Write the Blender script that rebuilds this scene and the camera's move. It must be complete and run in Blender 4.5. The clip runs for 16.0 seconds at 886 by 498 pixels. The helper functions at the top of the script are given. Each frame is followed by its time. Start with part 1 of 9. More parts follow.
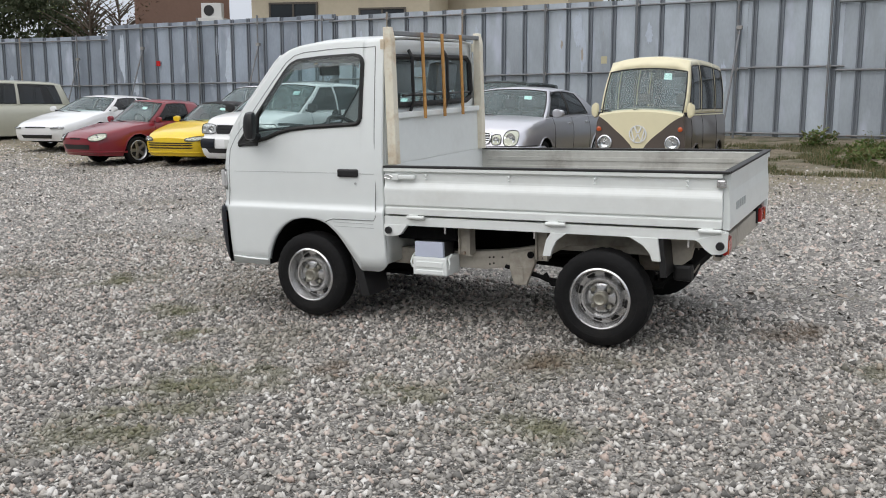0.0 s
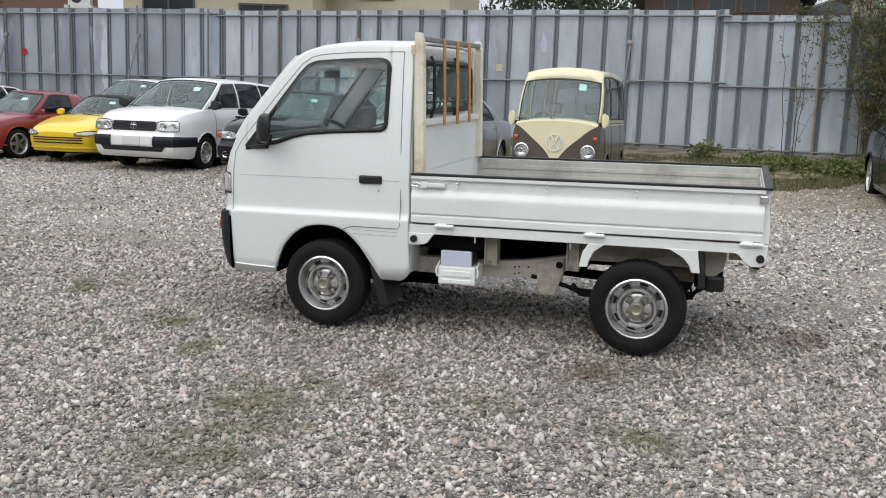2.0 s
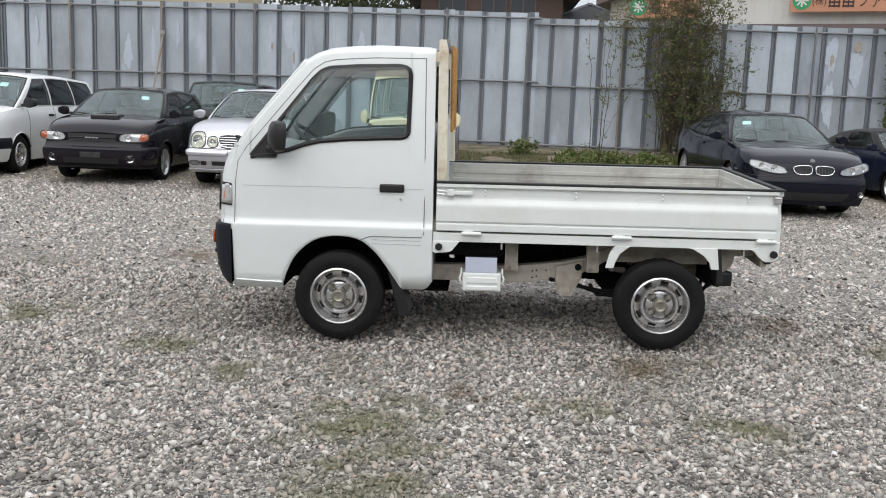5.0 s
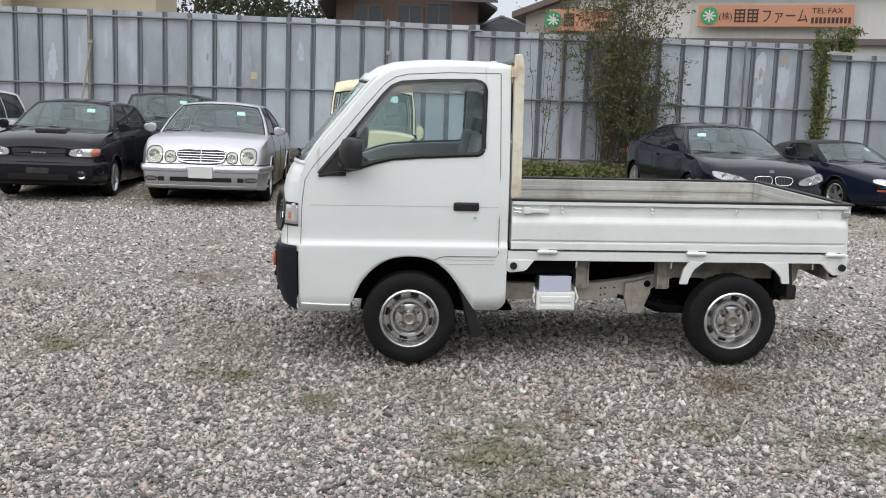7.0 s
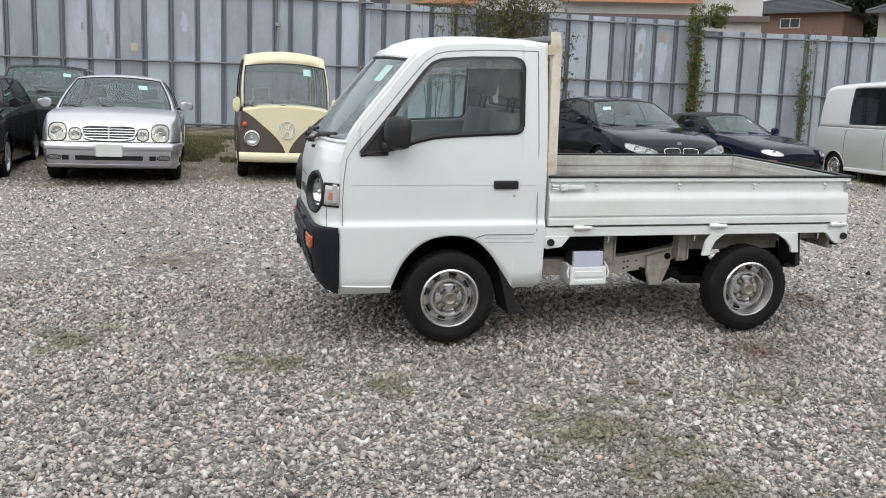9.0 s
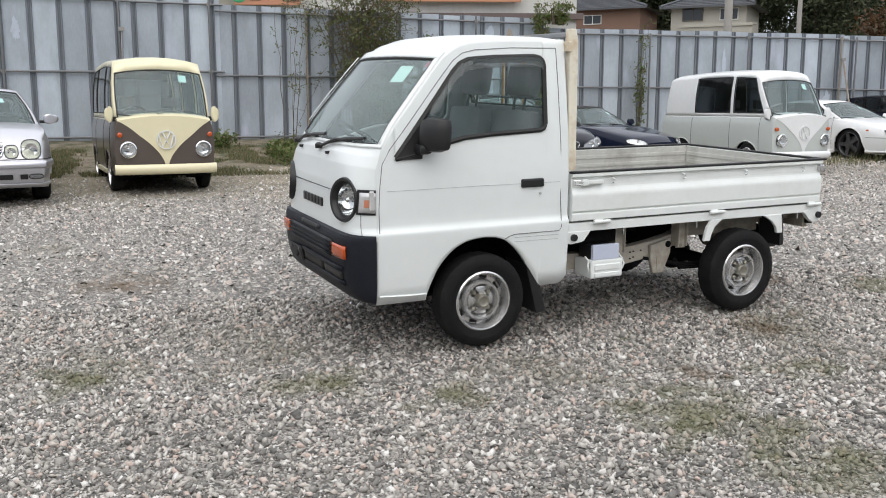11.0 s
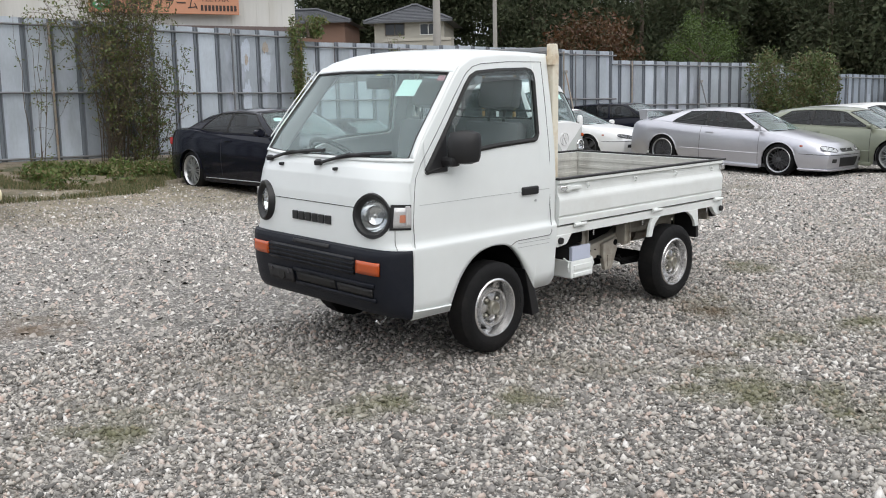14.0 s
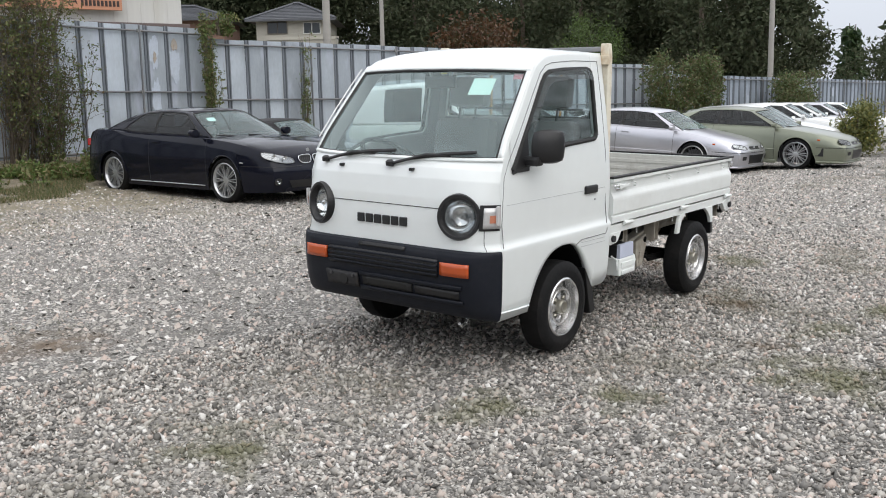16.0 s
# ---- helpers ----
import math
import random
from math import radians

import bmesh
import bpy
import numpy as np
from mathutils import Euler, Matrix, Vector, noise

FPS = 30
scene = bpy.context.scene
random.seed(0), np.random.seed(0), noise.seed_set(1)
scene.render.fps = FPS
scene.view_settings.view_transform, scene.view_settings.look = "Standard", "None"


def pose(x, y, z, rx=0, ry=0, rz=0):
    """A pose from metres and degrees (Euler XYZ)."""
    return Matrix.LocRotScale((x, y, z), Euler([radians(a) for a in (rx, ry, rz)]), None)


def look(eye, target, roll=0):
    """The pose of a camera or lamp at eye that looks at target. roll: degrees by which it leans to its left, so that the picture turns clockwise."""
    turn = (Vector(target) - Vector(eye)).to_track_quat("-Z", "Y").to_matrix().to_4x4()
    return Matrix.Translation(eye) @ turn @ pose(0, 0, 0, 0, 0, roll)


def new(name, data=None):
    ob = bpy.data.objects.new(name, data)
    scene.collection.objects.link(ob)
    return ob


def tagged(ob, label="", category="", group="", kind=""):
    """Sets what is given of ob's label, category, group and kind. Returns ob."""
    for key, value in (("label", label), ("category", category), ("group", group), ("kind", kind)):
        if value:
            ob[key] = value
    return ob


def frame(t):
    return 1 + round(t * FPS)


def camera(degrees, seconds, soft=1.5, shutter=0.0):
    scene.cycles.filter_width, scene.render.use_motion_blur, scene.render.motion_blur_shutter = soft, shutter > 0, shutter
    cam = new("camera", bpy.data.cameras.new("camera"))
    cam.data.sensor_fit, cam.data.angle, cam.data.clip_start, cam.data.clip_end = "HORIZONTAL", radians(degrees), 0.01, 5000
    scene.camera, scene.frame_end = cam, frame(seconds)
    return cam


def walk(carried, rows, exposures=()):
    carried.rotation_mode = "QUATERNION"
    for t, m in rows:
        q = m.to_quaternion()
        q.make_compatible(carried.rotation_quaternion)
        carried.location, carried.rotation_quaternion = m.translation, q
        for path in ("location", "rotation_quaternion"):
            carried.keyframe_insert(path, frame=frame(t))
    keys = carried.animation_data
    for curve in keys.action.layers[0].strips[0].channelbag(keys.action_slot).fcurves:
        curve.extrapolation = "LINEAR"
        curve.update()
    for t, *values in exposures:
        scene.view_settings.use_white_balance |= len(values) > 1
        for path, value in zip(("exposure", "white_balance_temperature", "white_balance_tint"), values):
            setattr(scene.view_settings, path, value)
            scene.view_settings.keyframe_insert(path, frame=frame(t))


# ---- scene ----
cam = camera(51.7, 16.0, soft=1.0)
PATH = [
    (0, (3.246, -4.567, 1.3), (2.345, -2.809, 0.984), 0.0),
    (0.5, (2.973, -4.64, 1.304), (2.139, -2.844, 1.025), 1.3),
    (1, (2.756, -4.775, 1.306), (2.016, -2.939, 1.022), 2.1),
    (1.5, (2.556, -4.897, 1.315), (1.895, -3.039, 0.983), 1.8),
    (2, (2.299, -4.904, 1.319), (1.698, -3.022, 1.012), 2.0),
    (2.5, (2.055, -5.012, 1.316), (1.581, -3.093, 1.009), 1.6),
    (3, (1.819, -5.109, 1.31), (1.42, -3.176, 0.989), 1.4),
    (3.5, (1.541, -5.096, 1.303), (1.173, -3.155, 0.99), 2.3),
    (3.7, (1.445, -5.109, 1.306), (1.112, -3.162, 0.992), 2.5),
    (6, (0.296, -5.163, 1.352), (0.325, -3.184, 1.06), 1.7),
    (6.5, (0.055, -5.077, 1.336), (0.115, -3.098, 1.05), 1.7),
    (7, (-0.166, -5.003, 1.333), (-0.033, -3.026, 1.063), 2.1),
    (7.5, (-0.454, -4.994, 1.343), (-0.242, -3.029, 1.033), 2.1),
    (8, (-0.713, -4.912, 1.33), (-0.427, -2.959, 1.008), 1.6),
    (8.5, (-0.957, -4.826, 1.332), (-0.599, -2.884, 1.013), 2.4),
    (8.7, (-1.052, -4.833, 1.331), (-0.654, -2.899, 1.013), 2.3),
    (10.8, (-2.182, -4.417, 1.298), (-1.381, -2.611, 0.986), 0.1),
    (11, (-2.276, -4.341, 1.305), (-1.437, -2.552, 0.996), 0.0),
    (11.5, (-2.488, -4.157, 1.3), (-1.521, -2.431, 1.007), 0.1),
    (12, (-2.791, -4.064, 1.316), (-1.666, -2.435, 1.03), -0.5),
    (12.5, (-3.024, -3.89, 1.297), (-1.832, -2.308, 1.014), -0.5),
    (13, (-3.243, -3.682, 1.314), (-1.982, -2.154, 1.043), -0.5),
    (13.5, (-3.513, -3.557, 1.338), (-2.168, -2.105, 1.049), -0.8),
    (14, (-3.695, -3.424, 1.322), (-2.32, -2.001, 1.034), -1.2),
    (14.5, (-3.841, -3.189, 1.334), (-2.415, -1.815, 1.049), -1.1),
    (15, (-4.057, -2.985, 1.328), (-2.569, -1.679, 1.046), -1.1),
    (15.5, (-4.251, -2.834, 1.341), (-2.731, -1.569, 1.045), -1.4),
    (16, (-4.359, -2.579, 1.34), (-2.801, -1.359, 1.046), -1.2),
]
walk(cam, [(t, look(eye, target, roll)) for t, eye, target, roll in PATH],
     exposures=[(0.0, -0.04), (3.5, 0.14), (7.0, 0.08), (11.0, 0.16), (16.0, 0.18)])

# ---- world, sun ----
SUN_AZ, SUN_EL = radians(-110), radians(48)
world = bpy.data.worlds.new("overcast_sky")
scene.world = world
world.use_nodes = True
wn, wl = world.node_tree.nodes, world.node_tree.links
wn.clear()
sky = wn.new("ShaderNodeTexSky")
sky.sky_type, sky.sun_disc = "NISHITA", False
sky.sun_elevation, sky.sun_rotation = SUN_EL, radians(90) - SUN_AZ
sky.air_density, sky.dust_density, sky.ozone_density = 1.0, 5.0, 1.0
haze = wn.new("ShaderNodeMix")
haze.data_type = "RGBA"
haze.inputs["Factor"].default_value = 0.9
# overcast vault: the zenith about three times as bright as the horizon
vault, height, lift = wn.new("ShaderNodeTexCoord"), wn.new("ShaderNodeSeparateXYZ"), wn.new("ShaderNodeMapRange")
tone = wn.new("ShaderNodeMix")
lift.inputs["To Min"].default_value, lift.inputs["To Max"].default_value = 0.0, 1.0
tone.data_type = "RGBA"
tone.inputs["A"].default_value, tone.inputs["B"].default_value = (6.3, 6.75, 7.6, 1), (15.6, 15.8, 16.4, 1)
wl.new(vault.outputs["Generated"], height.inputs[0])
wl.new(height.outputs["Z"], lift.inputs["Value"])
wl.new(lift.outputs["Result"], tone.inputs["Factor"])
wl.new(tone.outputs["Result"], haze.inputs["B"])
sky_strength = wn.new("ShaderNodeBackground")
sky_strength.inputs["Strength"].default_value = 0.1
sky_out = wn.new("ShaderNodeOutputWorld")
wl.new(sky.outputs["Color"], haze.inputs["A"])
wl.new(haze.outputs["Result"], sky_strength.inputs["Color"])
wl.new(sky_strength.outputs[0], sky_out.inputs["Surface"])
sun_data = bpy.data.lights.new("sun", "SUN")
sun_data.energy, sun_data.angle, sun_data.color = 1.2, radians(75), (1.0, 0.97, 0.92)
sun = new("sun", sun_data)
sun.matrix_world = look((20 * math.cos(SUN_AZ) * math.cos(SUN_EL), 20 * math.sin(SUN_AZ) * math.cos(SUN_EL), 20 * math.sin(SUN_EL)), (0, 0, 0))


# ---- materials ----
def mat(name, color, rough=0.5, metal=0.0, coat=0.0, vary=0.0, scale=8.0, dirt=None, dirt_amount=0.0, bump=0.0, bump_scale=60.0,
        per_object=0.0, streak=False):
    """Principled surface with two scales of colour variation, optional stains of a second colour, and fine relief."""
    m = bpy.data.materials.new(name)
    m.use_nodes = True
    n, l = m.node_tree.nodes, m.node_tree.links
    b = n["Principled BSDF"]
    b.inputs["Roughness"].default_value, b.inputs["Metallic"].default_value = rough, metal
    b.inputs["Coat Weight"].default_value, b.inputs["Coat Roughness"].default_value = coat, 0.05
    b.inputs["Base Color"].default_value = (*color, 1)
    if not (vary or dirt or bump or per_object):
        return m
    tc = n.new("ShaderNodeTexCoord")
    mp = n.new("ShaderNodeMapping")
    l.new(tc.outputs["Object"], mp.inputs["Vector"])
    if streak:
        mp.inputs["Scale"].default_value = (1, 1, 0.12)
    big, fine = n.new("ShaderNodeTexNoise"), n.new("ShaderNodeTexNoise")
    big.inputs["Scale"].default_value, big.inputs["Detail"].default_value = scale * 0.25, 5
    fine.inputs["Scale"].default_value, fine.inputs["Detail"].default_value = scale * 4, 6
    for t in (big, fine):
        l.new(mp.outputs["Vector"], t.inputs["Vector"])
    total = n.new("ShaderNodeMath")
    total.operation = "ADD"
    l.new(big.outputs["Fac"], total.inputs[0])
    l.new(fine.outputs["Fac"], total.inputs[1])
    shade = n.new("ShaderNodeMapRange")
    shade.inputs["From Min"].default_value, shade.inputs["From Max"].default_value = 0.6, 1.4
    shade.inputs["To Min"].default_value, shade.inputs["To Max"].default_value = 1 - vary, 1 + vary
    l.new(total.outputs[0], shade.inputs["Value"])
    hsv = n.new("ShaderNodeHueSaturation")
    hsv.inputs["Color"].default_value = (*color, 1)
    value = shade.outputs["Result"]
    if per_object:
        info = n.new("ShaderNodeObjectInfo")
        r = n.new("ShaderNodeMapRange")
        r.inputs["To Min"].default_value, r.inputs["To Max"].default_value = 1 - per_object, 1 + per_object
        l.new(info.outputs["Random"], r.inputs["Value"])
        mul = n.new("ShaderNodeMath")
        mul.operation = "MULTIPLY"
        l.new(value, mul.inputs[0])
        l.new(r.outputs["Result"], mul.inputs[1])
        value = mul.outputs[0]
    l.new(value, hsv.inputs["Value"])
    out = hsv.outputs["Color"]
    if dirt:
        dn = n.new("ShaderNodeTexNoise")
        dn.inputs["Scale"].default_value, dn.inputs["Detail"].default_value = scale * 0.6, 8
        dn.inputs["Roughness"].default_value = 0.65
        l.new(mp.outputs["Vector"], dn.inputs["Vector"])
        dr = n.new("ShaderNodeMapRange")
        dr.inputs["From Min"].default_value, dr.inputs["From Max"].default_value = 0.5, 0.75
        dr.inputs["To Max"].default_value = dirt_amount
        l.new(dn.outputs["Fac"], dr.inputs["Value"])
        mx = n.new("ShaderNodeMix")
        mx.data_type = "RGBA"
        mx.inputs["B"].default_value = (*dirt, 1)
        l.new(dr.outputs["Result"], mx.inputs["Factor"])
        l.new(out, mx.inputs["A"])
        out = mx.outputs["Result"]
    l.new(out, b.inputs["Base Color"])
    if bump:
        bn = n.new("ShaderNodeTexNoise")
        bn.inputs["Scale"].default_value, bn.inputs["Detail"].default_value = bump_scale, 4
        l.new(tc.outputs["Object"], bn.inputs["Vector"])
        bp = n.new("ShaderNodeBump")
        bp.inputs["Strength"].default_value, bp.inputs["Distance"].default_value = bump, 0.01
        l.new(bn.outputs["Fac"], bp.inputs["Height"])
        l.new(bp.outputs["Normal"], b.inputs["Normal"])
    return m


def glass_mat(name, tint, gloss=0.05, film=0.0):
    """Thin clear sheet: mostly see-through, with a mirror share that grows at grazing angles and a painted teal veil
    for sky haze.
    """
    m = bpy.data.materials.new(name)
    m.use_nodes = True
    n, l = m.node_tree.nodes, m.node_tree.links
    n.clear()
    tr, gl, mx = n.new("ShaderNodeBsdfTransparent"), n.new("ShaderNodeBsdfGlossy"), n.new("ShaderNodeMixShader")
    fr, out, pw, ma = n.new("ShaderNodeLayerWeight"), n.new("ShaderNodeOutputMaterial"), n.new("ShaderNodeMath"), n.new("ShaderNodeMath")
    pw.operation, ma.operation = "POWER", "MULTIPLY_ADD"
    pw.inputs[1].default_value, ma.inputs[1].default_value, ma.inputs[2].default_value = 5.0, 0.85, 0.045
    fr.inputs["Blend"].default_value = 0.5
    tr.inputs["Color"].default_value = (*tint, 1)
    gl.inputs["Roughness"].default_value = gloss
    l.new(fr.outputs["Facing"], pw.inputs[0])
    l.new(pw.outputs[0], ma.inputs[0])
    l.new(ma.outputs[0], mx.inputs[0])
    l.new(tr.outputs[0], mx.inputs[1])
    l.new(gl.outputs[0], mx.inputs[2])
    # diffuse teal veil paints the hazy sky reflection onto the sheet
    sky_haze, blend, spots, amount = n.new("ShaderNodeBsdfDiffuse"), n.new("ShaderNodeMixShader"), n.new("ShaderNodeTexNoise"), n.new("ShaderNodeMapRange")
    sky_haze.inputs["Color"].default_value = (0.64, 0.80, 0.80, 1)
    spots.inputs["Scale"].default_value, spots.inputs["Detail"].default_value = 7.0, 6
    amount.inputs["To Min"].default_value, amount.inputs["To Max"].default_value = film * 0.4, film * 1.6
    l.new(spots.outputs["Fac"], amount.inputs["Value"])
    l.new(amount.outputs["Result"], blend.inputs[0])
    l.new(mx.outputs[0], blend.inputs[1])
    l.new(sky_haze.outputs[0], blend.inputs[2])
    l.new(blend.outputs[0], out.inputs["Surface"])
    return m


WHITE = mat("white_car_paint", (0.765, 0.80, 0.795), 0.28, 0, 0.4, 0.02, 3, (0.55, 0.54, 0.50), 0.06)
BEDWHITE = mat("worn_white_bed_paint", (0.78, 0.81, 0.795), 0.36, 0, 0.2, 0.03, 6, (0.42, 0.38, 0.32), 0.16, 0.03)
BEDIN = mat("scuffed_bed_inside", (0.52, 0.52, 0.485), 0.55, 0, 0, 0.12, 5, (0.16, 0.13, 0.11), 0.75, 0.1)
DECK = mat("dark_worn_bed_floor", (0.20, 0.195, 0.185), 0.6, 0, 0, 0.2, 6, (0.07, 0.06, 0.05), 0.8, 0.1)
RUSTY = mat("chalky_cream_frame_paint", (0.76, 0.72, 0.60), 0.55, 0, 0, 0.06, 8, (0.42, 0.24, 0.08), 0.85)
STICK = mat("rusty_orange_rod", (0.52, 0.27, 0.08), 0.7, 0, 0, 0.25, 14, (0.2, 0.12, 0.06), 0.6)
UNDER = mat("dusty_grey_chassis", (0.42, 0.39, 0.335), 0.75, 0, 0, 0.15, 8, (0.12, 0.085, 0.055), 0.8)
# near-black with little specular: shade under the vehicles is put into this colour
DARKUNDER = mat("shaded_black_underside", (0.008, 0.008, 0.008), 0.9, 0, 0, 0.3, 10)
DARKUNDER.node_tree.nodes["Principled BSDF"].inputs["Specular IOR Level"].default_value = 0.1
BUMPER = mat("dark_grey_bumper_plastic", (0.009, 0.011, 0.017), 0.5, 0, 0, 0.15, 12, (0.03, 0.031, 0.036), 0.3, 0.12, 300)
BUMPER.node_tree.nodes["Principled BSDF"].inputs["Specular IOR Level"].default_value = 0.25
BLACK = mat("black_plastic", (0.012, 0.012, 0.013), 0.45, 0, 0, 0.1, 10)
RUBBER = mat("tyre_rubber", (0.007, 0.007, 0.0075), 0.75, 0, 0, 0.3, 12, (0.035, 0.032, 0.028), 0.3, 0.3, 120)
RUBBER.node_tree.nodes["Principled BSDF"].inputs["Specular IOR Level"].default_value = 0.25
SEAL = mat("black_rubber_seal", (0.01, 0.01, 0.01), 0.6)
STEEL = mat("silver_painted_steel", (0.70, 0.70, 0.70), 0.25, 0.85, 0, 0.10, 14, (0.14, 0.12, 0.10), 0.38)
HUB = mat("dull_brassy_hub", (0.40, 0.385, 0.33), 0.35, 0.8, 0, 0.15, 20, (0.12, 0.10, 0.07), 0.5)
DULLAMBER = mat("dull_amber_bulb", (0.50, 0.19, 0.11), 0.3, 0, 0.5, 0.2, 60)
BRACKET = mat("worn_grey_bracket", (0.025, 0.025, 0.027), 0.6, 0.2, 0, 0.3, 14, (0.09, 0.075, 0.06), 0.5)
LINE = mat("shaded_pressed_line", (0.42, 0.44, 0.44), 0.6)
CORNERLENS = mat("clear_corner_lens", (0.56, 0.56, 0.56), 0.1, 0.2, 0.6, 0.15, 40)
GAP = mat("grey_panel_gap", (0.16, 0.165, 0.165), 0.7)
CHROME = mat("chrome", (0.75, 0.76, 0.77), 0.12, 1.0)
ALLOY = mat("alloy_silver", (0.5, 0.51, 0.52), 0.3, 0.8)
DARKALLOY = mat("gunmetal_alloy", (0.10, 0.10, 0.105), 0.35, 0.7)
AMBER = mat("amber_lens", (0.46, 0.075, 0.012), 0.25, 0, 0.5, 0.1, 60)
REDLENS = mat("red_lens", (0.45, 0.02, 0.02), 0.2, 0, 0.5)
CLEARLENS = mat("clear_lamp_lens", (0.42, 0.445, 0.45), 0.10, 0.6, 0.7, 0.2, 30)
PLATE = mat("blank_pale_plate", (0.52, 0.56, 0.68), 0.5, 0, 0, 0.03, 4)
PAPER = mat("pale_green_paper", (0.60, 0.80, 0.74), 0.7, 0, 0, 0.03, 10)
SEATCLOTH = mat("grey_seat_cloth", (0.22, 0.215, 0.225), 0.9, 0, 0, 0.2, 30)
CABIN = mat("dark_cabin_plastic", (0.13, 0.132, 0.137), 0.7, 0, 0, 0.15, 10)
DASH = mat("grey_dashboard", (0.36, 0.365, 0.37), 0.6, 0, 0, 0.1, 12)
# last value: strength of the painted reflection haze
GLASS = glass_mat("clear_glass", (0.86, 0.945, 0.94), 0.03, 0.055)
SCREEN = glass_mat("windscreen_glass_sky_haze", (0.84, 0.94, 0.93), 0.05, 0.15)
CARSCREEN = glass_mat("parked_windscreen_glass", (0.80, 0.92, 0.92), 0.04, 0.105)
TINT = glass_mat("tinted_glass", (0.22, 0.24, 0.25), 0.04, 0.003)
SMOKE = glass_mat("smoked_visor_plastic", (0.52, 0.47, 0.46), 0.12, 0.05)


# ---- mesh helpers ----
def part(name, bm, material, parent=None, label="", smooth=False):
    """Links a bmesh as one mesh object under a thing or a part."""
    me = bpy.data.meshes.new(name)
    if smooth:
        for f in bm.faces:
            f.smooth = True
    bm.normal_update()
    bm.to_mesh(me)
    bm.free()
    me.materials.append(material)
    ob = new(name, me)
    if parent:
        ob.parent = parent
    if label:
        ob["label"] = label
    if smooth:
        me.set_sharp_from_angle(angle=radians(38))
    return ob


def shared(name, ob, parent, m=None):
    """Another object on the mesh of ob."""
    o = new(name, ob.data)
    o.parent = parent
    if m is not None:
        o.matrix_basis = m
    return o


def empty(name, m=None):
    e = new(name)
    if m is not None:
        e.matrix_basis = m
    return e


def add_box(bm, x0, x1, y0, y1, z0, z1, bevel=0.0, m=None):
    before = set(bm.verts)
    v = [bm.verts.new((x, y, z)) for z in (z0, z1) for y in (y0, y1) for x in (x0, x1)]
    fs = [bm.faces.new([v[i] for i in q]) for q in ((0, 2, 3, 1), (4, 5, 7, 6), (0, 1, 5, 4), (2, 6, 7, 3), (0, 4, 6, 2), (1, 3, 7, 5))]
    if bevel:
        bmesh.ops.bevel(bm, geom=list({e for f in fs for e in f.edges}), offset=bevel, segments=2, affect="EDGES", profile=0.6)
    if m is not None:
        for w in bm.verts:
            if w not in before:
                w.co = m @ w.co
    return bm


def box(*a, **k):
    return add_box(bmesh.new(), *a, **k)


def add_prism(bm, poly, a0, a1, axis="y", bevel=0.0):
    """A closed outline pulled from a0 to a1: (x, z) outlines along y, (y, z) along x, (x, y) along z."""
    def at(p, a):
        return (p[0], a, p[1]) if axis == "y" else (a, p[0], p[1]) if axis == "x" else (p[0], p[1], a)
    lo, hi = [bm.verts.new(at(p, a0)) for p in poly], [bm.verts.new(at(p, a1)) for p in poly]
    n = len(poly)
    fs = [bm.faces.new(lo), bm.faces.new(hi[::-1])] + [bm.faces.new((lo[i], hi[i], hi[(i + 1) % n], lo[(i + 1) % n])) for i in range(n)]
    bmesh.ops.recalc_face_normals(bm, faces=fs)
    if bevel:
        bmesh.ops.bevel(bm, geom=list({e for f in fs for e in f.edges}), offset=bevel, segments=2, affect="EDGES", profile=0.6)
    return bm


def prism(*a, **k):
    return add_prism(bmesh.new(), *a, **k)


def add_lathe(bm, profile, n=32, axis="y", at=(0, 0, 0), closed=False, caps=(True, True)):
    """Spins (radius, along) pairs about an axis."""
    rings = []
    for r, a in profile:
        ring = []
        for i in range(n):
            c, s = math.cos(math.tau * i / n) * r, math.sin(math.tau * i / n) * r
            p = (c, a, s) if axis == "y" else (a, c, s) if axis == "x" else (c, s, a)
            ring.append(bm.verts.new(Vector(at) + Vector(p)))
        rings.append(ring)
    pairs = list(zip(rings, rings[1:])) + ([(rings[-1], rings[0])] if closed else [])
    for p, q in pairs:
        for i in range(n):
            bm.faces.new((p[i], p[(i + 1) % n], q[(i + 1) % n], q[i]))
    if not closed:
        for ring, cap in zip((rings[0], rings[-1]), caps):
            if cap:
                bm.faces.new(ring)
    bmesh.ops.recalc_face_normals(bm, faces=bm.faces)
    return bm


def lathe(*a, **k):
    return add_lathe(bmesh.new(), *a, **k)


def add_tube(bm, pts, r, n=8, r_end=None):
    """A round bar along a polyline."""
    pts = [Vector(p) for p in pts]
    rings = []
    for i, p in enumerate(pts):
        d = (pts[min(i + 1, len(pts) - 1)] - pts[max(i - 1, 0)]).normalized()
        side = d.cross(Vector((0, 0, 1)) if abs(d.z) < 0.9 else Vector((1, 0, 0))).normalized()
        up = side.cross(d)
        rr = r if r_end is None else r + (r_end - r) * i / (len(pts) - 1)
        rings.append([bm.verts.new(p + (side * math.cos(math.tau * k / n) + up * math.sin(math.tau * k / n)) * rr) for k in range(n)])
    for p, q in zip(rings, rings[1:]):
        for k in range(n):
            bm.faces.new((p[k], p[(k + 1) % n], q[(k + 1) % n], q[k]))
    bm.faces.new(rings[0])
    bm.faces.new(rings[-1])
    return bm


def tube(*a, **k):
    return add_tube(bmesh.new(), *a, **k)


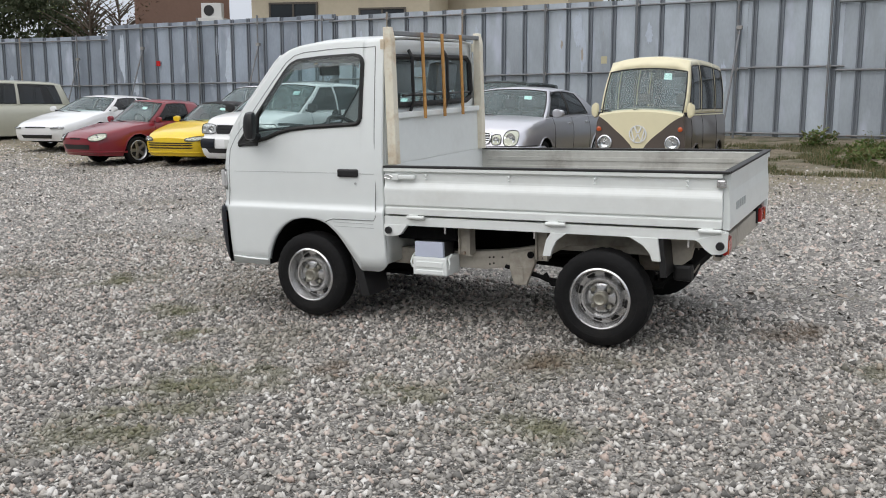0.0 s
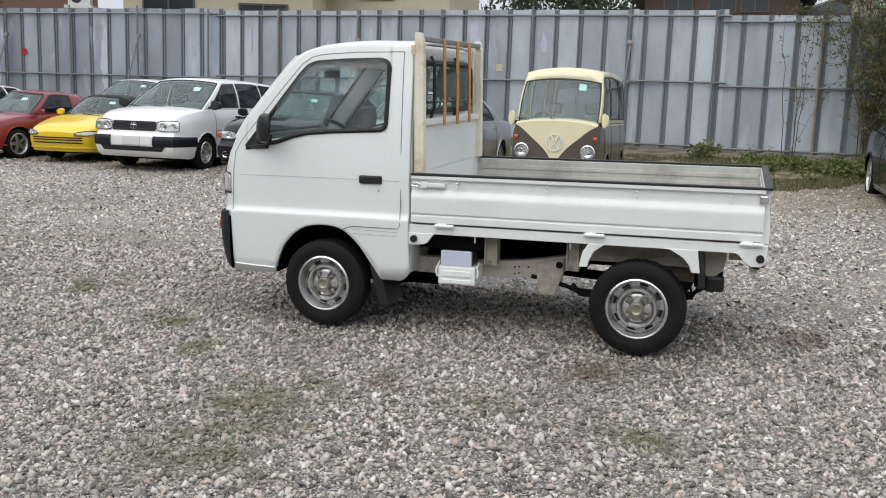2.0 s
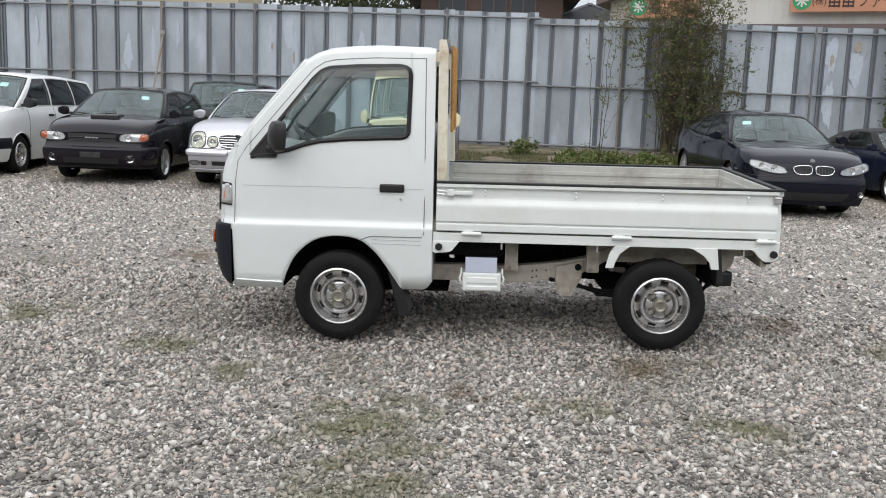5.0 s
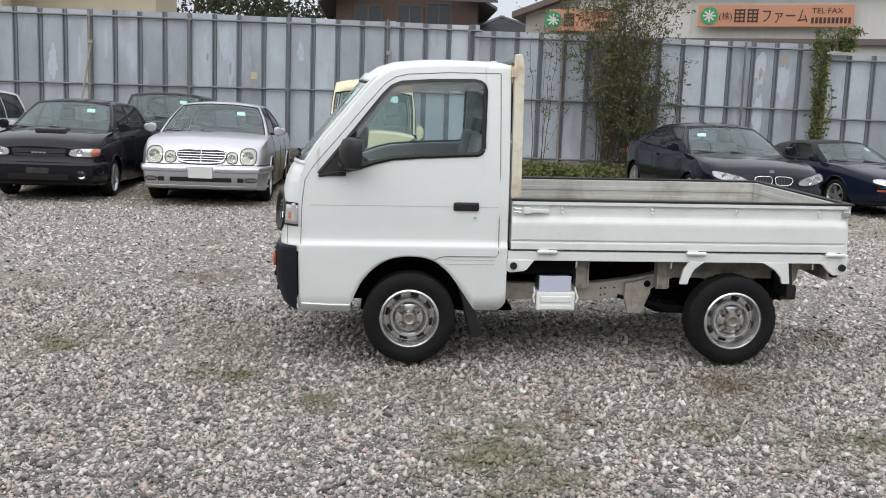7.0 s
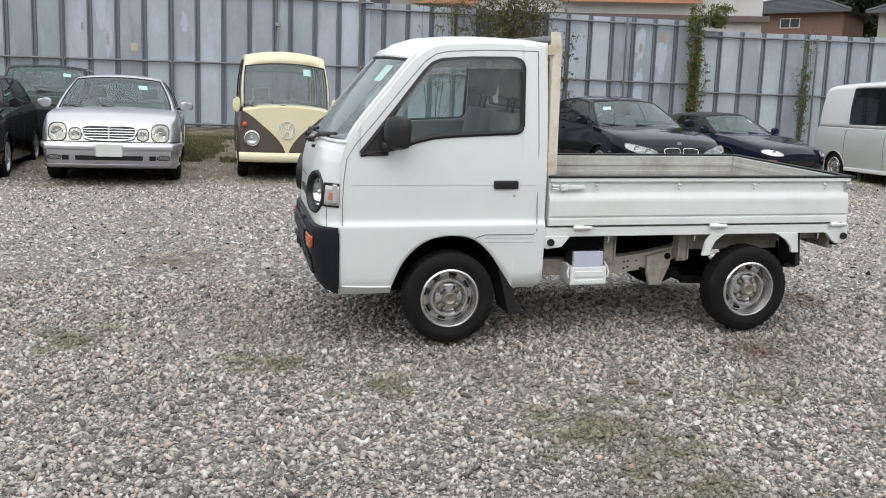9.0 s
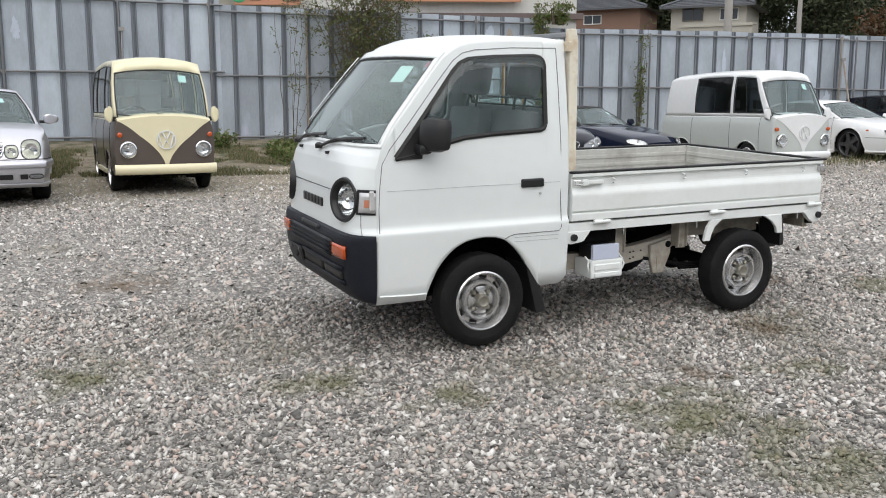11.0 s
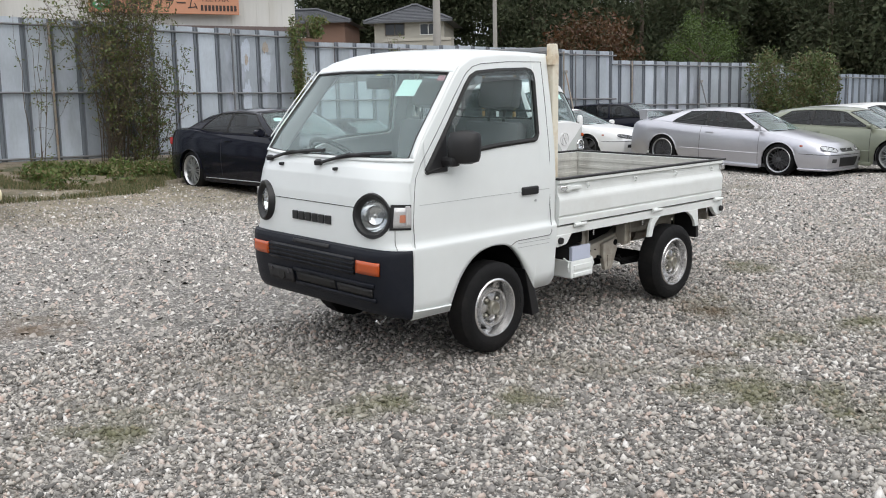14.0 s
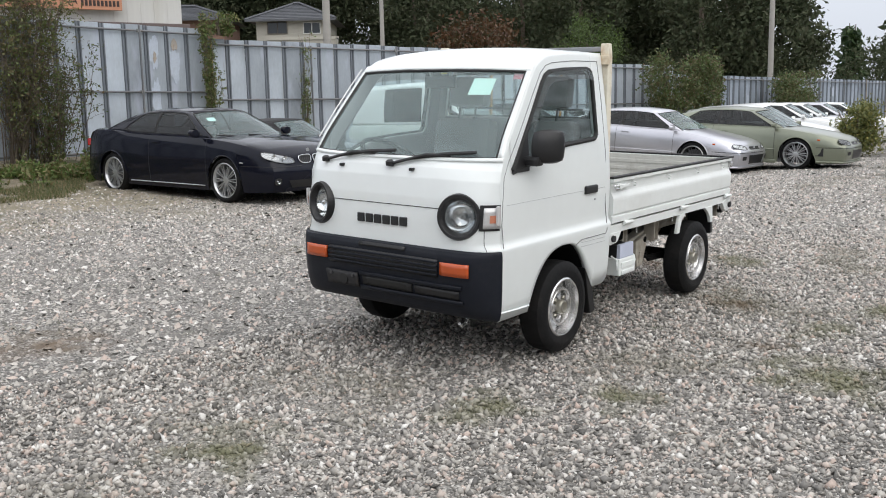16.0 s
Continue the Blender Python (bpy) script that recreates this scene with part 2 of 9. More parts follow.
def add_grid(bm, f, us, vs):
    """A sheet of f(u, v) over two lists of parameters."""
    rows = [[bm.verts.new(f(u, v)) for v in vs] for u in us]
    for a, b in zip(rows, rows[1:]):
        for i in range(len(vs) - 1):
            bm.faces.new((a[i], a[i + 1], b[i + 1], b[i]))
    return bm


def grid(f, us, vs):
    return add_grid(bmesh.new(), f, us, vs)


def lin(a, b, n):
    return [a + (b - a) * i / (n - 1) for i in range(n)]


def curve(table, x):
    """Straight-line reading of (x, value) pairs."""
    if x <= table[0][0]:
        return table[0][1]
    for (a, p), (b, q) in zip(table, table[1:]):
        if x <= b:
            return p + (q - p) * (x - a) / (b - a) if b > a else q
    return table[-1][1]


def soft(table, x):
    """Smooth reading of (x, value) pairs (monotone cubic)."""
    xs, ys = [p[0] for p in table], [p[1] for p in table]
    if x <= xs[0]:
        return ys[0]
    if x >= xs[-1]:
        return ys[-1]
    i = max(k for k in range(len(xs) - 1) if xs[k] <= x)
    d = [(ys[k + 1] - ys[k]) / (xs[k + 1] - xs[k]) for k in range(len(xs) - 1)]
    def slope(k):
        if k == 0:
            return d[0]
        if k == len(xs) - 1:
            return d[-1]
        return 0.0 if d[k - 1] * d[k] <= 0 else 2 * d[k - 1] * d[k] / (d[k - 1] + d[k])
    h = xs[i + 1] - xs[i]
    t = (x - xs[i]) / h
    a, b = slope(i) * h, slope(i + 1) * h
    return ys[i] * (2 * t**3 - 3 * t**2 + 1) + a * (t**3 - 2 * t**2 + t) + ys[i + 1] * (3 * t**2 - 2 * t**3) + b * (t**3 - t**2)


def thick(ob, depth, offset=-1.0, lining=None):
    """Gives a sheet its thickness, and its inner face another material."""
    s = ob.modifiers.new("thickness", "SOLIDIFY")
    s.thickness, s.offset = depth, offset
    if lining:
        ob.data.materials.append(lining)
        s.material_offset = 1
    return ob


# ---- ground ----
def ground_z(x, y):
    """Height of the lot: level round the camera, a soft rise past the truck, then a bank up to the fence."""
    s = min(max(y / 1.6, 0), 1)
    s = s * s * (3 - 2 * s)
    r2 = (x - 0.92) ** 2 + (y - 0.6) ** 2
    e = min(max((x - 11.5) / 2.0, 0), 1) * min(max((22 - x) / 3.0, 0), 1)
    side = e * (0.095 * math.exp(-((y - 7.8) / 1.4) ** 2) - 0.06 * math.exp(-((y - 4.6) / 1.4) ** 2))
    return side + 0.05 * s + 0.0052 * max(0, min(y, 16) - 5.5) ** 2 + 0.02 * (x - 0.92) * math.exp(-r2 / 20) - 0.012


STAINS = ((0.34, -1.36, 0.55, 0), (1.67, -0.43, 0.22, 1), (-0.52, -0.62, 0.30, 0), (0.75, -0.85, 0.18, 1), (1.25, -1.05, 0.30, 0), (2.72, 0.74, 0.25, 1), (-0.95, -0.15, 0.35, 0),
          (2.0, -1.3, 0.30, 0), (-2.0, 0.4, 0.4, 0), (3.3, 0.2, 0.35, 0), (0.42, -2.0, 0.45, 0), (-1.6, 2.6, 0.5, 1))


def stained(n, l, tc, color, mix):
    """Mossy and rusty-brown stains of uneven outline at fixed spots of the lot."""
    wob = n.new("ShaderNodeTexNoise")
    wob.inputs["Scale"].default_value, wob.inputs["Detail"].default_value = 4.5, 7
    l.new(tc.outputs["Object"], wob.inputs["Vector"])
    for x, y, r, kind in STAINS:
        d, add, mr = n.new("ShaderNodeVectorMath"), n.new("ShaderNodeMath"), n.new("ShaderNodeMapRange")
        d.operation, add.operation = "DISTANCE", "MULTIPLY_ADD"
        d.inputs[1].default_value = (x, y, ground_z(x, y))
        l.new(tc.outputs["Object"], d.inputs[0])
        l.new(wob.outputs["Fac"], add.inputs[0])
        add.inputs[1].default_value = r * 2.4
        l.new(d.outputs["Value"], add.inputs[2])
        mr.inputs["From Min"].default_value, mr.inputs["From Max"].default_value = r * 1.15, r * 2.1
        mr.inputs["To Min"].default_value, mr.inputs["To Max"].default_value = 0.8, 0.0
        l.new(add.outputs[0], mr.inputs["Value"])
        color = mix(mr.outputs["Result"], color, (0.13, 0.09, 0.055) if kind else (0.13, 0.13, 0.065))
    return color


def gravel_mat():
    m = bpy.data.materials.new("gravel_ground")
    m.use_nodes = True
    n, l = m.node_tree.nodes, m.node_tree.links
    b = n["Principled BSDF"]
    b.inputs["Roughness"].default_value = 0.9
    tc = n.new("ShaderNodeTexCoord")
    def noise_fac(scale, detail, lo, hi):
        t = n.new("ShaderNodeTexNoise")
        t.inputs["Scale"].default_value, t.inputs["Detail"].default_value = scale, detail
        l.new(tc.outputs["Object"], t.inputs["Vector"])
        r = n.new("ShaderNodeMapRange")
        r.inputs["From Min"].default_value, r.inputs["From Max"].default_value = lo, hi
        l.new(t.outputs["Fac"], r.inputs["Value"])
        return r.outputs["Result"]
    def mix(f, a, bb):
        x = n.new("ShaderNodeMix")
        x.data_type = "RGBA"
        for key, val in (("Factor", f), ("A", a), ("B", bb)):
            if isinstance(val, tuple):
                x.inputs[key].default_value = (*val, 1)
            elif isinstance(val, float):
                x.inputs[key].default_value = val
            else:
                l.new(val, x.inputs[key])
        return x.outputs["Result"]
    vor = n.new("ShaderNodeTexVoronoi")
    vor.inputs["Scale"].default_value = 70
    l.new(tc.outputs["Object"], vor.inputs["Vector"])
    sep = n.new("ShaderNodeSeparateColor")
    l.new(vor.outputs["Color"], sep.inputs["Color"])
    ramp = n.new("ShaderNodeValToRGB")
    for i, (p, c) in enumerate(((0.0, (0.11, 0.105, 0.10)), (0.3, (0.29, 0.278, 0.256)), (0.62, (0.43, 0.412, 0.382)), (0.85, (0.58, 0.557, 0.522)), (1.0, (0.43, 0.36, 0.315)))):
        e = ramp.color_ramp.elements[i] if i < 2 else ramp.color_ramp.elements.new(p)
        e.position, e.color = p, (*c, 1)
    l.new(sep.outputs[0], ramp.inputs["Fac"])
    # shade in the crevices between stones is painted as a near-black colour
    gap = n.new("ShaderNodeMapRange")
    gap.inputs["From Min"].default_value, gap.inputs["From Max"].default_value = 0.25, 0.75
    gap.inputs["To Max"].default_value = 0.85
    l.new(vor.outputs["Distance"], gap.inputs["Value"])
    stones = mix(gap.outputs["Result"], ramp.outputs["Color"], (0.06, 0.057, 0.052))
    stones = mix(noise_fac(21, 3, 0.50, 0.72), stones, (0.16, 0.15, 0.135))
    stones = mix(noise_fac(8.5, 4, 0.54, 0.74), stones, (0.20, 0.19, 0.17))
    stones = mix(noise_fac(33, 2, 0.56, 0.70), stones, (0.60, 0.575, 0.535))
    dusty = mix(noise_fac(0.55, 6, 0.50, 0.80), stones, (0.33, 0.315, 0.29))
    soil = mix(noise_fac(0.9, 8, 0.60, 0.74), dusty, (0.12, 0.105, 0.075))
    moss = mix(noise_fac(1.7, 8, 0.66, 0.78), soil, (0.115, 0.125, 0.06))
    moss = stained(n, l, tc, moss, mix)
    # bare earth and thin grass towards the bank
    sx = n.new("ShaderNodeSeparateXYZ")
    l.new(tc.outputs["Object"], sx.inputs[0])
    wob = n.new("ShaderNodeMath")
    wob.operation = "MULTIPLY_ADD"
    l.new(noise_fac(0.7, 6, 0.25, 0.75), wob.inputs[0])
    wob.inputs[1].default_value = 3.5
    l.new(sx.outputs["Y"], wob.inputs[2])
    edge = n.new("ShaderNodeMapRange")
    edge.inputs["From Min"].default_value, edge.inputs["From Max"].default_value = 11.9, 14.2
    l.new(wob.outputs[0], edge.inputs["Value"])
    earth = mix(noise_fac(3.0, 8, 0.42, 0.66), (0.25, 0.205, 0.15), (0.085, 0.092, 0.042))
    tan = n.new("ShaderNodeMapRange")
    tan.inputs["From Min"].default_value, tan.inputs["From Max"].default_value, tan.inputs["To Max"].default_value = 8.6, 11.6, 0.75
    l.new(wob.outputs[0], tan.inputs["Value"])
    dry = mix(noise_fac(2.2, 8, 0.35, 0.65), (0.36, 0.31, 0.22), (0.22, 0.19, 0.11))
    moss = mix(tan.outputs["Result"], moss, dry)
    col = mix(edge.outputs["Result"], moss, earth)
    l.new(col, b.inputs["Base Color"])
    bp = n.new("ShaderNodeBump")
    bp.invert = True
    bp.inputs["Strength"].default_value, bp.inputs["Distance"].default_value = 0.9, 0.02
    l.new(vor.outputs["Distance"], bp.inputs["Height"])
    l.new(bp.outputs["Normal"], b.inputs["Normal"])
    return m


GRAVEL = gravel_mat()


def axis_steps(a, b, fine_a, fine_b, fine, coarse):
    out, x = [], a
    while x < b:
        out.append(x)
        x += fine if fine_a <= x < fine_b else coarse if -60 < x < 60 else 60
    return out + [b]


def build_ground():
    xs, ys = axis_steps(-700, 700, -30, 46, 0.5, 2.0), axis_steps(-400, 900, -8, 20, 0.4, 2.0)
    def f(x, y):
        w = 0.012 * noise.noise((x * 0.5, y * 0.5, 0)) * (1 if -30 < x < 46 and -8 < y < 20 else 0)
        return (x, y, ground_z(x, y) + w)
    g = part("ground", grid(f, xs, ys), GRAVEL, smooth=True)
    for p in g.data.polygons:
        if p.normal.z < 0:
            g.data.flip_normals()
            break
    tagged(g, "grey crushed stone lot with worn soil and weedy edges", "ground", kind="structure")


build_ground()

# ---- fence ----
def fence_mat(name, color):
    """Weathered coated sheet: each panel a shade of its own, soft blotches, pale lilac runs where the coating has chalked."""
    m = bpy.data.materials.new(name)
    m.use_nodes = True
    n, l = m.node_tree.nodes, m.node_tree.links
    b = n["Principled BSDF"]
    b.inputs["Roughness"].default_value, b.inputs["Metallic"].default_value = 0.5, 0.15
    tc, info = n.new("ShaderNodeTexCoord"), n.new("ShaderNodeObjectInfo")
    shift = n.new("ShaderNodeVectorMath")
    shift.operation = "MULTIPLY_ADD"
    offset = n.new("ShaderNodeCombineXYZ")
    for k in "XYZ":
        l.new(info.outputs["Random"], offset.inputs[k])
    shift.inputs[1].default_value = (37.0, 53.0, 71.0)
    l.new(offset.outputs[0], shift.inputs[0])
    l.new(tc.outputs["Object"], shift.inputs[2])
    def noise_range(scale, detail, stretch, f0, f1, t0, t1):
        mp, t, r = n.new("ShaderNodeMapping"), n.new("ShaderNodeTexNoise"), n.new("ShaderNodeMapRange")
        mp.inputs["Scale"].default_value = (1, 1, stretch)
        t.inputs["Scale"].default_value, t.inputs["Detail"].default_value = scale, detail
        r.inputs["From Min"].default_value, r.inputs["From Max"].default_value = f0, f1
        r.inputs["To Min"].default_value, r.inputs["To Max"].default_value = t0, t1
        l.new(shift.outputs[0], mp.inputs["Vector"])
        l.new(mp.outputs["Vector"], t.inputs["Vector"])
        l.new(t.outputs["Fac"], r.inputs["Value"])
        return r.outputs["Result"]
    def product(p, q):
        x = n.new("ShaderNodeMath")
        x.operation = "MULTIPLY"
        l.new(p, x.inputs[0])
        l.new(q, x.inputs[1])
        return x.outputs[0]
    shade = n.new("ShaderNodeMapRange")
    shade.inputs["To Min"].default_value, shade.inputs["To Max"].default_value = 0.78, 1.22
    l.new(info.outputs["Random"], shade.inputs["Value"])
    value = product(product(shade.outputs["Result"], noise_range(1.3, 3, 0.6, 0.3, 0.7, 0.84, 1.16)), noise_range(26, 4, 0.35, 0.3, 0.7, 0.95, 1.05))
    hsv = n.new("ShaderNodeHueSaturation")
    hsv.inputs["Color"].default_value = (*color, 1)
    l.new(value, hsv.inputs["Value"])
    out = hsv.outputs["Color"]
    for c, f in (((0.50, 0.54, 0.63), noise_range(2.6, 6, 0.3, 0.56, 0.72, 0.0, 0.8)), ((0.20, 0.215, 0.225), noise_range(1.9, 8, 0.22, 0.60, 0.80, 0.0, 0.6)), ((0.24, 0.19, 0.14), noise_range(9.0, 8, 0.15, 0.70, 0.78, 0.0, 0.55))):
        mx = n.new("ShaderNodeMix")
        mx.data_type = "RGBA"
        mx.inputs["B"].default_value = (*c, 1)
        l.new(f, mx.inputs["Factor"])
        l.new(out, mx.inputs["A"])
        out = mx.outputs["Result"]
    l.new(out, b.inputs["Base Color"])
    bp = n.new("ShaderNodeBump")
    bp.inputs["Strength"].default_value, bp.inputs["Distance"].default_value = 0.25, 0.02
    l.new(noise_range(3.2, 2, 0.5, 0.0, 1.0, 0.0, 1.0), bp.inputs["Height"])
    l.new(bp.outputs["Normal"], b.inputs["Normal"])
    return m


FENCE = fence_mat("galvanised_blue_grey_sheet", (0.38, 0.423, 0.468))
# darker, bluer sheet for the first two runs and the last
DARKFENCE = fence_mat("darker_slate_blue_sheet", (0.275, 0.315, 0.37))
# rib faces are a darker blue-grey than the flat pans
FENCERIB = mat("darker_rib_steel", (0.17, 0.19, 0.215), 0.6, 0.2, 0, 0.15, 4, (0.085, 0.085, 0.085), 0.5, streak=True)
PIPE = mat("weathered_scaffold_pipe", (0.185, 0.195, 0.205), 0.5, 0.4, 0, 0.15, 12, (0.22, 0.14, 0.09), 0.5)
RUSTPIPE = mat("rusty_scaffold_pipe", (0.30, 0.27, 0.23), 0.6, 0.3, 0, 0.2, 12, (0.30, 0.15, 0.07), 0.8)
FENCE_RUNS = [  # start, end, height, base above the lot, joint spacing, first joint, first post, post spacing
    ((-34.0, 14.2), (-18.6, 15.9), 2.86, 0.0, 0.56, 0.2, 1.0, 2.24),
    ((-18.6, 15.9), (-10.5, 16.0), 2.96, 0.02, 0.56, 0.26, 1.5, 2.1),
    ((-10.5, 16.0), (0.0, 15.6), 2.91, 0.05, 0.539, 0.08, 1.72, 2.155),
    ((0.0, 15.6), (1.85, 15.542), 2.91, 0.05, 0.52, 0.14, 1.62, 4.0),
    ((1.85, 15.542), (9.6, 15.3), 2.81, 0.05, 0.53, 0.31, 1.84, 4.08),
    ((9.6, 15.3), (18.0, 13.7), 2.75, 0.05, 0.521, 0.02, 0.05, 2.78),
    ((18.0, 13.7), (19.9, 13.34), 2.75, 0.05, 0.52, 0.25, 0.30, 4.0),
    ((19.9, 13.34), (28.0, 11.8), 2.62, 0.03, 0.51, 0.27, 0.68, 3.05),
    ((28.0, 11.8), (62.0, 8.5), 2.5, 0.0, 0.52, 0.2, 1.2, 3.1),
]


def panel_mesh(width, height, rib=True):
    """A folded sheet: a doubled seam rib along its first edge, then a flat pan, in section along x."""
    sec = [(0.0, 0.0), (0.008, 0.034), (0.034, 0.034), (0.042, 0.004), (0.072, 0.004), (0.080, 0.034), (0.106, 0.034), (0.114, 0.0)] if rib else [(0.0, 0.0)]
    if width > sec[-1][0] + 0.05:
        sec += [(sec[-1][0] + (width - sec[-1][0]) * 0.5, 0.003), (width, 0.0)]
    bm = bmesh.new()
    add_grid(bm, lambda u, v: (sec[u][0], -sec[u][1], v), range(len(sec)), [0, height])
    bmesh.ops.recalc_face_normals(bm, faces=bm.faces)
    if rib:
        for f in bm.faces:
            if f.calc_center_median().x < 0.114:
                f.material_index = 1
    return bm


FLAKE = mat("flaked_pale_coating", (0.47, 0.525, 0.60), 0.6, 0, 0, 0.15, 12, (0.36, 0.40, 0.45), 0.9)
RUSTFLAKE = mat("brown_flaked_coating", (0.38, 0.345, 0.30), 0.7, 0, 0, 0.2, 20, (0.24, 0.15, 0.09), 0.9)


def flake(rng, w, h):
    """A thin flake with a ragged outline, upright in the x-z plane."""
    bm = bmesh.new()
    ring = []
    for k in range(26):
        a = math.tau * k / 26
        r = rng.uniform(0.72, 1.1) * (1 + 0.2 * math.sin(2 * a + w * 40) * math.cos(a))
        ring.append(bm.verts.new((min(max(w * r * math.cos(a), -0.19), 0.19), 0, h * r * math.sin(a))))
    f = bm.faces.new(ring)
    for v in [q for q in bmesh.ops.extrude_face_region(bm, geom=[f])["geom"] if isinstance(q, bmesh.types.BMVert)]:
        v.co.y -= 0.003
    bmesh.ops.recalc_face_normals(bm, faces=bm.faces)
    return bm


def build_fence():
    rng = random.Random(4)
    for i, (a, b, h, lift, w, joint, post0, post_gap) in enumerate(FENCE_RUNS):
        run = empty("wall_fence_run" if i == 0 else "wall_fence_run_%d" % (i + 1))
        tagged(run, "tall blue-grey folded steel sheet fence on scaffold pipes", "fence", "fence runs", "structure")
        a3, b3 = Vector((a[0], a[1], 0)), Vector((b[0], b[1], 0))
        d = b3 - a3
        length, yaw = d.length, math.degrees(math.atan2(d.y, d.x))
        first = None
        z0 = min(ground_z(*a), ground_z(*b)) + lift
        nrm = Vector((d.y, -d.x, 0)).normalized()
        def on(at, z, off):
            p = a3 + d * (at / length) + nrm * off
            return (p.x, p.y, z0 + z)
        starts = [0.0] if joint > 0.08 else []
        at = joint - 0.057
        while at < length - 0.02:
            starts.append(max(at, 0.0))
            at += w
        for k, at in enumerate(starts):
            end = starts[k + 1] if k + 1 < len(starts) else length
            p = a3 + d * (at / length)
            m = pose(p.x, p.y, z0 + rng.uniform(-0.012, 0.012), rng.uniform(-0.3, 0.3), 0, yaw)
            whole = abs(end - at - w) < 0.002
            if whole and first:
                thick(shared("panel", first, run, m), 0.004)
                continue
            q = part("panel", panel_mesh(end - at, h, not (k == 0 and joint > 0.08)), DARKFENCE if i < 2 or i == 8 else FENCE, run)
            q.data.materials.append(FENCERIB)
            thick(q, 0.004)
            q.matrix_basis = m
            first = q if whole else first
        # patches where the coating has flaked
        for at in starts[1:-1]:
            if rng.random() > 0.10:
                continue
            hh, ww, zc = rng.uniform(0.15, 0.45), rng.uniform(0.06, 0.13), rng.uniform(0.9, h - 0.6)
            part("flaked_patch", flake(rng, ww, hh), FLAKE, run).matrix_basis = pose(*on(at + 0.33, zc, 0.009), 0, 0, yaw)
        if i == 4:
            for x, zc, ww, hh, pm in ((6.32, 2.80, 0.14, 0.38, FLAKE), (6.33, 2.72, 0.05, 0.14, RUSTFLAKE), (6.86, 3.02, 0.08, 0.15, RUSTFLAKE), (6.86, 2.52, 0.15, 0.42, FLAKE), (6.34, 1.75, 0.13, 0.5, FLAKE)):
                part("flaked_patch", flake(rng, ww, hh), pm, run).matrix_basis = pose(*on(x, zc - z0, 0.012 if pm is FLAKE else 0.018), 0, 0, yaw)
        if i == 2:
            for x, zc, ww, hh, pm in ((6.36, 2.2, 0.05, 0.35, FLAKE), (6.40, 2.0, 0.03, 0.10, RUSTFLAKE), (6.80, 2.3, 0.13, 0.42, FLAKE), (6.92, 1.9, 0.07, 0.5, FLAKE), (6.90, 1.75, 0.03, 0.16, RUSTFLAKE), (4.20, 2.2, 0.05, 0.35, FLAKE), (3.62, 1.9, 0.05, 0.45, FLAKE), (0.86, 2.2, 0.05, 0.35, FLAKE)):
                part("flaked_patch", flake(rng, ww, hh), pm, run).matrix_basis = pose(*on(x, zc, 0.012 if pm is FLAKE else 0.018), 0, 0, yaw)
            part("tape_mark", box(-0.07, 0.07, -0.006, 0.0, -0.08, 0.08), TAPE, run, "yellowed square of tape").matrix_basis = pose(*on(7.42, 1.63, 0.01), 0, 0, yaw)
        if i == 1:
            part("red_sticker", box(-0.075, 0.075, -0.003, 0.0, -0.075, 0.075), REDLENS, run).matrix_basis = pose(-16.58, 15.88, 2.43, 0, 0, yaw)
            for x, zc, ww, hh in ((0.6, 2.0, 0.12, 0.7), (4.6, 1.7, 0.12, 0.9), (4.2, 2.3, 0.07, 0.3)):
                part("flaked_patch", flake(rng, ww, hh), FLAKE, run).matrix_basis = pose(*on(x, zc, 0.012), 0, 0, yaw)
        sag = {1: (0.20, 0.20), 2: (0.12, 0.03)}.get(i, (0.0, 0.0))  # middle rails that hang lower
        rails = (h - 0.13, h * 0.5 - 0.05, 0.06)
        for q, z in enumerate(rails):
            s0, s1 = sag if q == 1 else (0.0, 0.0)
            part("rail", tube([on(-0.10, z - s0, 0.075), on(length + 0.06, z - s1, 0.075)], 0.024, 10), PIPE, run, smooth=True)
        k, at = 0, post0
        while at < length:
            mat_p = YELLOWPIPE if i == 5 and k == 0 else RUSTPIPE if rng.random() < 0.35 else PIPE
            part("post", tube([on(at, -0.3, 0.125), on(at, h + rng.uniform(-0.10, 0.08), 0.125)], 0.024, 10), mat_p, run, smooth=True)
            for z in (rails[0], rails[1] - sag[0] - (sag[1] - sag[0]) * at / length):
                part("clamp", box(-0.04, 0.04, -0.03, 0.045, -0.035, 0.035, 0.008), CLAMP, run).matrix_basis = pose(*on(at, z, 0.105), 0, 0, yaw)
            if (i < 2 and k % 2 == 0) or (i == 2 and k % 3 == 1) or (i == 5 and k == 3) or (i == 7 and k == 1):
                part("brace", tube([on(at + 0.05, h * 0.76, 0.15), on(at - 0.07, -0.2, 1.0)], 0.022, 8), mat_p, run, smooth=True)
                part("brace_clamp", box(-0.05, 0.07, -0.05, 0.03, -0.04, 0.04, 0.01), CLAMP, run).matrix_basis = pose(*on(at + 0.03, h * 0.76, 0.15), 0, 0, yaw)
            k, at = k + 1, at + post_gap


TAPE = mat("yellowed_tape", (0.50, 0.46, 0.30), 0.7, 0, 0, 0.1, 20)
YELLOWPIPE = mat("flaking_yellow_pipe_paint", (0.50, 0.38, 0.10), 0.6, 0, 0, 0.2, 8, (0.20, 0.19, 0.18), 0.9)
CLAMP = mat("grey_steel_clamp", (0.30, 0.30, 0.29), 0.5, 0.5, 0, 0.2, 20, (0.25, 0.15, 0.08), 0.5)
build_fence()


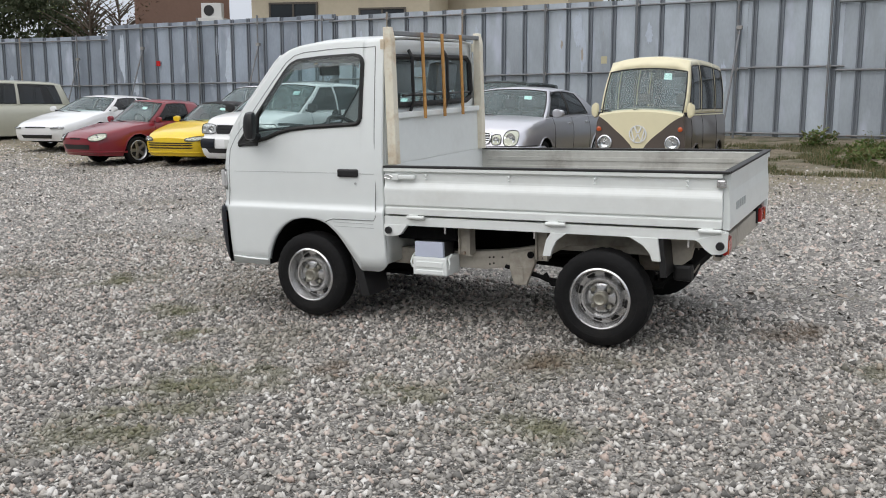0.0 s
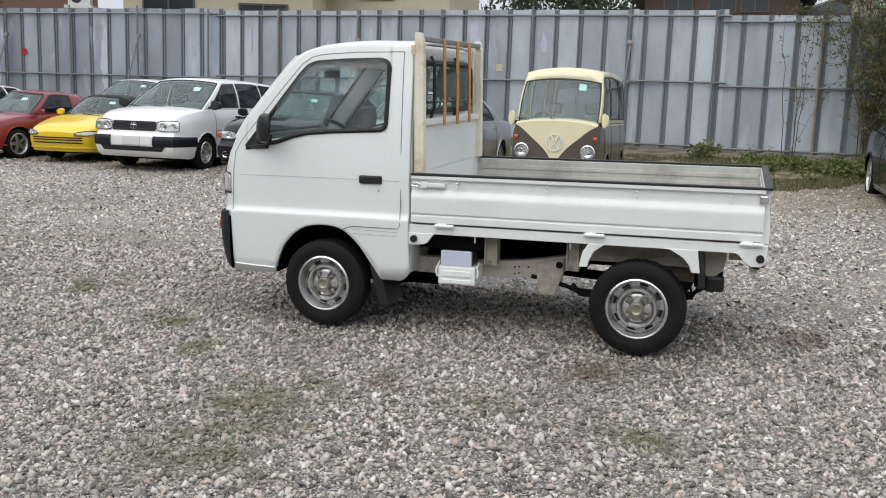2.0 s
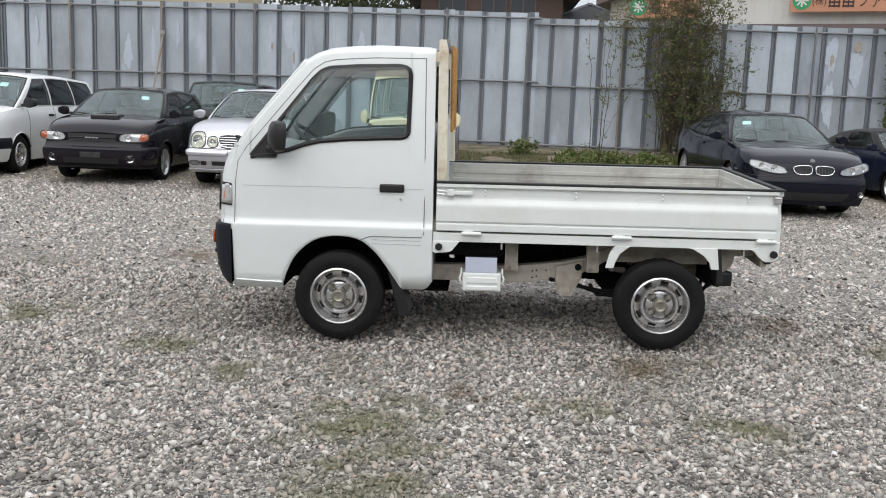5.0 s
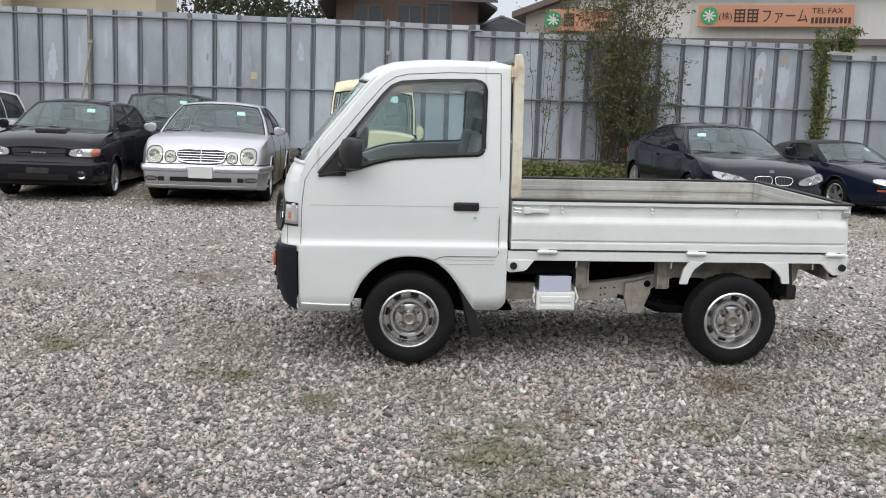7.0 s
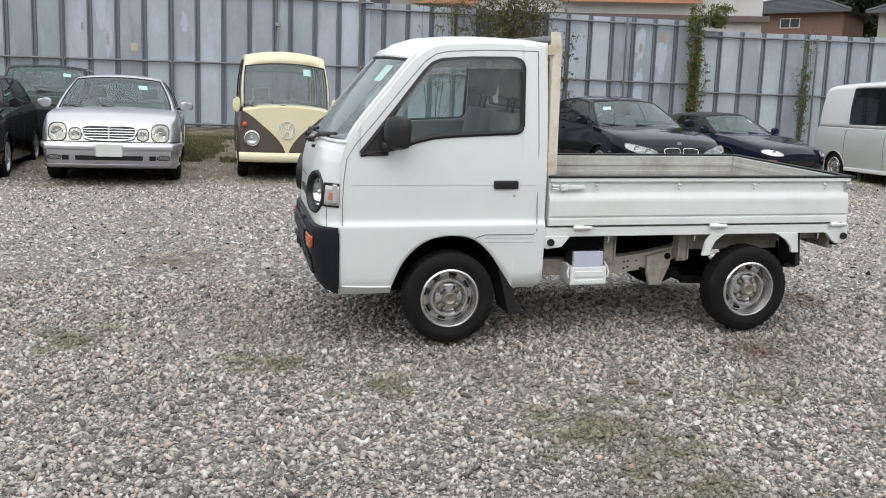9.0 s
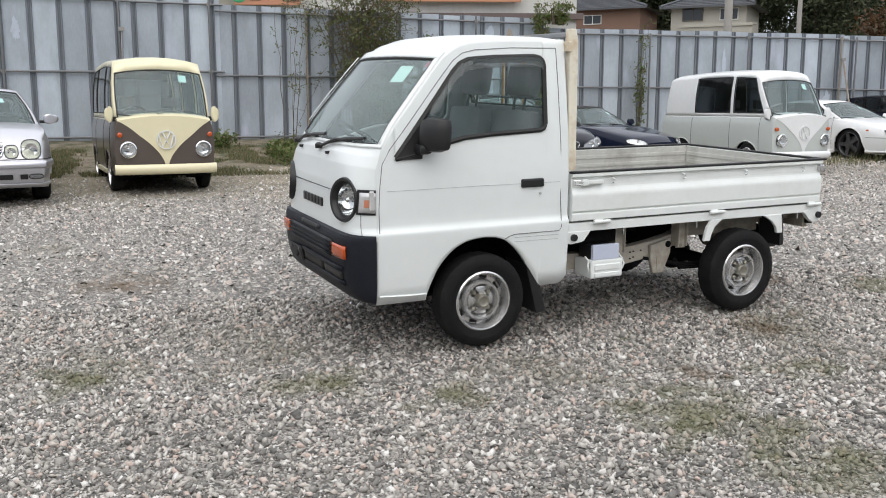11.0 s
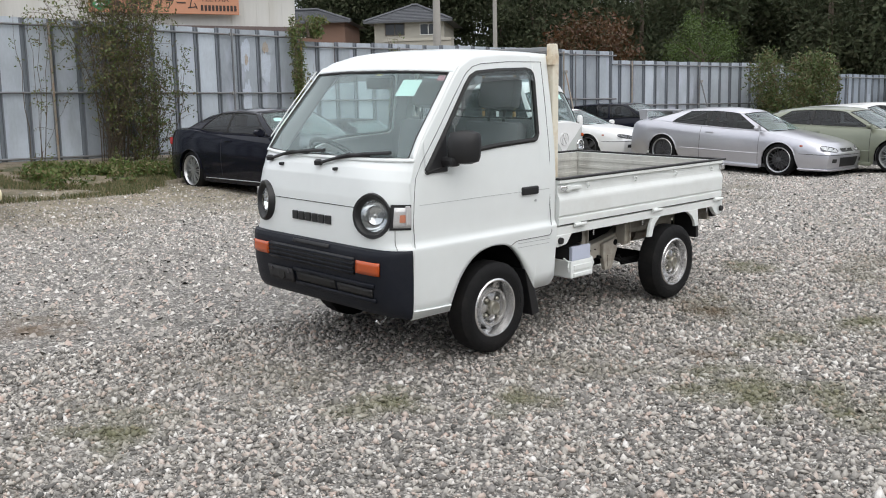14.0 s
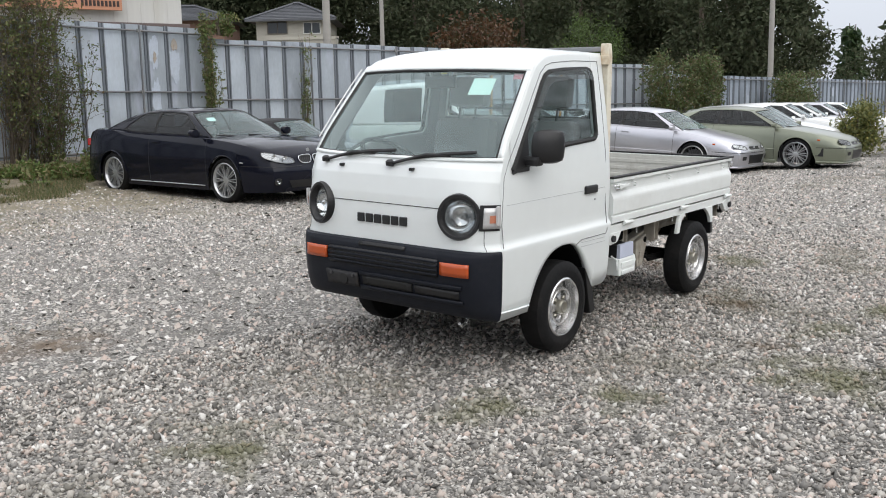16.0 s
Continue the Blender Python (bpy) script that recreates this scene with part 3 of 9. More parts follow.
# ---- wheels ----
def wheel(parent, x, y, r, width, style, side, rim_r=None, rim_mat=None, name="wheel"):
    """A wheel at hub (x, y, r); side is +1 when its face looks along +y."""
    rim_r = rim_r or r * 0.66
    w = empty(name)
    w.parent = parent
    w.matrix_basis = pose(x, y, r, 0, 0, 0 if side > 0 else 180)
    h = width / 2
    prof = [(rim_r, -h * 0.9), (rim_r + 0.02, -h), (r - 0.05, -h * 1.04), (r - 0.016, -h * 0.92), (r - 0.002, -h * 0.72), (r, 0.0),
            (r - 0.002, h * 0.72), (r - 0.016, h * 0.92), (r - 0.05, h * 1.04), (rim_r + 0.025, h), (rim_r - 0.006, h * 0.88)]
    turns = 96 if style == "steel" else 48
    tyre = lathe(prof, turns, closed=True)
    for v in tyre.verts:  # shoulder lugs
        a, d = math.atan2(v.co.z, v.co.x), math.hypot(v.co.x, v.co.z)
        if d > r - 0.03 and abs(v.co.y) > h * 0.5 and round(a / math.tau * turns) % 3 == 0:
            v.co.x, v.co.z = v.co.x * (1 - 0.004 / d), v.co.z * (1 - 0.004 / d)
    part("tyre", tyre, RUBBER, w, smooth=True)
    part("sidewall_rib", lathe([(rim_r + 0.040, h * 1.01), (rim_r + 0.043, h * 1.045), (rim_r + 0.046, h * 1.02)], 44, caps=(False, False)), RUBBER, w, smooth=True)
    rim_mat = rim_mat or (STEEL if style == "steel" else ALLOY)
    bm = bmesh.new()
    if style == "steel":
        q = rim_r
        add_lathe(bm, [(q + 0.006, h * 0.92), (q - 0.002, h * 1.0), (q - 0.008, h * 0.97), (q - 0.012, h * 0.70), (q * 0.89, h * 0.50), (q * 0.86, h * 0.02), (q * 0.74, h * 0.0), (q * 0.715, h * 0.20), (q * 0.69, h * 0.60),
                       (q * 0.645, h * 0.76), (q * 0.585, h * 0.74), (q * 0.545, h * 0.52), (q * 0.50, h * 0.16), (q * 0.2, h * 0.12)], 48, caps=(False, True))
        part("rim", bm, rim_mat, w, smooth=True)
        for k in range(4):
            a = math.tau * (k + 0.5) / 4
            part("lug_nut", lathe([(0.013, 0.0), (0.013, 0.018), (0.008, 0.024)], 6, at=(math.cos(a) * q * 0.38, h * 0.32, math.sin(a) * q * 0.38)), HUB, w)
        for k in range(4):  # raised fans between the nuts
            fan = bmesh.new()
            a0 = math.tau * k / 4
            lo, hi = [], []
            for rr, ww in ((0.24, 0.30), (0.50, 0.44)):
                for t in (-1, -0.33, 0.33, 1):
                    an = a0 + t * ww
                    lo.append(fan.verts.new((math.cos(an) * q * rr, h * 0.26, math.sin(an) * q * rr)))
                    hi.append(fan.verts.new((math.cos(an) * q * rr * 0.98, h * (0.62 if rr < 0.3 else 0.46), math.sin(an) * q * rr * 0.98)))
            order = [0, 1, 2, 3, 7, 6, 5, 4]
            fan.faces.new([hi[i] for i in order])
            for i, j in zip(order, order[1:] + order[:1]):
                fan.faces.new((lo[i], lo[j], hi[j], hi[i]))
            bmesh.ops.recalc_face_normals(fan, faces=fan.faces)
            bmesh.ops.bevel(fan, geom=list(fan.edges), offset=0.003, segments=2, affect="EDGES", profile=0.6)
            part("raised_fan", fan, rim_mat, w, smooth=True)
        for k in range(8):
            m = Matrix.Rotation(-math.tau * (k + 0.3) / 8, 4, "Y") @ Matrix.Translation((q * 0.79, h * 0.025, 0))
            part("vent_slot", box(-q * 0.052, q * 0.052, -0.010, 0.003, -q * 0.15, q * 0.15, bevel=0.006, m=m), SEAL, w)
        part("hub_cap", lathe([(0.040, h * 0.3), (0.040, h * 0.84), (0.035, h * 0.96), (0.028, h * 0.99), (0.024, h * 0.95), (0.004, h * 0.95)], 24), HUB, w, smooth=True)
    else:
        add_lathe(bm, [(rim_r + 0.006, h * 0.92), (rim_r - 0.004, h * 0.97), (rim_r - 0.02, h * 0.8), (rim_r - 0.03, h * 0.1), (rim_r - 0.03, -h * 0.6)], 36, caps=(False, False))
        part("rim", bm, rim_mat, w, smooth=True)
        spokes = bmesh.new()
        n = {"five": 5, "multi": 10, "mesh": 8, "seven": 7}[style]
        sw = {"five": 0.16, "multi": 0.06, "mesh": 0.05, "seven": 0.1}[style] * rim_r
        for k in range(n):
            m = Matrix.Rotation(-math.tau * k / n, 4, "Y")
            if style == "multi":
                for lean in (-0.11, 0.11):
                    add_box(spokes, rim_r * 0.14, rim_r * 0.96, h * 0.52, h * 0.74, -rim_r * 0.026, rim_r * 0.026, 0.004, m @ Matrix.Rotation(lean, 4, "Y"))
            elif style == "mesh":
                for lean in (-0.30, 0.30):
                    add_box(spokes, 0, rim_r * 0.80, h * 0.50, h * 0.70, -sw * 0.6, sw * 0.6, 0.004, m @ Matrix.Translation((rim_r * 0.16, 0, 0)) @ Matrix.Rotation(lean, 4, "Y"))
            else:
                add_box(spokes, rim_r * 0.12, rim_r * 0.95, h * 0.50, h * 0.72, -sw, sw, 0.006, m)
        add_lathe(spokes, [(rim_r * 0.2, h * 0.4), (rim_r * 0.2, h * 0.74), (rim_r * 0.12, h * 0.78)], 18)
        part("spokes", spokes, rim_mat, w)
        if style == "mesh":
            part("polished_lip", lathe([(rim_r + 0.004, h * 0.94), (rim_r - 0.004, h * 1.0), (rim_r - 0.018, h * 0.94), (rim_r - 0.022, h * 0.7)], 40, caps=(False, False)), ALLOY, w, smooth=True)
        part("brake_disc", lathe([(rim_r * 0.7, h * 0.0), (rim_r * 0.7, h * 0.1), (0.03, h * 0.1)], 24), DARKALLOY, w)
    return w


# ---- parked cars ----
def car(name, label, category, at, heading, paint, fo, wb, ro, width, top, roof, cols, belt_in=0.10, roof_w=0.74, sill=0.20, wheel_r=0.30, tyre_w=0.19,
        style="five", rim_mat=None, rim_ratio=0.70, plan=4.0, glass=None, bow=0.10, crown=0.05, arch=1.18, seats=True,
        track=None, roof_paint=None, group="parked cars", header=0.93, taper=0.13, pitch=0.0, tuck=0.09, nose=()):
    """A parked car. Its own frame: x forward from the front axle, y to its left, z up from the ground.
    top: (x, z) shoulder line from tail to nose. roof: (x, z) roof line. cols: pillar lines (x at the belt, x at the roof, kind of the field behind it)."""
    gx, gy = at
    root = empty(name, Matrix.Translation((gx, gy, ground_z(gx, gy))) @ pose(0, 0, 0, 0, 0, heading) @ pose(0, 0, 0, 0, pitch, 0))
    tagged(root, label, category, group)
    hw = width / 2
    x0, x1 = -(wb + ro), fo
    track = track or hw - tyre_w / 2 - 0.015
    glass = glass or TINT
    R = wheel_r * arch

    def half(x):
        e = min(x - x0, x1 - x) / 0.55
        if e >= 1:
            return hw
        return hw * (1 - taper * (1 - max(e, 0)) ** 2.4)

    def low(x):
        z = sill
        for c in (0.0, -wb):
            if abs(x - c) < R:
                z = max(z, wheel_r + math.sqrt(R * R - (x - c) ** 2))
        e = min(x - x0, x1 - x)
        if e < 0.25:
            z = max(z, sill + (0.25 - e) * (0.08 if x > -1 else 0.35))
        return min(z, soft(top, x) - 0.05)

    def skin_y(x, z):
        g = (z - sill) / max(soft(top, x) - sill, 0.05)
        return half(x) * (0.905 + 0.095 * math.sin(min(max(g, 0), 1) * math.pi * 0.62 + 0.5) - (0.035 * min(max(0, (g - 0.80) / 0.20), 1.0) ** 1.6))

    def side(x, f):
        """Body side: f from 0 at the sill to 1 at the shoulder."""
        zl, zt = low(x), soft(top, x)
        z = zl + (zt - zl) * f
        return Vector((x, skin_y(x, z), z))

    # stations, finer at the arches and the ends
    xs = set(lin(x0, x1, 34))
    for c in (0.0, -wb):
        for k in range(13):
            xs.add(c + R * math.cos(math.pi * k / 12) * 0.999)
    xs |= {x0 + 0.03, x0 + 0.08, x1 - 0.03, x1 - 0.08, x1 - 0.14}
    xa, xd = max(c[0] for c in cols), min(c[0] for c in cols)
    xs |= {xa, xd}
    xs = sorted(xs)
    fr = [0, 0.1, 0.2, 0.3, 0.4, 0.5, 0.6, 0.7, 0.78, 0.86, 0.92, 0.96, 1.0]

    def bulge(x, yfrac, z):
        """Ends bow out towards the middle."""
        e1, e0 = (x - (x1 - 0.5)) / 0.5, ((x0 + 0.4) - x) / 0.4
        k = 1 - abs(yfrac) ** plan
        if e1 > 0:
            x += bow * k * e1 - tuck * min(e1, 1) * (max(0.0, 0.46 - z) / 0.3) ** 1.8
            if nose:
                x += soft(nose, z) * min(e1, 1) ** 2
        if e0 > 0:
            x -= bow * 0.6 * k * e0
        return x

    def ring(x):
        pts = []
        for f in fr:
            pts.append(side(x, f))
        sh = pts[-1]
        for k, t in enumerate((0.93, 0.8, 0.55, 0.28, 0.0)):
            pts.append(Vector((x, sh.y * t, sh.z + crown * 0.9 * (1 - t ** 2.2) + 0.012)))
        full = pts + [Vector((p.x, -p.y, p.z)) for p in pts[-2::-1]]
        return [Vector((bulge(p.x, p.y / hw, p.z), p.y, p.z)) for p in full]

    bm = bmesh.new()
    rows = [[bm.verts.new(p) for p in ring(x)] for x in xs]
    n = len(rows[0])
    for i, (a, b) in enumerate(zip(rows, rows[1:])):
        xm = (xs[i] + xs[i + 1]) / 2
        for k in range(n - 1):
            if xd < xm < xa and len(fr) <= k < n - len(fr) - 1:
                continue
            bm.faces.new((a[k], a[k + 1], b[k + 1], b[k]))
    ts = (1, 0.93, 0.8, 0.55, 0.28, 0, -0.28, -0.55, -0.8, -0.93, -1)
    for x in (x0, x1):
        levels = [[Vector((p.x, p.y * t, p.z)) for t in ts] for p in (side(x, f) for f in fr)]
        levels.append([Vector((p.x, p.y, p.z + crown * 0.9 * (1 - abs(t) ** 2.2) + 0.012)) for p, t in zip(levels[-1], ts)])
        cap = [[bm.verts.new((bulge(p.x, p.y / hw, p.z), p.y, p.z)) for p in lv] for lv in levels]
        for a, b in zip(cap, cap[1:]):
            for k in range(len(ts) - 1):
                bm.faces.new((a[k], a[k + 1], b[k + 1], b[k]))
    bmesh.ops.remove_doubles(bm, verts=bm.verts, dist=0.0015)
    bmesh.ops.recalc_face_normals(bm, faces=bm.faces)
    part("body", bm, paint, root, smooth=True)

    # glasshouse
    def belt(x):
        return soft(top, x) + 0.008
    def sp(c, f, s=1):
        x = c[0] + (c[1] - c[0]) * f
        zb, zr = belt(c[0]), soft(roof, c[1]) - crown
        yb, yt = (half(c[0]) - belt_in), hw * roof_w
        y = yb + (yt - yb) * f + 0.025 * math.sin(math.pi * f)
        z = zb + (zr - zb) * (f ** 0.97)
        return Vector((x, y * s, z))
    def screen(c, f, v, fwd):
        e = sp(c, f)
        k = 1 - abs(v) ** 2.2
        return Vector((e.x + fwd * bow * k, e.y * v, e.z + crown * k * f))
    shell = bmesh.new()
    rp = roof_paint or paint
    # roof
    ctop = [c for c in cols]
    us = lin(ctop[-1][1], ctop[0][1], 12)
    vs = [-1, -0.97, -0.9, -0.7, -0.35, 0, 0.35, 0.7, 0.9, 0.97, 1]
    def rf(u, v):
        k = 1 - abs(v) ** 2.2
        edge = (u - us[0]) / (us[-1] - us[0])
        bowed = bow * k * (1 if edge > 0.5 else -0.8) * abs(2 * edge - 1) ** 1.5
        return (u + bowed, hw * roof_w * v, soft(roof, u) - crown + crown * k)
    add_grid(shell, rf, us, vs)
    fw = [0.0, 0.07, 0.90, 1.0]
    side_windows, posts = [], []
    for s in (1, -1):
        for c, d in zip(cols, cols[1:]):
            for fa, fb, pane in zip(fw, fw[1:], (False, True, False)):
                if c[2] == "glass" and pane:
                    side_windows.append((c, d, fa, fb, s))
                    continue
                if c[2] == "post" and pane:
                    posts.append((c, d, fa, fb, s))
                    continue
                q = grid(lambda u, v: sp(tuple(c[i] + (d[i] - c[i]) * u for i in (0, 1)), v, s), lin(0, 1, 7), lin(fa, fb, 4 if pane else 2))
                tmp = bpy.data.meshes.new("tmp")
                q.to_mesh(tmp)
                q.free()
                shell.from_mesh(tmp)
                bpy.data.meshes.remove(tmp)
    # screen frames
    for c, fwd in ((cols[0], 1.0), (cols[-1], -0.8)):
        for va, vb in ((-1, -0.94), (0.94, 1)):
            add_grid(shell, lambda f, v: screen(c, f, v, fwd), lin(0, 1, 6), [va, vb])
        add_grid(shell, lambda f, v: screen(c, f, v, fwd), [header, 1.0], lin(-0.94, 0.94, 9))
    bmesh.ops.remove_doubles(shell, verts=shell.verts, dist=0.004)
    bmesh.ops.recalc_face_normals(shell, faces=shell.faces)
    thick(part("roof", shell, rp, root, smooth=True), 0.028, -1.0, CABIN)
    for c, fwd, nm in ((cols[0], 1.0, "windscreen"), (cols[-1], -0.8, "rear_window")):
        g = part(nm, grid(lambda f, v: screen(c, f, v, fwd), lin(0, header + 0.01, 7), lin(-0.95, 0.95, 11)), CARSCREEN if nm == "windscreen" else glass, root, smooth=True)
        g.visible_shadow = False
        edge = [screen(c, header, v, fwd) for v in lin(-0.94, 0.94, 9)]
        part("screen_seal", tube([screen(c, f, -0.945, fwd) for f in lin(0, header, 6)] + edge + [screen(c, f, 0.945, fwd) for f in lin(header, 0, 6)], 0.011, 5), SEAL, root)
    for c, d, fa, fb, s in side_windows:
        def pane(u, v):
            return sp(tuple(c[i] + (d[i] - c[i]) * u for i in (0, 1)), v, s)
        g = part("side_window", grid(pane, lin(0, 1, 7), lin(fa, fb, 5)), glass, root, smooth=True)
        g.visible_shadow = False
        loop = [pane(0, v) for v in lin(fa, fb, 5)] + [pane(u, fb) for u in lin(0, 1, 7)] + [pane(1, v) for v in lin(fb, fa, 5)] + [pane(u, fa) for u in lin(1, 0, 7)]
        part("window_seal", tube(loop, 0.008, 5), SEAL, root)
    for c, d, fa, fb, s in posts:
        part("door_post", grid(lambda u, v: sp(tuple(c[i] + (d[i] - c[i]) * u for i in (0, 1)), v, s), [0, 1], lin(fa, fb, 4)), SEAL, root)

    # cabin
    tub = bmesh.new()
    zb = belt((xa + xd) / 2)
    add_box(tub, xd + 0.05, xa - 0.02, -hw + 0.13, hw - 0.13, sill + 0.02, sill + 0.10)
    add_box(tub, xd + 0.05, xa, hw - 0.13, hw - 0.10, sill, zb - 0.06)
    add_box(tub, xd + 0.05, xa, -hw + 0.10, -hw + 0.13, sill, zb - 0.06)
    part("cabin_lining", tub, CABIN, root)
    if seats:
        xs0 = (cols[0][1] + xa) / 2 - 0.85
        part("dashboard", box(xa - 0.42, xa + 0.02, -hw + 0.14, hw - 0.14, zb - 0.28, zb - 0.03, 0.05), CABIN, root)
        for s in (1, -1):
            seat = bmesh.new()
            m = Matrix.Translation((xs0, s * hw * 0.44, 0))
            add_box(seat, -0.25, 0.28, -0.23, 0.23, sill + 0.12, sill + 0.32, 0.05, m)
            add_box(seat, -0.36, -0.22, -0.22, 0.22, sill + 0.25, zb + 0.10, 0.05, m)
            add_box(seat, -0.36, -0.26, -0.12, 0.12, zb + 0.13, zb + 0.30, 0.04, m)
            part("seat", seat, SEATCLOTH, root)
        if xa - xd > 2.1:
            part("rear_bench", box(xs0 - 1.15, xs0 - 1.0, -hw * 0.72, hw * 0.72, sill + 0.2, zb + 0.08, 0.05), SEATCLOTH, root)
        wheel_bm = bmesh.new()
        ringpts = [(xa - 0.5 + 0.07 * math.sin(a), -hw * 0.44 + 0.17 * math.cos(a), zb + 0.0 + 0.15 * math.sin(a)) for a in lin(0, math.tau, 20)]
        add_tube(wheel_bm, ringpts, 0.014, 6)
        add_tube(wheel_bm, [ringpts[0], ringpts[10]], 0.018, 6)
        part("steering_wheel", wheel_bm, BLACK, root)
    # wheels and their wells
    for c in (0.0, -wb):
        for s in (1, -1):
            wheel(root, c, s * track, wheel_r, tyre_w, style, s, wheel_r * rim_ratio, rim_mat)
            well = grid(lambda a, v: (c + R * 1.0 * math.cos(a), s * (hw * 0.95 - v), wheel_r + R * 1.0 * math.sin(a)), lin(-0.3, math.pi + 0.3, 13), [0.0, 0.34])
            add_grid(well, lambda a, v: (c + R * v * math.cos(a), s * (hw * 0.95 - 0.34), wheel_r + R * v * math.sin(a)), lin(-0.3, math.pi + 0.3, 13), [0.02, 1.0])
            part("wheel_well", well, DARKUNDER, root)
            lip = []
            for a in lin(0.12, math.pi - 0.12, 15):
                x, z = c + R * math.cos(a), wheel_r + R * math.sin(a)
                lip.append((bulge(x, skin_y(x, z) / hw, z), s * (skin_y(x, z) + 0.002), z))
            part("arch_lip", tube(lip, 0.011, 6), paint, root, smooth=True)
    part("underbody", box(x0 + 0.15, x1 - 0.15, -hw * 0.62, hw * 0.62, sill - 0.02, sill + 0.03), DARKUNDER, root)
    root_info = dict(crown=crown, root=root, side=side, sp=sp, top=top, hw=hw, x0=x0, x1=x1, belt=belt, screen=screen, cols=cols, bow=bow, half=half, sill=sill, zb=zb, bulge=bulge, skin_y=skin_y)
    return root_info


def on_nose(c, y, z, dx=0.0):
    """A point on the front of a car, y to its left."""
    h = c["hw"]
    return Vector((c["bulge"](c["x1"], min(abs(y) / h, 1), z) + dx, y, z))


def on_skin(c, y, z):
    """A point on the nose or on the sloping bonnet above it, whichever lies at that height."""
    def roofed(x):
        sh = c["half"](x) * 0.93
        t = min(abs(y) / sh, 1.0)
        return soft(c["top"], x) + 0.012 + c["crown"] * 0.9 * (1 - t ** 2.2)
    lo, hi = c["x1"] - 1.0, c["x1"]
    if roofed(hi) >= z:
        x = hi
    else:
        for _ in range(24):
            mid = (lo + hi) / 2
            if roofed(mid) > z:
                lo = mid
            else:
                hi = mid
        x = lo
    return Vector((c["bulge"](x, min(abs(y) / c["hw"], 1), z), y, z))


def mirrors(c, paint, z=0.06, x=-0.12, size=(0.06, 0.085, 0.06)):
    """Rounded mirror shells on short feet, with a dark glass behind."""
    a = c["cols"][0][0] + x
    for s in (1, -1):
        y, zc = c["half"](a) - 0.02 + size[1], c["belt"](a) + z
        bm = bmesh.new()
        def shell(u, v):
            cu, su, cv, sv = math.cos(u), math.sin(u), math.cos(v), math.sin(v)
            p = lambda k: math.copysign(abs(k) ** 0.65, k)
            return Vector((a + size[0] * 0.9 * max(p(su), -0.45), s * (y + size[1] * p(cu) * p(cv)), zc + size[2] * p(sv) * (1 - 0.12 * p(cu))))
        add_grid(bm, lambda v, u: shell(u, v), lin(-math.pi / 2, math.pi / 2, 9), lin(0, math.tau, 19))
        bmesh.ops.remove_doubles(bm, verts=bm.verts, dist=0.0006)
        bmesh.ops.recalc_face_normals(bm, faces=bm.faces)
        part("door_mirror", bm, paint, c["root"], smooth=True)
        part("mirror_foot", box(a - 0.025, a + 0.02, min(s * (y - size[1] - 0.05), s * (y - size[1] * 0.4)), max(s * (y - size[1] - 0.05), s * (y - size[1] * 0.4)), zc - size[2] * 0.9, zc - size[2] * 0.3, 0.008), BLACK, c["root"])


def rounded(points, times=2):
    """A closed outline with its corners cut round."""
    pts = [Vector(p) for p in points]
    for _ in range(times):
        out = []
        for a, b in zip(pts, pts[1:] + pts[:1]):
            out += [a.lerp(b, 0.22), a.lerp(b, 0.78)]
        pts = out
    return pts


def headlamp(c, outline, dishes=(), name="headlight", back=None, amber=None, dome=0.010):
    """A lamp let into the nose: dull reflector tray, bright dishes, clear cover and a thin dark rim. Outline as (y, z) of the left lamp."""
    ring = rounded(outline)
    mid = sum(ring, Vector((0, 0))) / len(ring)
    for s in (1, -1):
        def on(p, off):
            q = on_skin(c, p.x, p.y)
            return Vector((q.x + off, s * p.x, p.y))
        def sheet(off, bulged, edges=ring, centre=mid):
            bm = bmesh.new()
            add_grid(bm, lambda r, k: on(centre + (edges[k % len(edges)] - centre) * r, off + bulged * (1 - r * r)), [0.02, 0.4, 0.75, 1.0], range(len(edges) + 1))
            bmesh.ops.remove_doubles(bm, verts=bm.verts, dist=0.0004)
            bmesh.ops.recalc_face_normals(bm, faces=bm.faces)
            return bm
        body = part(name, sheet(0.005, 0.0), back or LAMPTRAY, c["root"], smooth=True)
        for y, z, r, m in dishes:
            q = on(Vector((y, z)), 0.004)
            part("reflector", lathe([(r, 0.012), (r * 0.86, 0.008), (r * 0.5, 0.003), (r * 0.28, 0.002), (r * 0.22, 0.010), (0.003, 0.012)], 18, "x", q, caps=(False, True)), m, c["root"], smooth=True)
        if amber:
            e = rounded(amber, 1)
            part("indicator", sheet(0.009, 0.006, e, sum(e, Vector((0, 0))) / len(e)), ORANGELENS, c["root"], "amber indicator lens", smooth=True)
        part("lamp_cover", sheet(0.016, dome), LAMPCOVER, c["root"], smooth=True)
        part("lamp_rim", tube([on(p, 0.010) for p in ring + ring[:1]], 0.006, 5), BLACK, c["root"])


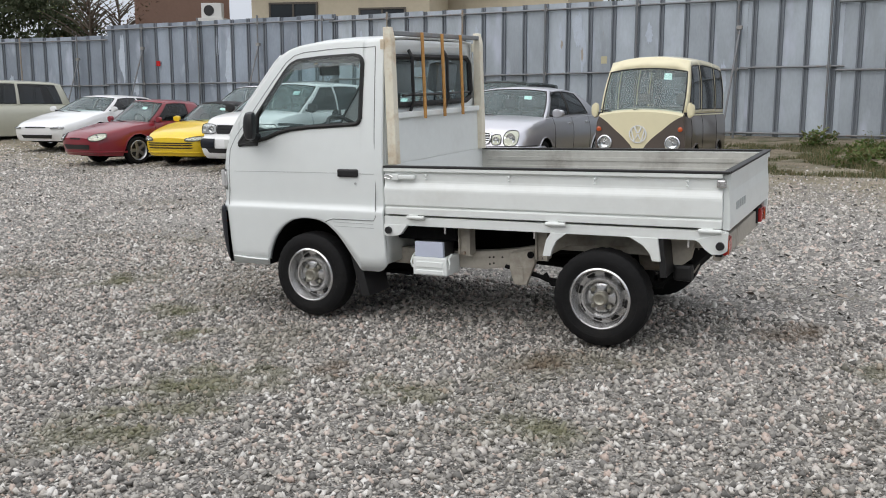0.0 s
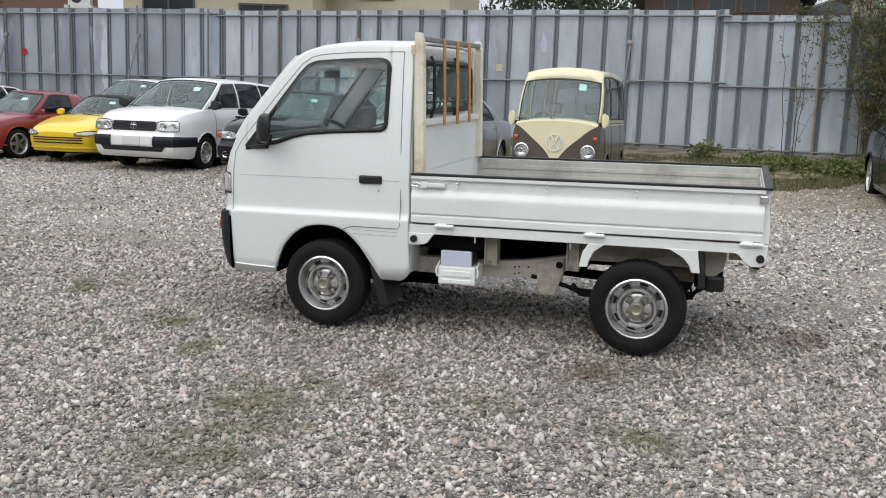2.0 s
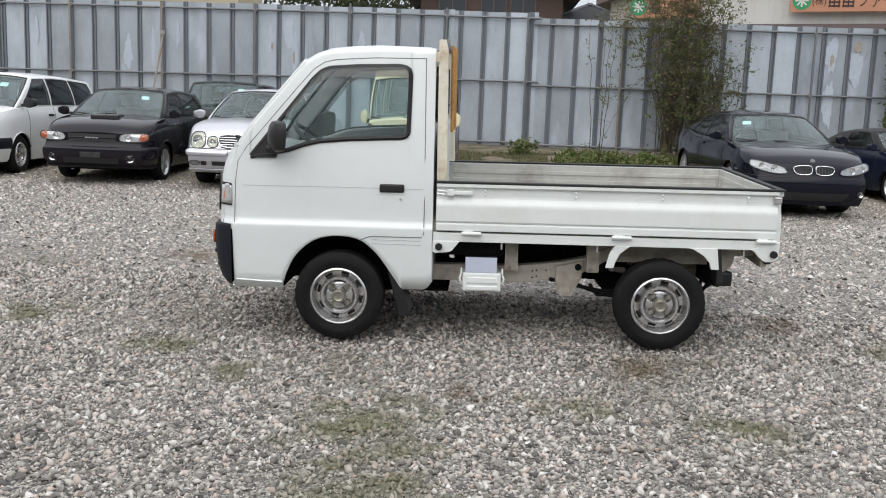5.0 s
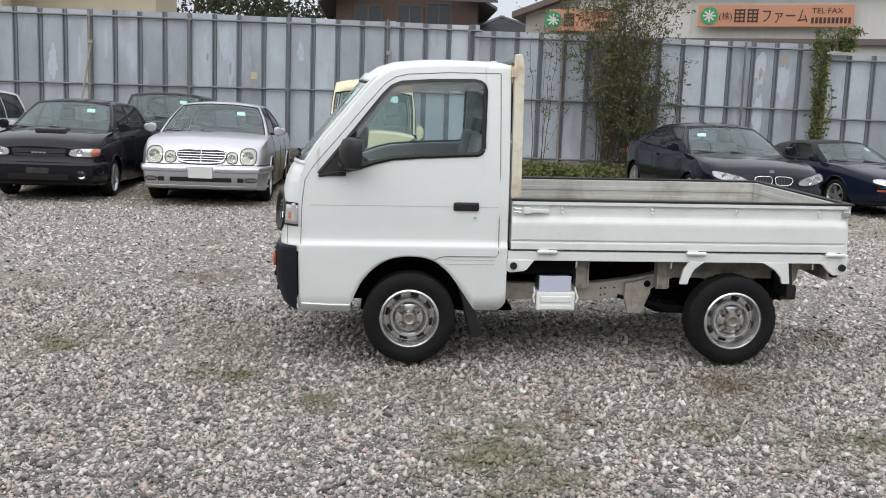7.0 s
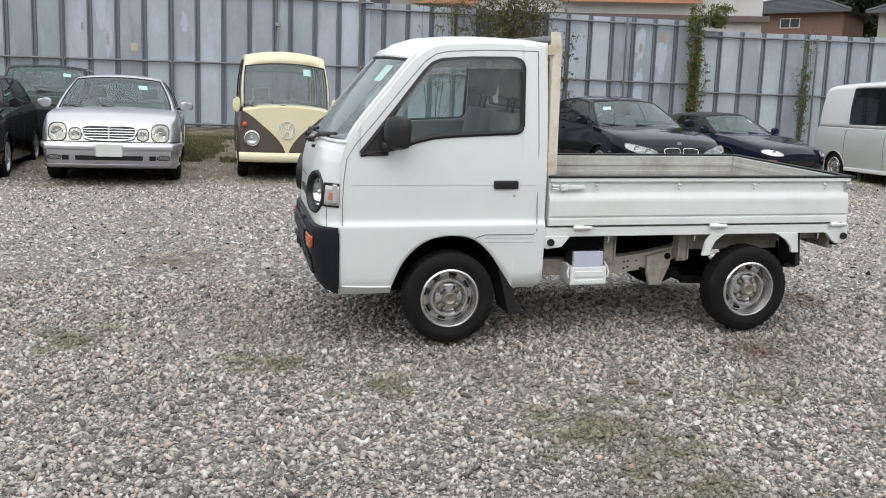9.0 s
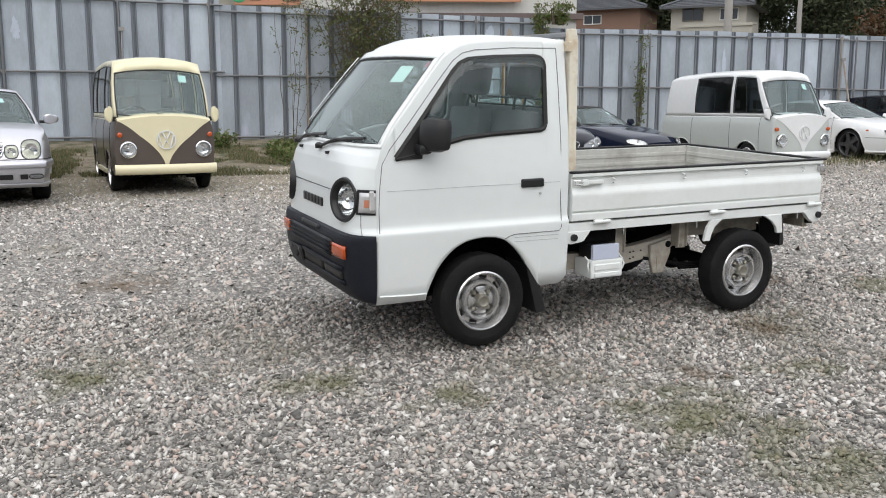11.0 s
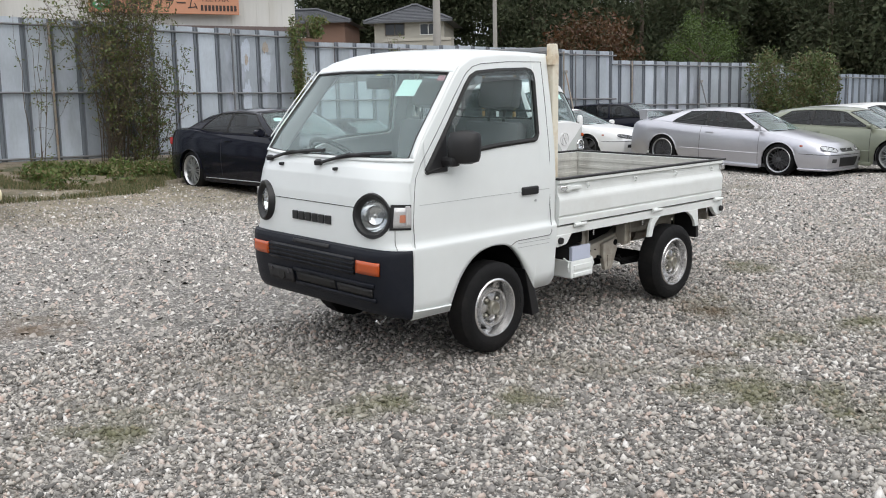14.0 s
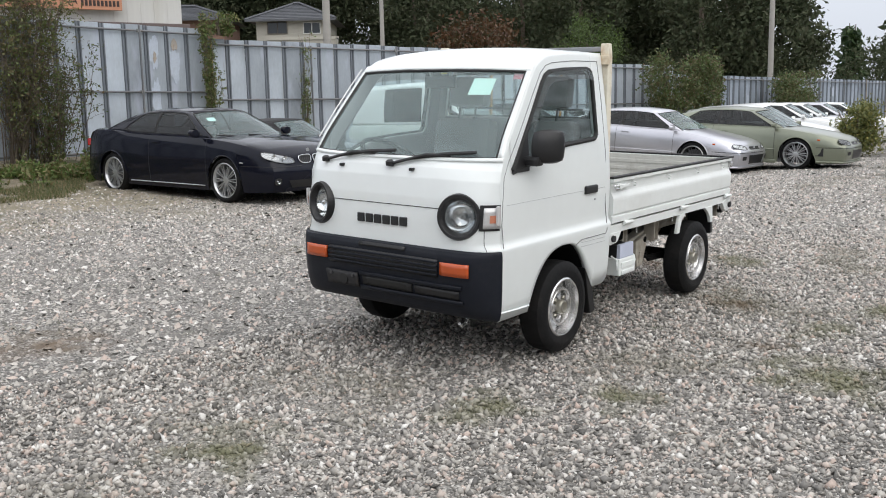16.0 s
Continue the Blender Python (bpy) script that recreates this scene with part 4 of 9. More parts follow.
def wrap_band(c, z0, z1, off, material, name, back=0.5, gap=None, label=""):
    """A band that runs round the nose from one flank to the other, proud of the skin by off; gap leaves out the middle up to that y."""
    hw, x1 = c["hw"], c["x1"]
    def outline(z):
        xs = lin(x1 - back, x1, 9)
        out = [Vector((c["bulge"](x, c["skin_y"](x, z) / hw, z), c["skin_y"](x, z), z)) for x in xs]
        y1 = c["skin_y"](x1, z)
        out += [Vector((c["bulge"](x1, y / hw, z), y, z)) for y in lin(y1, gap or -y1, 8 if gap else 19)[1:]]
        if not gap:
            out += [Vector((p.x, -p.y, p.z)) for p in out[8::-1]][1:]
        return out
    def rows(mirror):
        table = []
        for k in range(7):
            t = k / 6
            z = z0 + (z1 - z0) * t
            line = outline(z)
            lift = off * (1 - abs(2 * t - 1) ** 4) + 0.003
            row = []
            for i, p in enumerate(line):
                a, b = line[max(i - 1, 0)], line[min(i + 1, len(line) - 1)]
                d = Vector((b.x - a.x, b.y - a.y, 0))
                n = Vector((-d.y, d.x, 0)).normalized()
                if n.dot(Vector((p.x - x1 + 1.0, p.y, 0))) < 0:
                    n = -n
                q = p + n * lift
                row.append(Vector((q.x, q.y * mirror, q.z)))
            table.append(row)
        return table
    for mirror in ((1, -1) if gap else (1,)):
        table = rows(mirror)
        bm = bmesh.new()
        add_grid(bm, lambda k, i: table[k][i], range(7), range(len(table[0])))
        bmesh.ops.recalc_face_normals(bm, faces=bm.faces)
        part(name, bm, material, c["root"], label, smooth=True)


def nose_patch(c, y0, y1, z0, z1, off, material, name, both=True, taper=0.0):
    """A sheet laid on the nose between two widths and heights; taper narrows it downwards."""
    for s in ((1, -1) if both else (1,)):
        bm = grid(lambda y, z: on_skin(c, y * (1 - taper * (z1 - z) / (z1 - z0)), z) + Vector((off, 0, 0)), lin(y0, y1, 11), lin(z0, z1, 6))
        for v in bm.verts:
            v.co.y *= s
        bmesh.ops.recalc_face_normals(bm, faces=bm.faces)
        part(name, bm, material, c["root"], smooth=True)


def handles(c, xs, material, drop=0.10):
    """Door handles below the belt, one on each flank at every x."""
    for s in (1, -1):
        for x in xs:
            z = soft(c["top"], x) - drop
            y = c["skin_y"](x, z)
            part("door_handle", box(x - 0.09, x + 0.09, min(s * (y - 0.01), s * (y + 0.018)), max(s * (y - 0.01), s * (y + 0.018)), z - 0.018, z + 0.018, 0.008), material, c["root"], smooth=True)


LAMPTRAY = mat("bright_lamp_tray", (0.62, 0.63, 0.63), 0.25, 0.5, 0, 0.3, 40)
DARKTRAY = mat("dark_lamp_tray", (0.07, 0.072, 0.075), 0.3, 0.4, 0, 0.3, 40)
ORANGELENS = mat("orange_red_lens", (0.42, 0.09, 0.03), 0.2, 0, 0.5, 0.1, 60)
LAMPCOVER = glass_mat("lamp_cover", (0.95, 0.96, 0.96), 0.03, 0.0)


def seams(c, xs):
    """Door gaps, as thin dark lines down the body side, and door handles."""
    for s in (1, -1):
        for x in xs:
            pts = [c["side"](x, f) for f in lin(0.05, 1.0, 8)]
            part("door_gap", tube([(p.x, s * (p.y + 0.001), p.z) for p in pts], 0.004, 4), SEAL, c["root"])


def front(c, plate=True, plate_z=0.42, sticker=True, sticker_v=0.51):
    root = c["root"]
    if plate:
        p = on_nose(c, 0, plate_z)
        part("number_plate", box(p.x, p.x + 0.02, -0.165, 0.165, plate_z - 0.08, plate_z + 0.08, 0.004), PLATE_WHITE, root, "blank white number plate")
    if sticker:
        q = [c["screen"](c["cols"][0], f, v, 1.0) for f, v in ((0.62, sticker_v - 0.09), (0.62, sticker_v + 0.09), (0.74, sticker_v + 0.09), (0.74, sticker_v - 0.09))]
        bm = bmesh.new()
        bm.faces.new([bm.verts.new(v + Vector((-0.012, 0, -0.008))) for v in q])
        part("paper_sticker", bm, PAPER, root)
    zb = c["belt"](c["cols"][0][0])
    for y0 in (0.28, -0.30):
        a, b = c["screen"](c["cols"][0], 0.0, y0 / c["hw"], 1.0), c["screen"](c["cols"][0], 0.06, y0 / c["hw"] - 0.55, 1.0)
        part("wiper", tube([a + Vector((0.03, 0, 0.015)), b + Vector((0.03, 0, 0.02))], 0.010, 5), BLACK, root)


PLATE_WHITE = mat("white_plate", (0.62, 0.64, 0.62), 0.5, 0, 0, 0.05, 10)

# ---- the pickup truck ----
# Its own frame: x backwards from the front axle, y across from the middle (minus is the side seen first), z up from the ground.
TRUCK = empty("kei_pickup_truck", Matrix.Translation((0.0, 0.672, 0.014)) @ Matrix.Rotation(radians(2.0), 4, "X") @ Matrix.Rotation(radians(-0.89), 4, "Y"))
tagged(TRUCK, "white kei pickup truck with round headlights, drop-side bed and grey bumper", "pickup truck")

SIDE_Y = [(0.28, 0.648), (0.34, 0.660), (0.60, 0.677), (0.660, 0.681), (0.672, 0.680), (0.690, 0.668), (0.710, 0.6605), (0.89, 0.664), (0.90, 0.664), (1.06, 0.657), (1.30, 0.630), (1.58, 0.590), (1.70, 0.570)]
PILLAR = [(-0.612, 0.36), (-0.606, 1.00), (-0.575, 1.11), (-0.501, 1.228), (-0.355, 1.402), (-0.238, 1.541), (-0.19, 1.588), (-0.13, 1.622), (-0.062, 1.642), (0.05, 1.655), (0.2, 1.662), (0.536, 1.665)]
ARCH = [(-0.325, 0.345), (-0.300, 0.405), (-0.272, 0.463), (-0.235, 0.512), (-0.197, 0.550), (-0.145, 0.585), (-0.091, 0.606), (-0.008, 0.617), (0.06, 0.613), (0.126, 0.594),
        (0.175, 0.560), (0.223, 0.513), (0.289, 0.421), (0.356, 0.320)]


def cab_y(z):
    return soft(SIDE_Y, z)


def cab_low(x):
    if x < -0.325:
        return 0.300
    if x <= 0.356:
        return soft(ARCH, x)
    return 0.312 if x < 0.48 else 0.312 + 0.05 * ((x - 0.48) / 0.056) ** 2


def cab_top(x):
    return soft(PILLAR[2:], x) if x > -0.575 else 1.0 + (1.11 - 1.0) * (x + 0.612) / 0.037


WIN_TOP = [(-0.500, 1.062), (-0.30, 1.308), (-0.155, 1.490), (-0.11, 1.535), (-0.06, 1.556), (0.1, 1.568), (0.335, 1.574), (0.372, 1.566), (0.389, 1.551), (0.397, 1.525)]
WIN_LOW = [(-0.500, 1.056), (-0.40, 1.074), (-0.288, 1.098), (-0.20, 1.130), (-0.107, 1.152), (0.05, 1.166), (0.357, 1.181), (0.376, 1.189), (0.390, 1.21), (0.397, 1.52)]


LEVELS = [0.655, 0.664, 0.671, 0.677, 0.684, 0.692, 0.702, 0.716, 0.75, 0.80, 0.85]


def side_panel(s):
    """Cab side with wheel arch and window opening; s is -1 or 1."""
    bm = bmesh.new()
    def col(xs, lo, hi, n):
        def f(x, k):
            a, b = lo(x), hi(x)
            if a < 0.66 and b > 0.75:  # rows run level along the shoulder
                z = a + (0.655 - a) * (k + 1) if k <= 0 else LEVELS[k] if k < len(LEVELS) else LEVELS[-1] + (b - LEVELS[-1]) * (k - len(LEVELS) + 1) / 14
            else:
                z = a + (b - a) * k
            return (x, s * cab_y(z), z)
        add_grid(bm, f, xs, n)
    rows = [-1, -0.75, -0.5, -0.25] + list(range(0, len(LEVELS) + 14))
    full = lambda x: cab_top(x)
    wl, wt = (lambda x: curve(WIN_LOW, x)), (lambda x: curve(WIN_TOP, x))
    fore = [-0.612, -0.60, -0.585, -0.575, -0.56, -0.54, -0.52, -0.500]
    split = lambda x: min(1.056, cab_top(x) - 0.012)
    col(fore, cab_low, split, rows)
    col(fore, split, full, lin(0, 1, 7))
    mid = sorted(set(lin(-0.500, 0.397, 60)) | {p[0] for p in ARCH} | {p[0] for p in WIN_LOW} | {p[0] for p in WIN_TOP})
    mid = [x for x in mid if -0.5 <= x <= 0.397]
    col(mid, cab_low, wl, rows)
    col(mid, wt, full, lin(0, 1, 7))
    aft = [0.397, 0.42, 0.45, 0.48, 0.50, 0.515, 0.53, 0.536]
    col(aft, cab_low, lambda x: 1.52, rows)
    col(aft, lambda x: 1.52, full, lin(0, 1, 7))
    bmesh.ops.remove_doubles(bm, verts=bm.verts, dist=0.0008)
    bmesh.ops.recalc_face_normals(bm, faces=bm.faces)
    return bm


# front skin, windscreen and roof share one run of centre and side points
FRONT_RUN = [  # centre x, centre z, side x, side z, fullness
    (-0.730, 0.64, -0.612, 0.64, 10.0), (-0.730, 0.70, -0.612, 0.70, 10.0), (-0.730, 0.80, -0.610, 0.80, 10.0), (-0.724, 0.92, -0.608, 0.92, 8.5),
    (-0.708, 1.02, -0.604, 1.01, 6.2), (-0.690, 1.075, -0.592, 1.066, 4.5), (-0.672, 1.105, -0.575, 1.11, 3.2),
    (-0.598, 1.205, -0.501, 1.228, 2.6), (-0.445, 1.395, -0.355, 1.402, 2.5), (-0.312, 1.552, -0.238, 1.541, 2.4), (-0.262, 1.606, -0.19, 1.588, 2.4),
    (-0.195, 1.650, -0.13, 1.622, 2.4), (-0.10, 1.680, -0.062, 1.642, 2.6), (0.05, 1.695, 0.05, 1.655, 2.8), (0.2, 1.70, 0.2, 1.662, 2.8), (0.48, 1.693, 0.48, 1.665, 2.8), (0.53, 1.682, 0.536, 1.660, 2.8)]


def skin(u, v):
    """Point of the cab's front, screen and roof: u counts along the run, v goes across from -1 to 1."""
    i = min(int(u), len(FRONT_RUN) - 2)
    t = u - i
    a, b = FRONT_RUN[i], FRONT_RUN[i + 1]
    cx, cz, sx, sz, p = (a[k] + (b[k] - a[k]) * t for k in range(5))
    k = 1 - abs(v) ** p
    return Vector((sx + (cx - sx) * k, cab_y(sz) * v, sz + (cz - sz) * k))


def fine(a, b, step=0.25):
    return lin(a, b, max(2, round((b - a) / step) + 1))


ACROSS = [-1, -0.985, -0.96, -0.92, -0.86, -0.78, -0.68, -0.55, -0.4, -0.2, 0, 0.2, 0.4, 0.55, 0.68, 0.78, 0.86, 0.92, 0.96, 0.985, 1]


def build_cab():
    for s in (-1, 1):
        thick(part("cab_side", side_panel(s), WHITE, TRUCK, smooth=True), 0.03, -1.0, DASH)
    nose = grid(skin, fine(0, 6.0, 0.08), lin(-1, 1, 121))
    holes = [skin(2.32, s * 0.486 / 0.665) for s in (-1, 1)]
    gone = [f for f in nose.faces if min(math.hypot(f.calc_center_median().y - h.y, f.calc_center_median().z - h.z) for h in holes) < 0.107]
    bmesh.ops.delete(nose, geom=gone, context="FACES")
    bmesh.ops.recalc_face_normals(nose, faces=nose.faces)
    part("front_panel", nose, WHITE, TRUCK, smooth=True)
    # frame round the screen: sills, header and the two pillars
    fr = bmesh.new()
    add_grid(fr, skin, fine(6.0, 6.14, 0.07), ACROSS)
    add_grid(fr, skin, fine(9.25, 10.0, 0.25), ACROSS)
    for va, vb in ((-1, -0.955), (0.955, 1)):
        add_grid(fr, skin, fine(6.14, 9.25), [va, (va + vb) / 2, vb])
    bmesh.ops.remove_doubles(fr, verts=fr.verts, dist=0.0008)
    bmesh.ops.recalc_face_normals(fr, faces=fr.faces)
    thick(part("screen_frame", fr, WHITE, TRUCK, smooth=True), 0.02, 0.0)
    roof = grid(skin, fine(10.0, 16.0, 0.2), ACROSS)
    bmesh.ops.recalc_face_normals(roof, faces=roof.faces)
    thick(part("roof", roof, WHITE, TRUCK, smooth=True), 0.015, -1.0, DASH)
    glass = part("windscreen", grid(skin, fine(6.14, 9.25), lin(-0.955, 0.955, 21)), SCREEN, TRUCK, "glass windscreen with painted sky haze", smooth=True)
    glass.visible_shadow = False
    v0 = 0.952
    ring = [skin(6.14, v) for v in lin(-v0, v0, 21)] + [skin(u, v0) for u in fine(6.14, 9.25)] + [skin(9.25, v) for v in lin(v0, -v0, 21)] + [skin(u, -v0) for u in fine(6.14, 9.25)[::-1]]
    part("screen_seal", tube(ring, 0.0105, 6), SEAL, TRUCK)
    # stickers on the inside of the glass
    def sticker(u0, u1, va, vb, material, label):
        bm = bmesh.new()
        add_grid(bm, lambda u, v: skin(u, v) + Vector((0.010, 0, -0.006)), [u0, u1], [va, vb])
        part("windscreen_sticker", bm, material, TRUCK, label)
    sticker(8.30, 8.86, -0.475, -0.69, PAPER, "pale green price paper inside the glass")
    sticker(9.0, 9.16, -0.08, -0.15, mat("yellow_label", (0.6, 0.5, 0.12), 0.7), "small yellow label")
    sticker(8.85, 9.15, -0.84, -0.93, mat("pink_label", (0.45, 0.16, 0.2), 0.7, 0, 0, 0.5, 90), "small pink worn label")
    # side glass, its seal, visor and the mirror base
    for s in (-1, 1):
        xs = sorted(set(lin(-0.495, 0.3965, 40)) | {p[0] for p in WIN_TOP} | {p[0] for p in WIN_LOW})
        g = part("side_window", grid(lambda x, k: (x, s * (cab_y(curve(WIN_LOW, x) + (curve(WIN_TOP, x) - curve(WIN_LOW, x)) * k) - 0.012), curve(WIN_LOW, x) + (curve(WIN_TOP, x) - curve(WIN_LOW, x)) * k), xs, lin(0, 1, 6)), GLASS, TRUCK, smooth=True)
        g.visible_shadow = False
        loop = [(x, s * (cab_y(curve(WIN_TOP, x)) + 0.001), curve(WIN_TOP, x)) for x in xs] + [(x, s * (cab_y(curve(WIN_LOW, x)) + 0.001), curve(WIN_LOW, x)) for x in xs[::-1]]
        part("window_seal", tube(loop, 0.014, 6), SEAL, TRUCK)
        vis = bmesh.new()
        add_grid(vis, lambda x, k: (x, s * (cab_y(curve(WIN_TOP, x) - 0.055 * k) + 0.012 + 0.012 * k), curve(WIN_TOP, x) - 0.058 * k + 0.004), lin(-0.30, 0.386, 24), [0, 0.5, 1])
        v = part("rain_visor", vis, SMOKE, TRUCK, "smoked plastic rain visor", smooth=True)
        v.visible_shadow = False
        tri = bmesh.new()
        add_prism(tri, [(-0.508, 1.050), (-0.355, 1.052), (-0.345, 1.245), (-0.365, 1.235)], min(s * 0.650, s * 0.668), max(s * 0.650, s * 0.668), bevel=0.004)
        for w in tri.verts:
            w.co.y += s * (cab_y(w.co.z) - 0.655)
        part("mirror_base", tri, BLACK, TRUCK)
        mir = box(-0.398, -0.335, min(s * 0.690, s * 0.828), max(s * 0.690, s * 0.828), 1.092, 1.266, 0.030)
        bmesh.ops.subdivide_edges(mir, edges=[e for e in mir.edges if e.calc_length() > 0.05], cuts=3, use_grid_fill=True)
        for w in mir.verts:
            a, b = (abs(w.co.y) - 0.759) / 0.069, (w.co.z - 1.179) / 0.087
            w.co.y -= s * 0.069 * a * 0.10 * b * b
            w.co.z -= 0.087 * b * 0.10 * a * a
            if w.co.x < -0.37:  # the back is domed
                w.co.x -= 0.022 * (1 - a * a) * (1 - b * b)
            w.co.x += (w.co.z - 1.17) * 0.05 + (abs(w.co.y) - 0.68) * 0.55
        part("door_mirror", mir, BLACK, TRUCK, "black plastic door mirror", smooth=True)
        part("mirror_arm", box(-0.40, -0.335, min(s * 0.64, s * 0.745), max(s * 0.64, s * 0.745), 1.080, 1.130, 0.018), BLACK, TRUCK)
        # door gaps, painted shadow lines and sill lip
        def line(pts, r, m, nm):
            part(nm, tube([(x, s * (cab_y(z) + 0.0005), z) for x, z in pts], r, 5), m, TRUCK)
        line([(0.480, 1.618), (0.483, 1.4), (0.486, 1.1), (0.487, 0.8), (0.487, 0.64), (0.473, 0.620), (0.30, 0.620), (0.19, 0.620), (0.160, 0.612), (0.128, 0.597)], 0.0026, GAP, "door_gap")
        line([(0.480, 1.618), (0.2, 1.617), (-0.02, 1.604), (-0.09, 1.588), (-0.15, 1.548), (-0.25, 1.435), (-0.413, 1.24), (-0.53, 1.105), (-0.575, 1.03), (-0.590, 0.92), (-0.596, 0.80), (-0.598, 0.68)], 0.0022, GAP, "door_gap")
        # thin grey tubes draw the shadow of the pressed lines
        line([(-0.55, 0.893), (-0.2, 0.894), (0.0, 0.895), (0.2, 0.894), (0.478, 0.893)], 0.0014, LINE, "body_shadow_line")
        for z in (0.602, 0.578):
            line([(0.19, z), (0.33, z - 0.001), (0.47, z - 0.003)], 0.0016, LINE, "body_shadow_line")
        line([(-0.60, 0.345), (-0.45, 0.337), (-0.33, 0.335)], 0.006, WHITE, "sill_lip")
        h = bmesh.new()
        add_box(h, 0.232, 0.373, min(s * 0.655, s * 0.678), max(s * 0.655, s * 0.678), 0.872, 0.919, 0.010)
        part("door_handle", h, BLACK, TRUCK)
        part("door_lock", lathe([(0.007, 0.0), (0.007, 0.005)], 14, "y", (0.352, s * 0.668 - (0.003 if s < 0 else 0), 0.835)), LINE, TRUCK)
        # well lining takes the near-black that carries the arch's shade
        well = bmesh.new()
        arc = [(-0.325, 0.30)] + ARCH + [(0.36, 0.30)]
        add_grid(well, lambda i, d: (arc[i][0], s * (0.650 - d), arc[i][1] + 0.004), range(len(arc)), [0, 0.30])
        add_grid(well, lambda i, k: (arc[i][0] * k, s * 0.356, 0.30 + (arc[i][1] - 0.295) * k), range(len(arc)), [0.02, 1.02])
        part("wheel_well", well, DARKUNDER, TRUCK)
    # back wall with its window
    bw = bmesh.new()
    def bx(z):
        return 0.536 - 0.006 * (z - 0.6)
    ys, zs = [-1, -0.86, -0.5, 0, 0.5, 0.86, 1], [0.36, 0.7, 1.0, 1.285, 1.42, 1.565, 1.62, 1.66]
    verts = {(i, j): bw.verts.new((bx(z), cab_y(z) * y * (0.97 if abs(y) == 1 else 1) , z)) for i, z in enumerate(zs) for j, y in enumerate(ys)}
    for i in range(len(zs) - 1):
        for j in range(len(ys) - 1):
            if 3 <= i <= 4 and 1 <= j <= 4:
                continue
            bw.faces.new([verts[i, j], verts[i, j + 1], verts[i + 1, j + 1], verts[i + 1, j]])
    bmesh.ops.recalc_face_normals(bw, faces=bw.faces)
    thick(part("back_wall", bw, WHITE, TRUCK, smooth=True), 0.03, -1.0, DASH)
    rw = bmesh.new()
    add_grid(rw, lambda y, z: (0.528, y, z), [-0.535, 0.535], [1.28, 1.57])
    g = part("rear_window", rw, GLASS, TRUCK)
    g.visible_shadow = False
    rr = [(0.54, -0.52, 1.30), (0.54, -0.535, 1.34), (0.54, -0.525, 1.52), (0.54, -0.48, 1.56), (0.54, 0.48, 1.56), (0.54, 0.525, 1.52), (0.54, 0.535, 1.34), (0.54, 0.52, 1.30), (0.54, 0.46, 1.28), (0.54, -0.46, 1.28), (0.54, -0.52, 1.30)]
    part("rear_window_seal", tube(rr, 0.018, 6), SEAL, TRUCK)
    # cabin
    part("cab_floor", box(-0.60, 0.50, -0.60, 0.60, 0.63, 0.65), CABIN, TRUCK)
    part("engine_cover", box(-0.10, 0.50, -0.58, 0.58, 0.648, 0.70, 0.02), CABIN, TRUCK)
    dash = bmesh.new()
    add_prism(dash, [(-0.57, 0.75), (-0.36, 0.75), (-0.36, 0.98), (-0.40, 1.04), (-0.50, 1.075), (-0.57, 1.085)], -0.58, 0.58, bevel=0.02)
    part("dashboard", dash, DASH, TRUCK, smooth=True)
    for y in (-0.30, 0.30):
        seat = bmesh.new()
        add_box(seat, -0.10, 0.36, y - 0.23, y + 0.23, 0.70, 0.82, 0.04)
        m = Matrix.Translation((0.335, y, 0.82)) @ Matrix.Rotation(radians(10), 4, "Y")
        add_box(seat, -0.05, 0.06, -0.22, 0.22, 0.0, 0.46, 0.045, m)
        part("seat", seat, SEATCLOTH, TRUCK, smooth=True)
        head = bmesh.new()
        add_box(head, -0.04, 0.05, -0.145, 0.145, 0.535, 0.725, 0.043, m)
        part("headrest", head, SEATCLOTH, TRUCK, smooth=True)
        for d in (-0.06, 0.06):
            part("headrest_post", tube([m @ Vector((0, d, 0.44)), m @ Vector((0, d, 0.56))], 0.008, 6), BLACK, TRUCK)
    sw = bmesh.new()
    mm = Matrix.Translation((-0.30, 0.32, 1.07)) @ Matrix.Rotation(radians(-52), 4, "Y")
    add_tube(sw, [mm @ Vector((0, 0.185 * math.cos(a), 0.185 * math.sin(a))) for a in lin(0, math.tau, 28)], 0.014, 8)
    for a in (0.2, math.pi - 0.2, -math.pi / 2):
        add_tube(sw, [mm @ Vector((0, 0, 0)), mm @ Vector((0, 0.18 * math.cos(a), 0.18 * math.sin(a)))], 0.016, 6)
    add_tube(sw, [mm @ Vector((0.02, 0, 0)), mm @ Vector((-0.25, 0, 0.02))], 0.03, 8)
    part("steering_wheel", sw, BLACK, TRUCK)
    part("room_mirror", box(-0.25, -0.23, -0.11, 0.11, 1.47, 1.535, 0.01), BLACK, TRUCK)
    for s in (-1, 1):
        part("door_lining", box(-0.45, 0.40, min(s * 0.60, s * 0.625), max(s * 0.60, s * 0.625), 0.66, 1.05, 0.01), DASH, TRUCK)
    for y in (-0.36, 0.14):
        part("sun_visor", box(-0.22, -0.06, y, y + 0.24, 1.565, 1.585, 0.008), DASH, TRUCK)


BUMP_RUN = [(-0.728, 0.670, 0.676), (-0.748, 0.661, 0.680), (-0.757, 0.640, 0.682), (-0.759, 0.56, 0.682), (-0.753, 0.48, 0.682), (-0.737, 0.40, 0.680), (-0.717, 0.345, 0.676), (-0.690, 0.316, 0.668), (-0.650, 0.305, 0.655)]


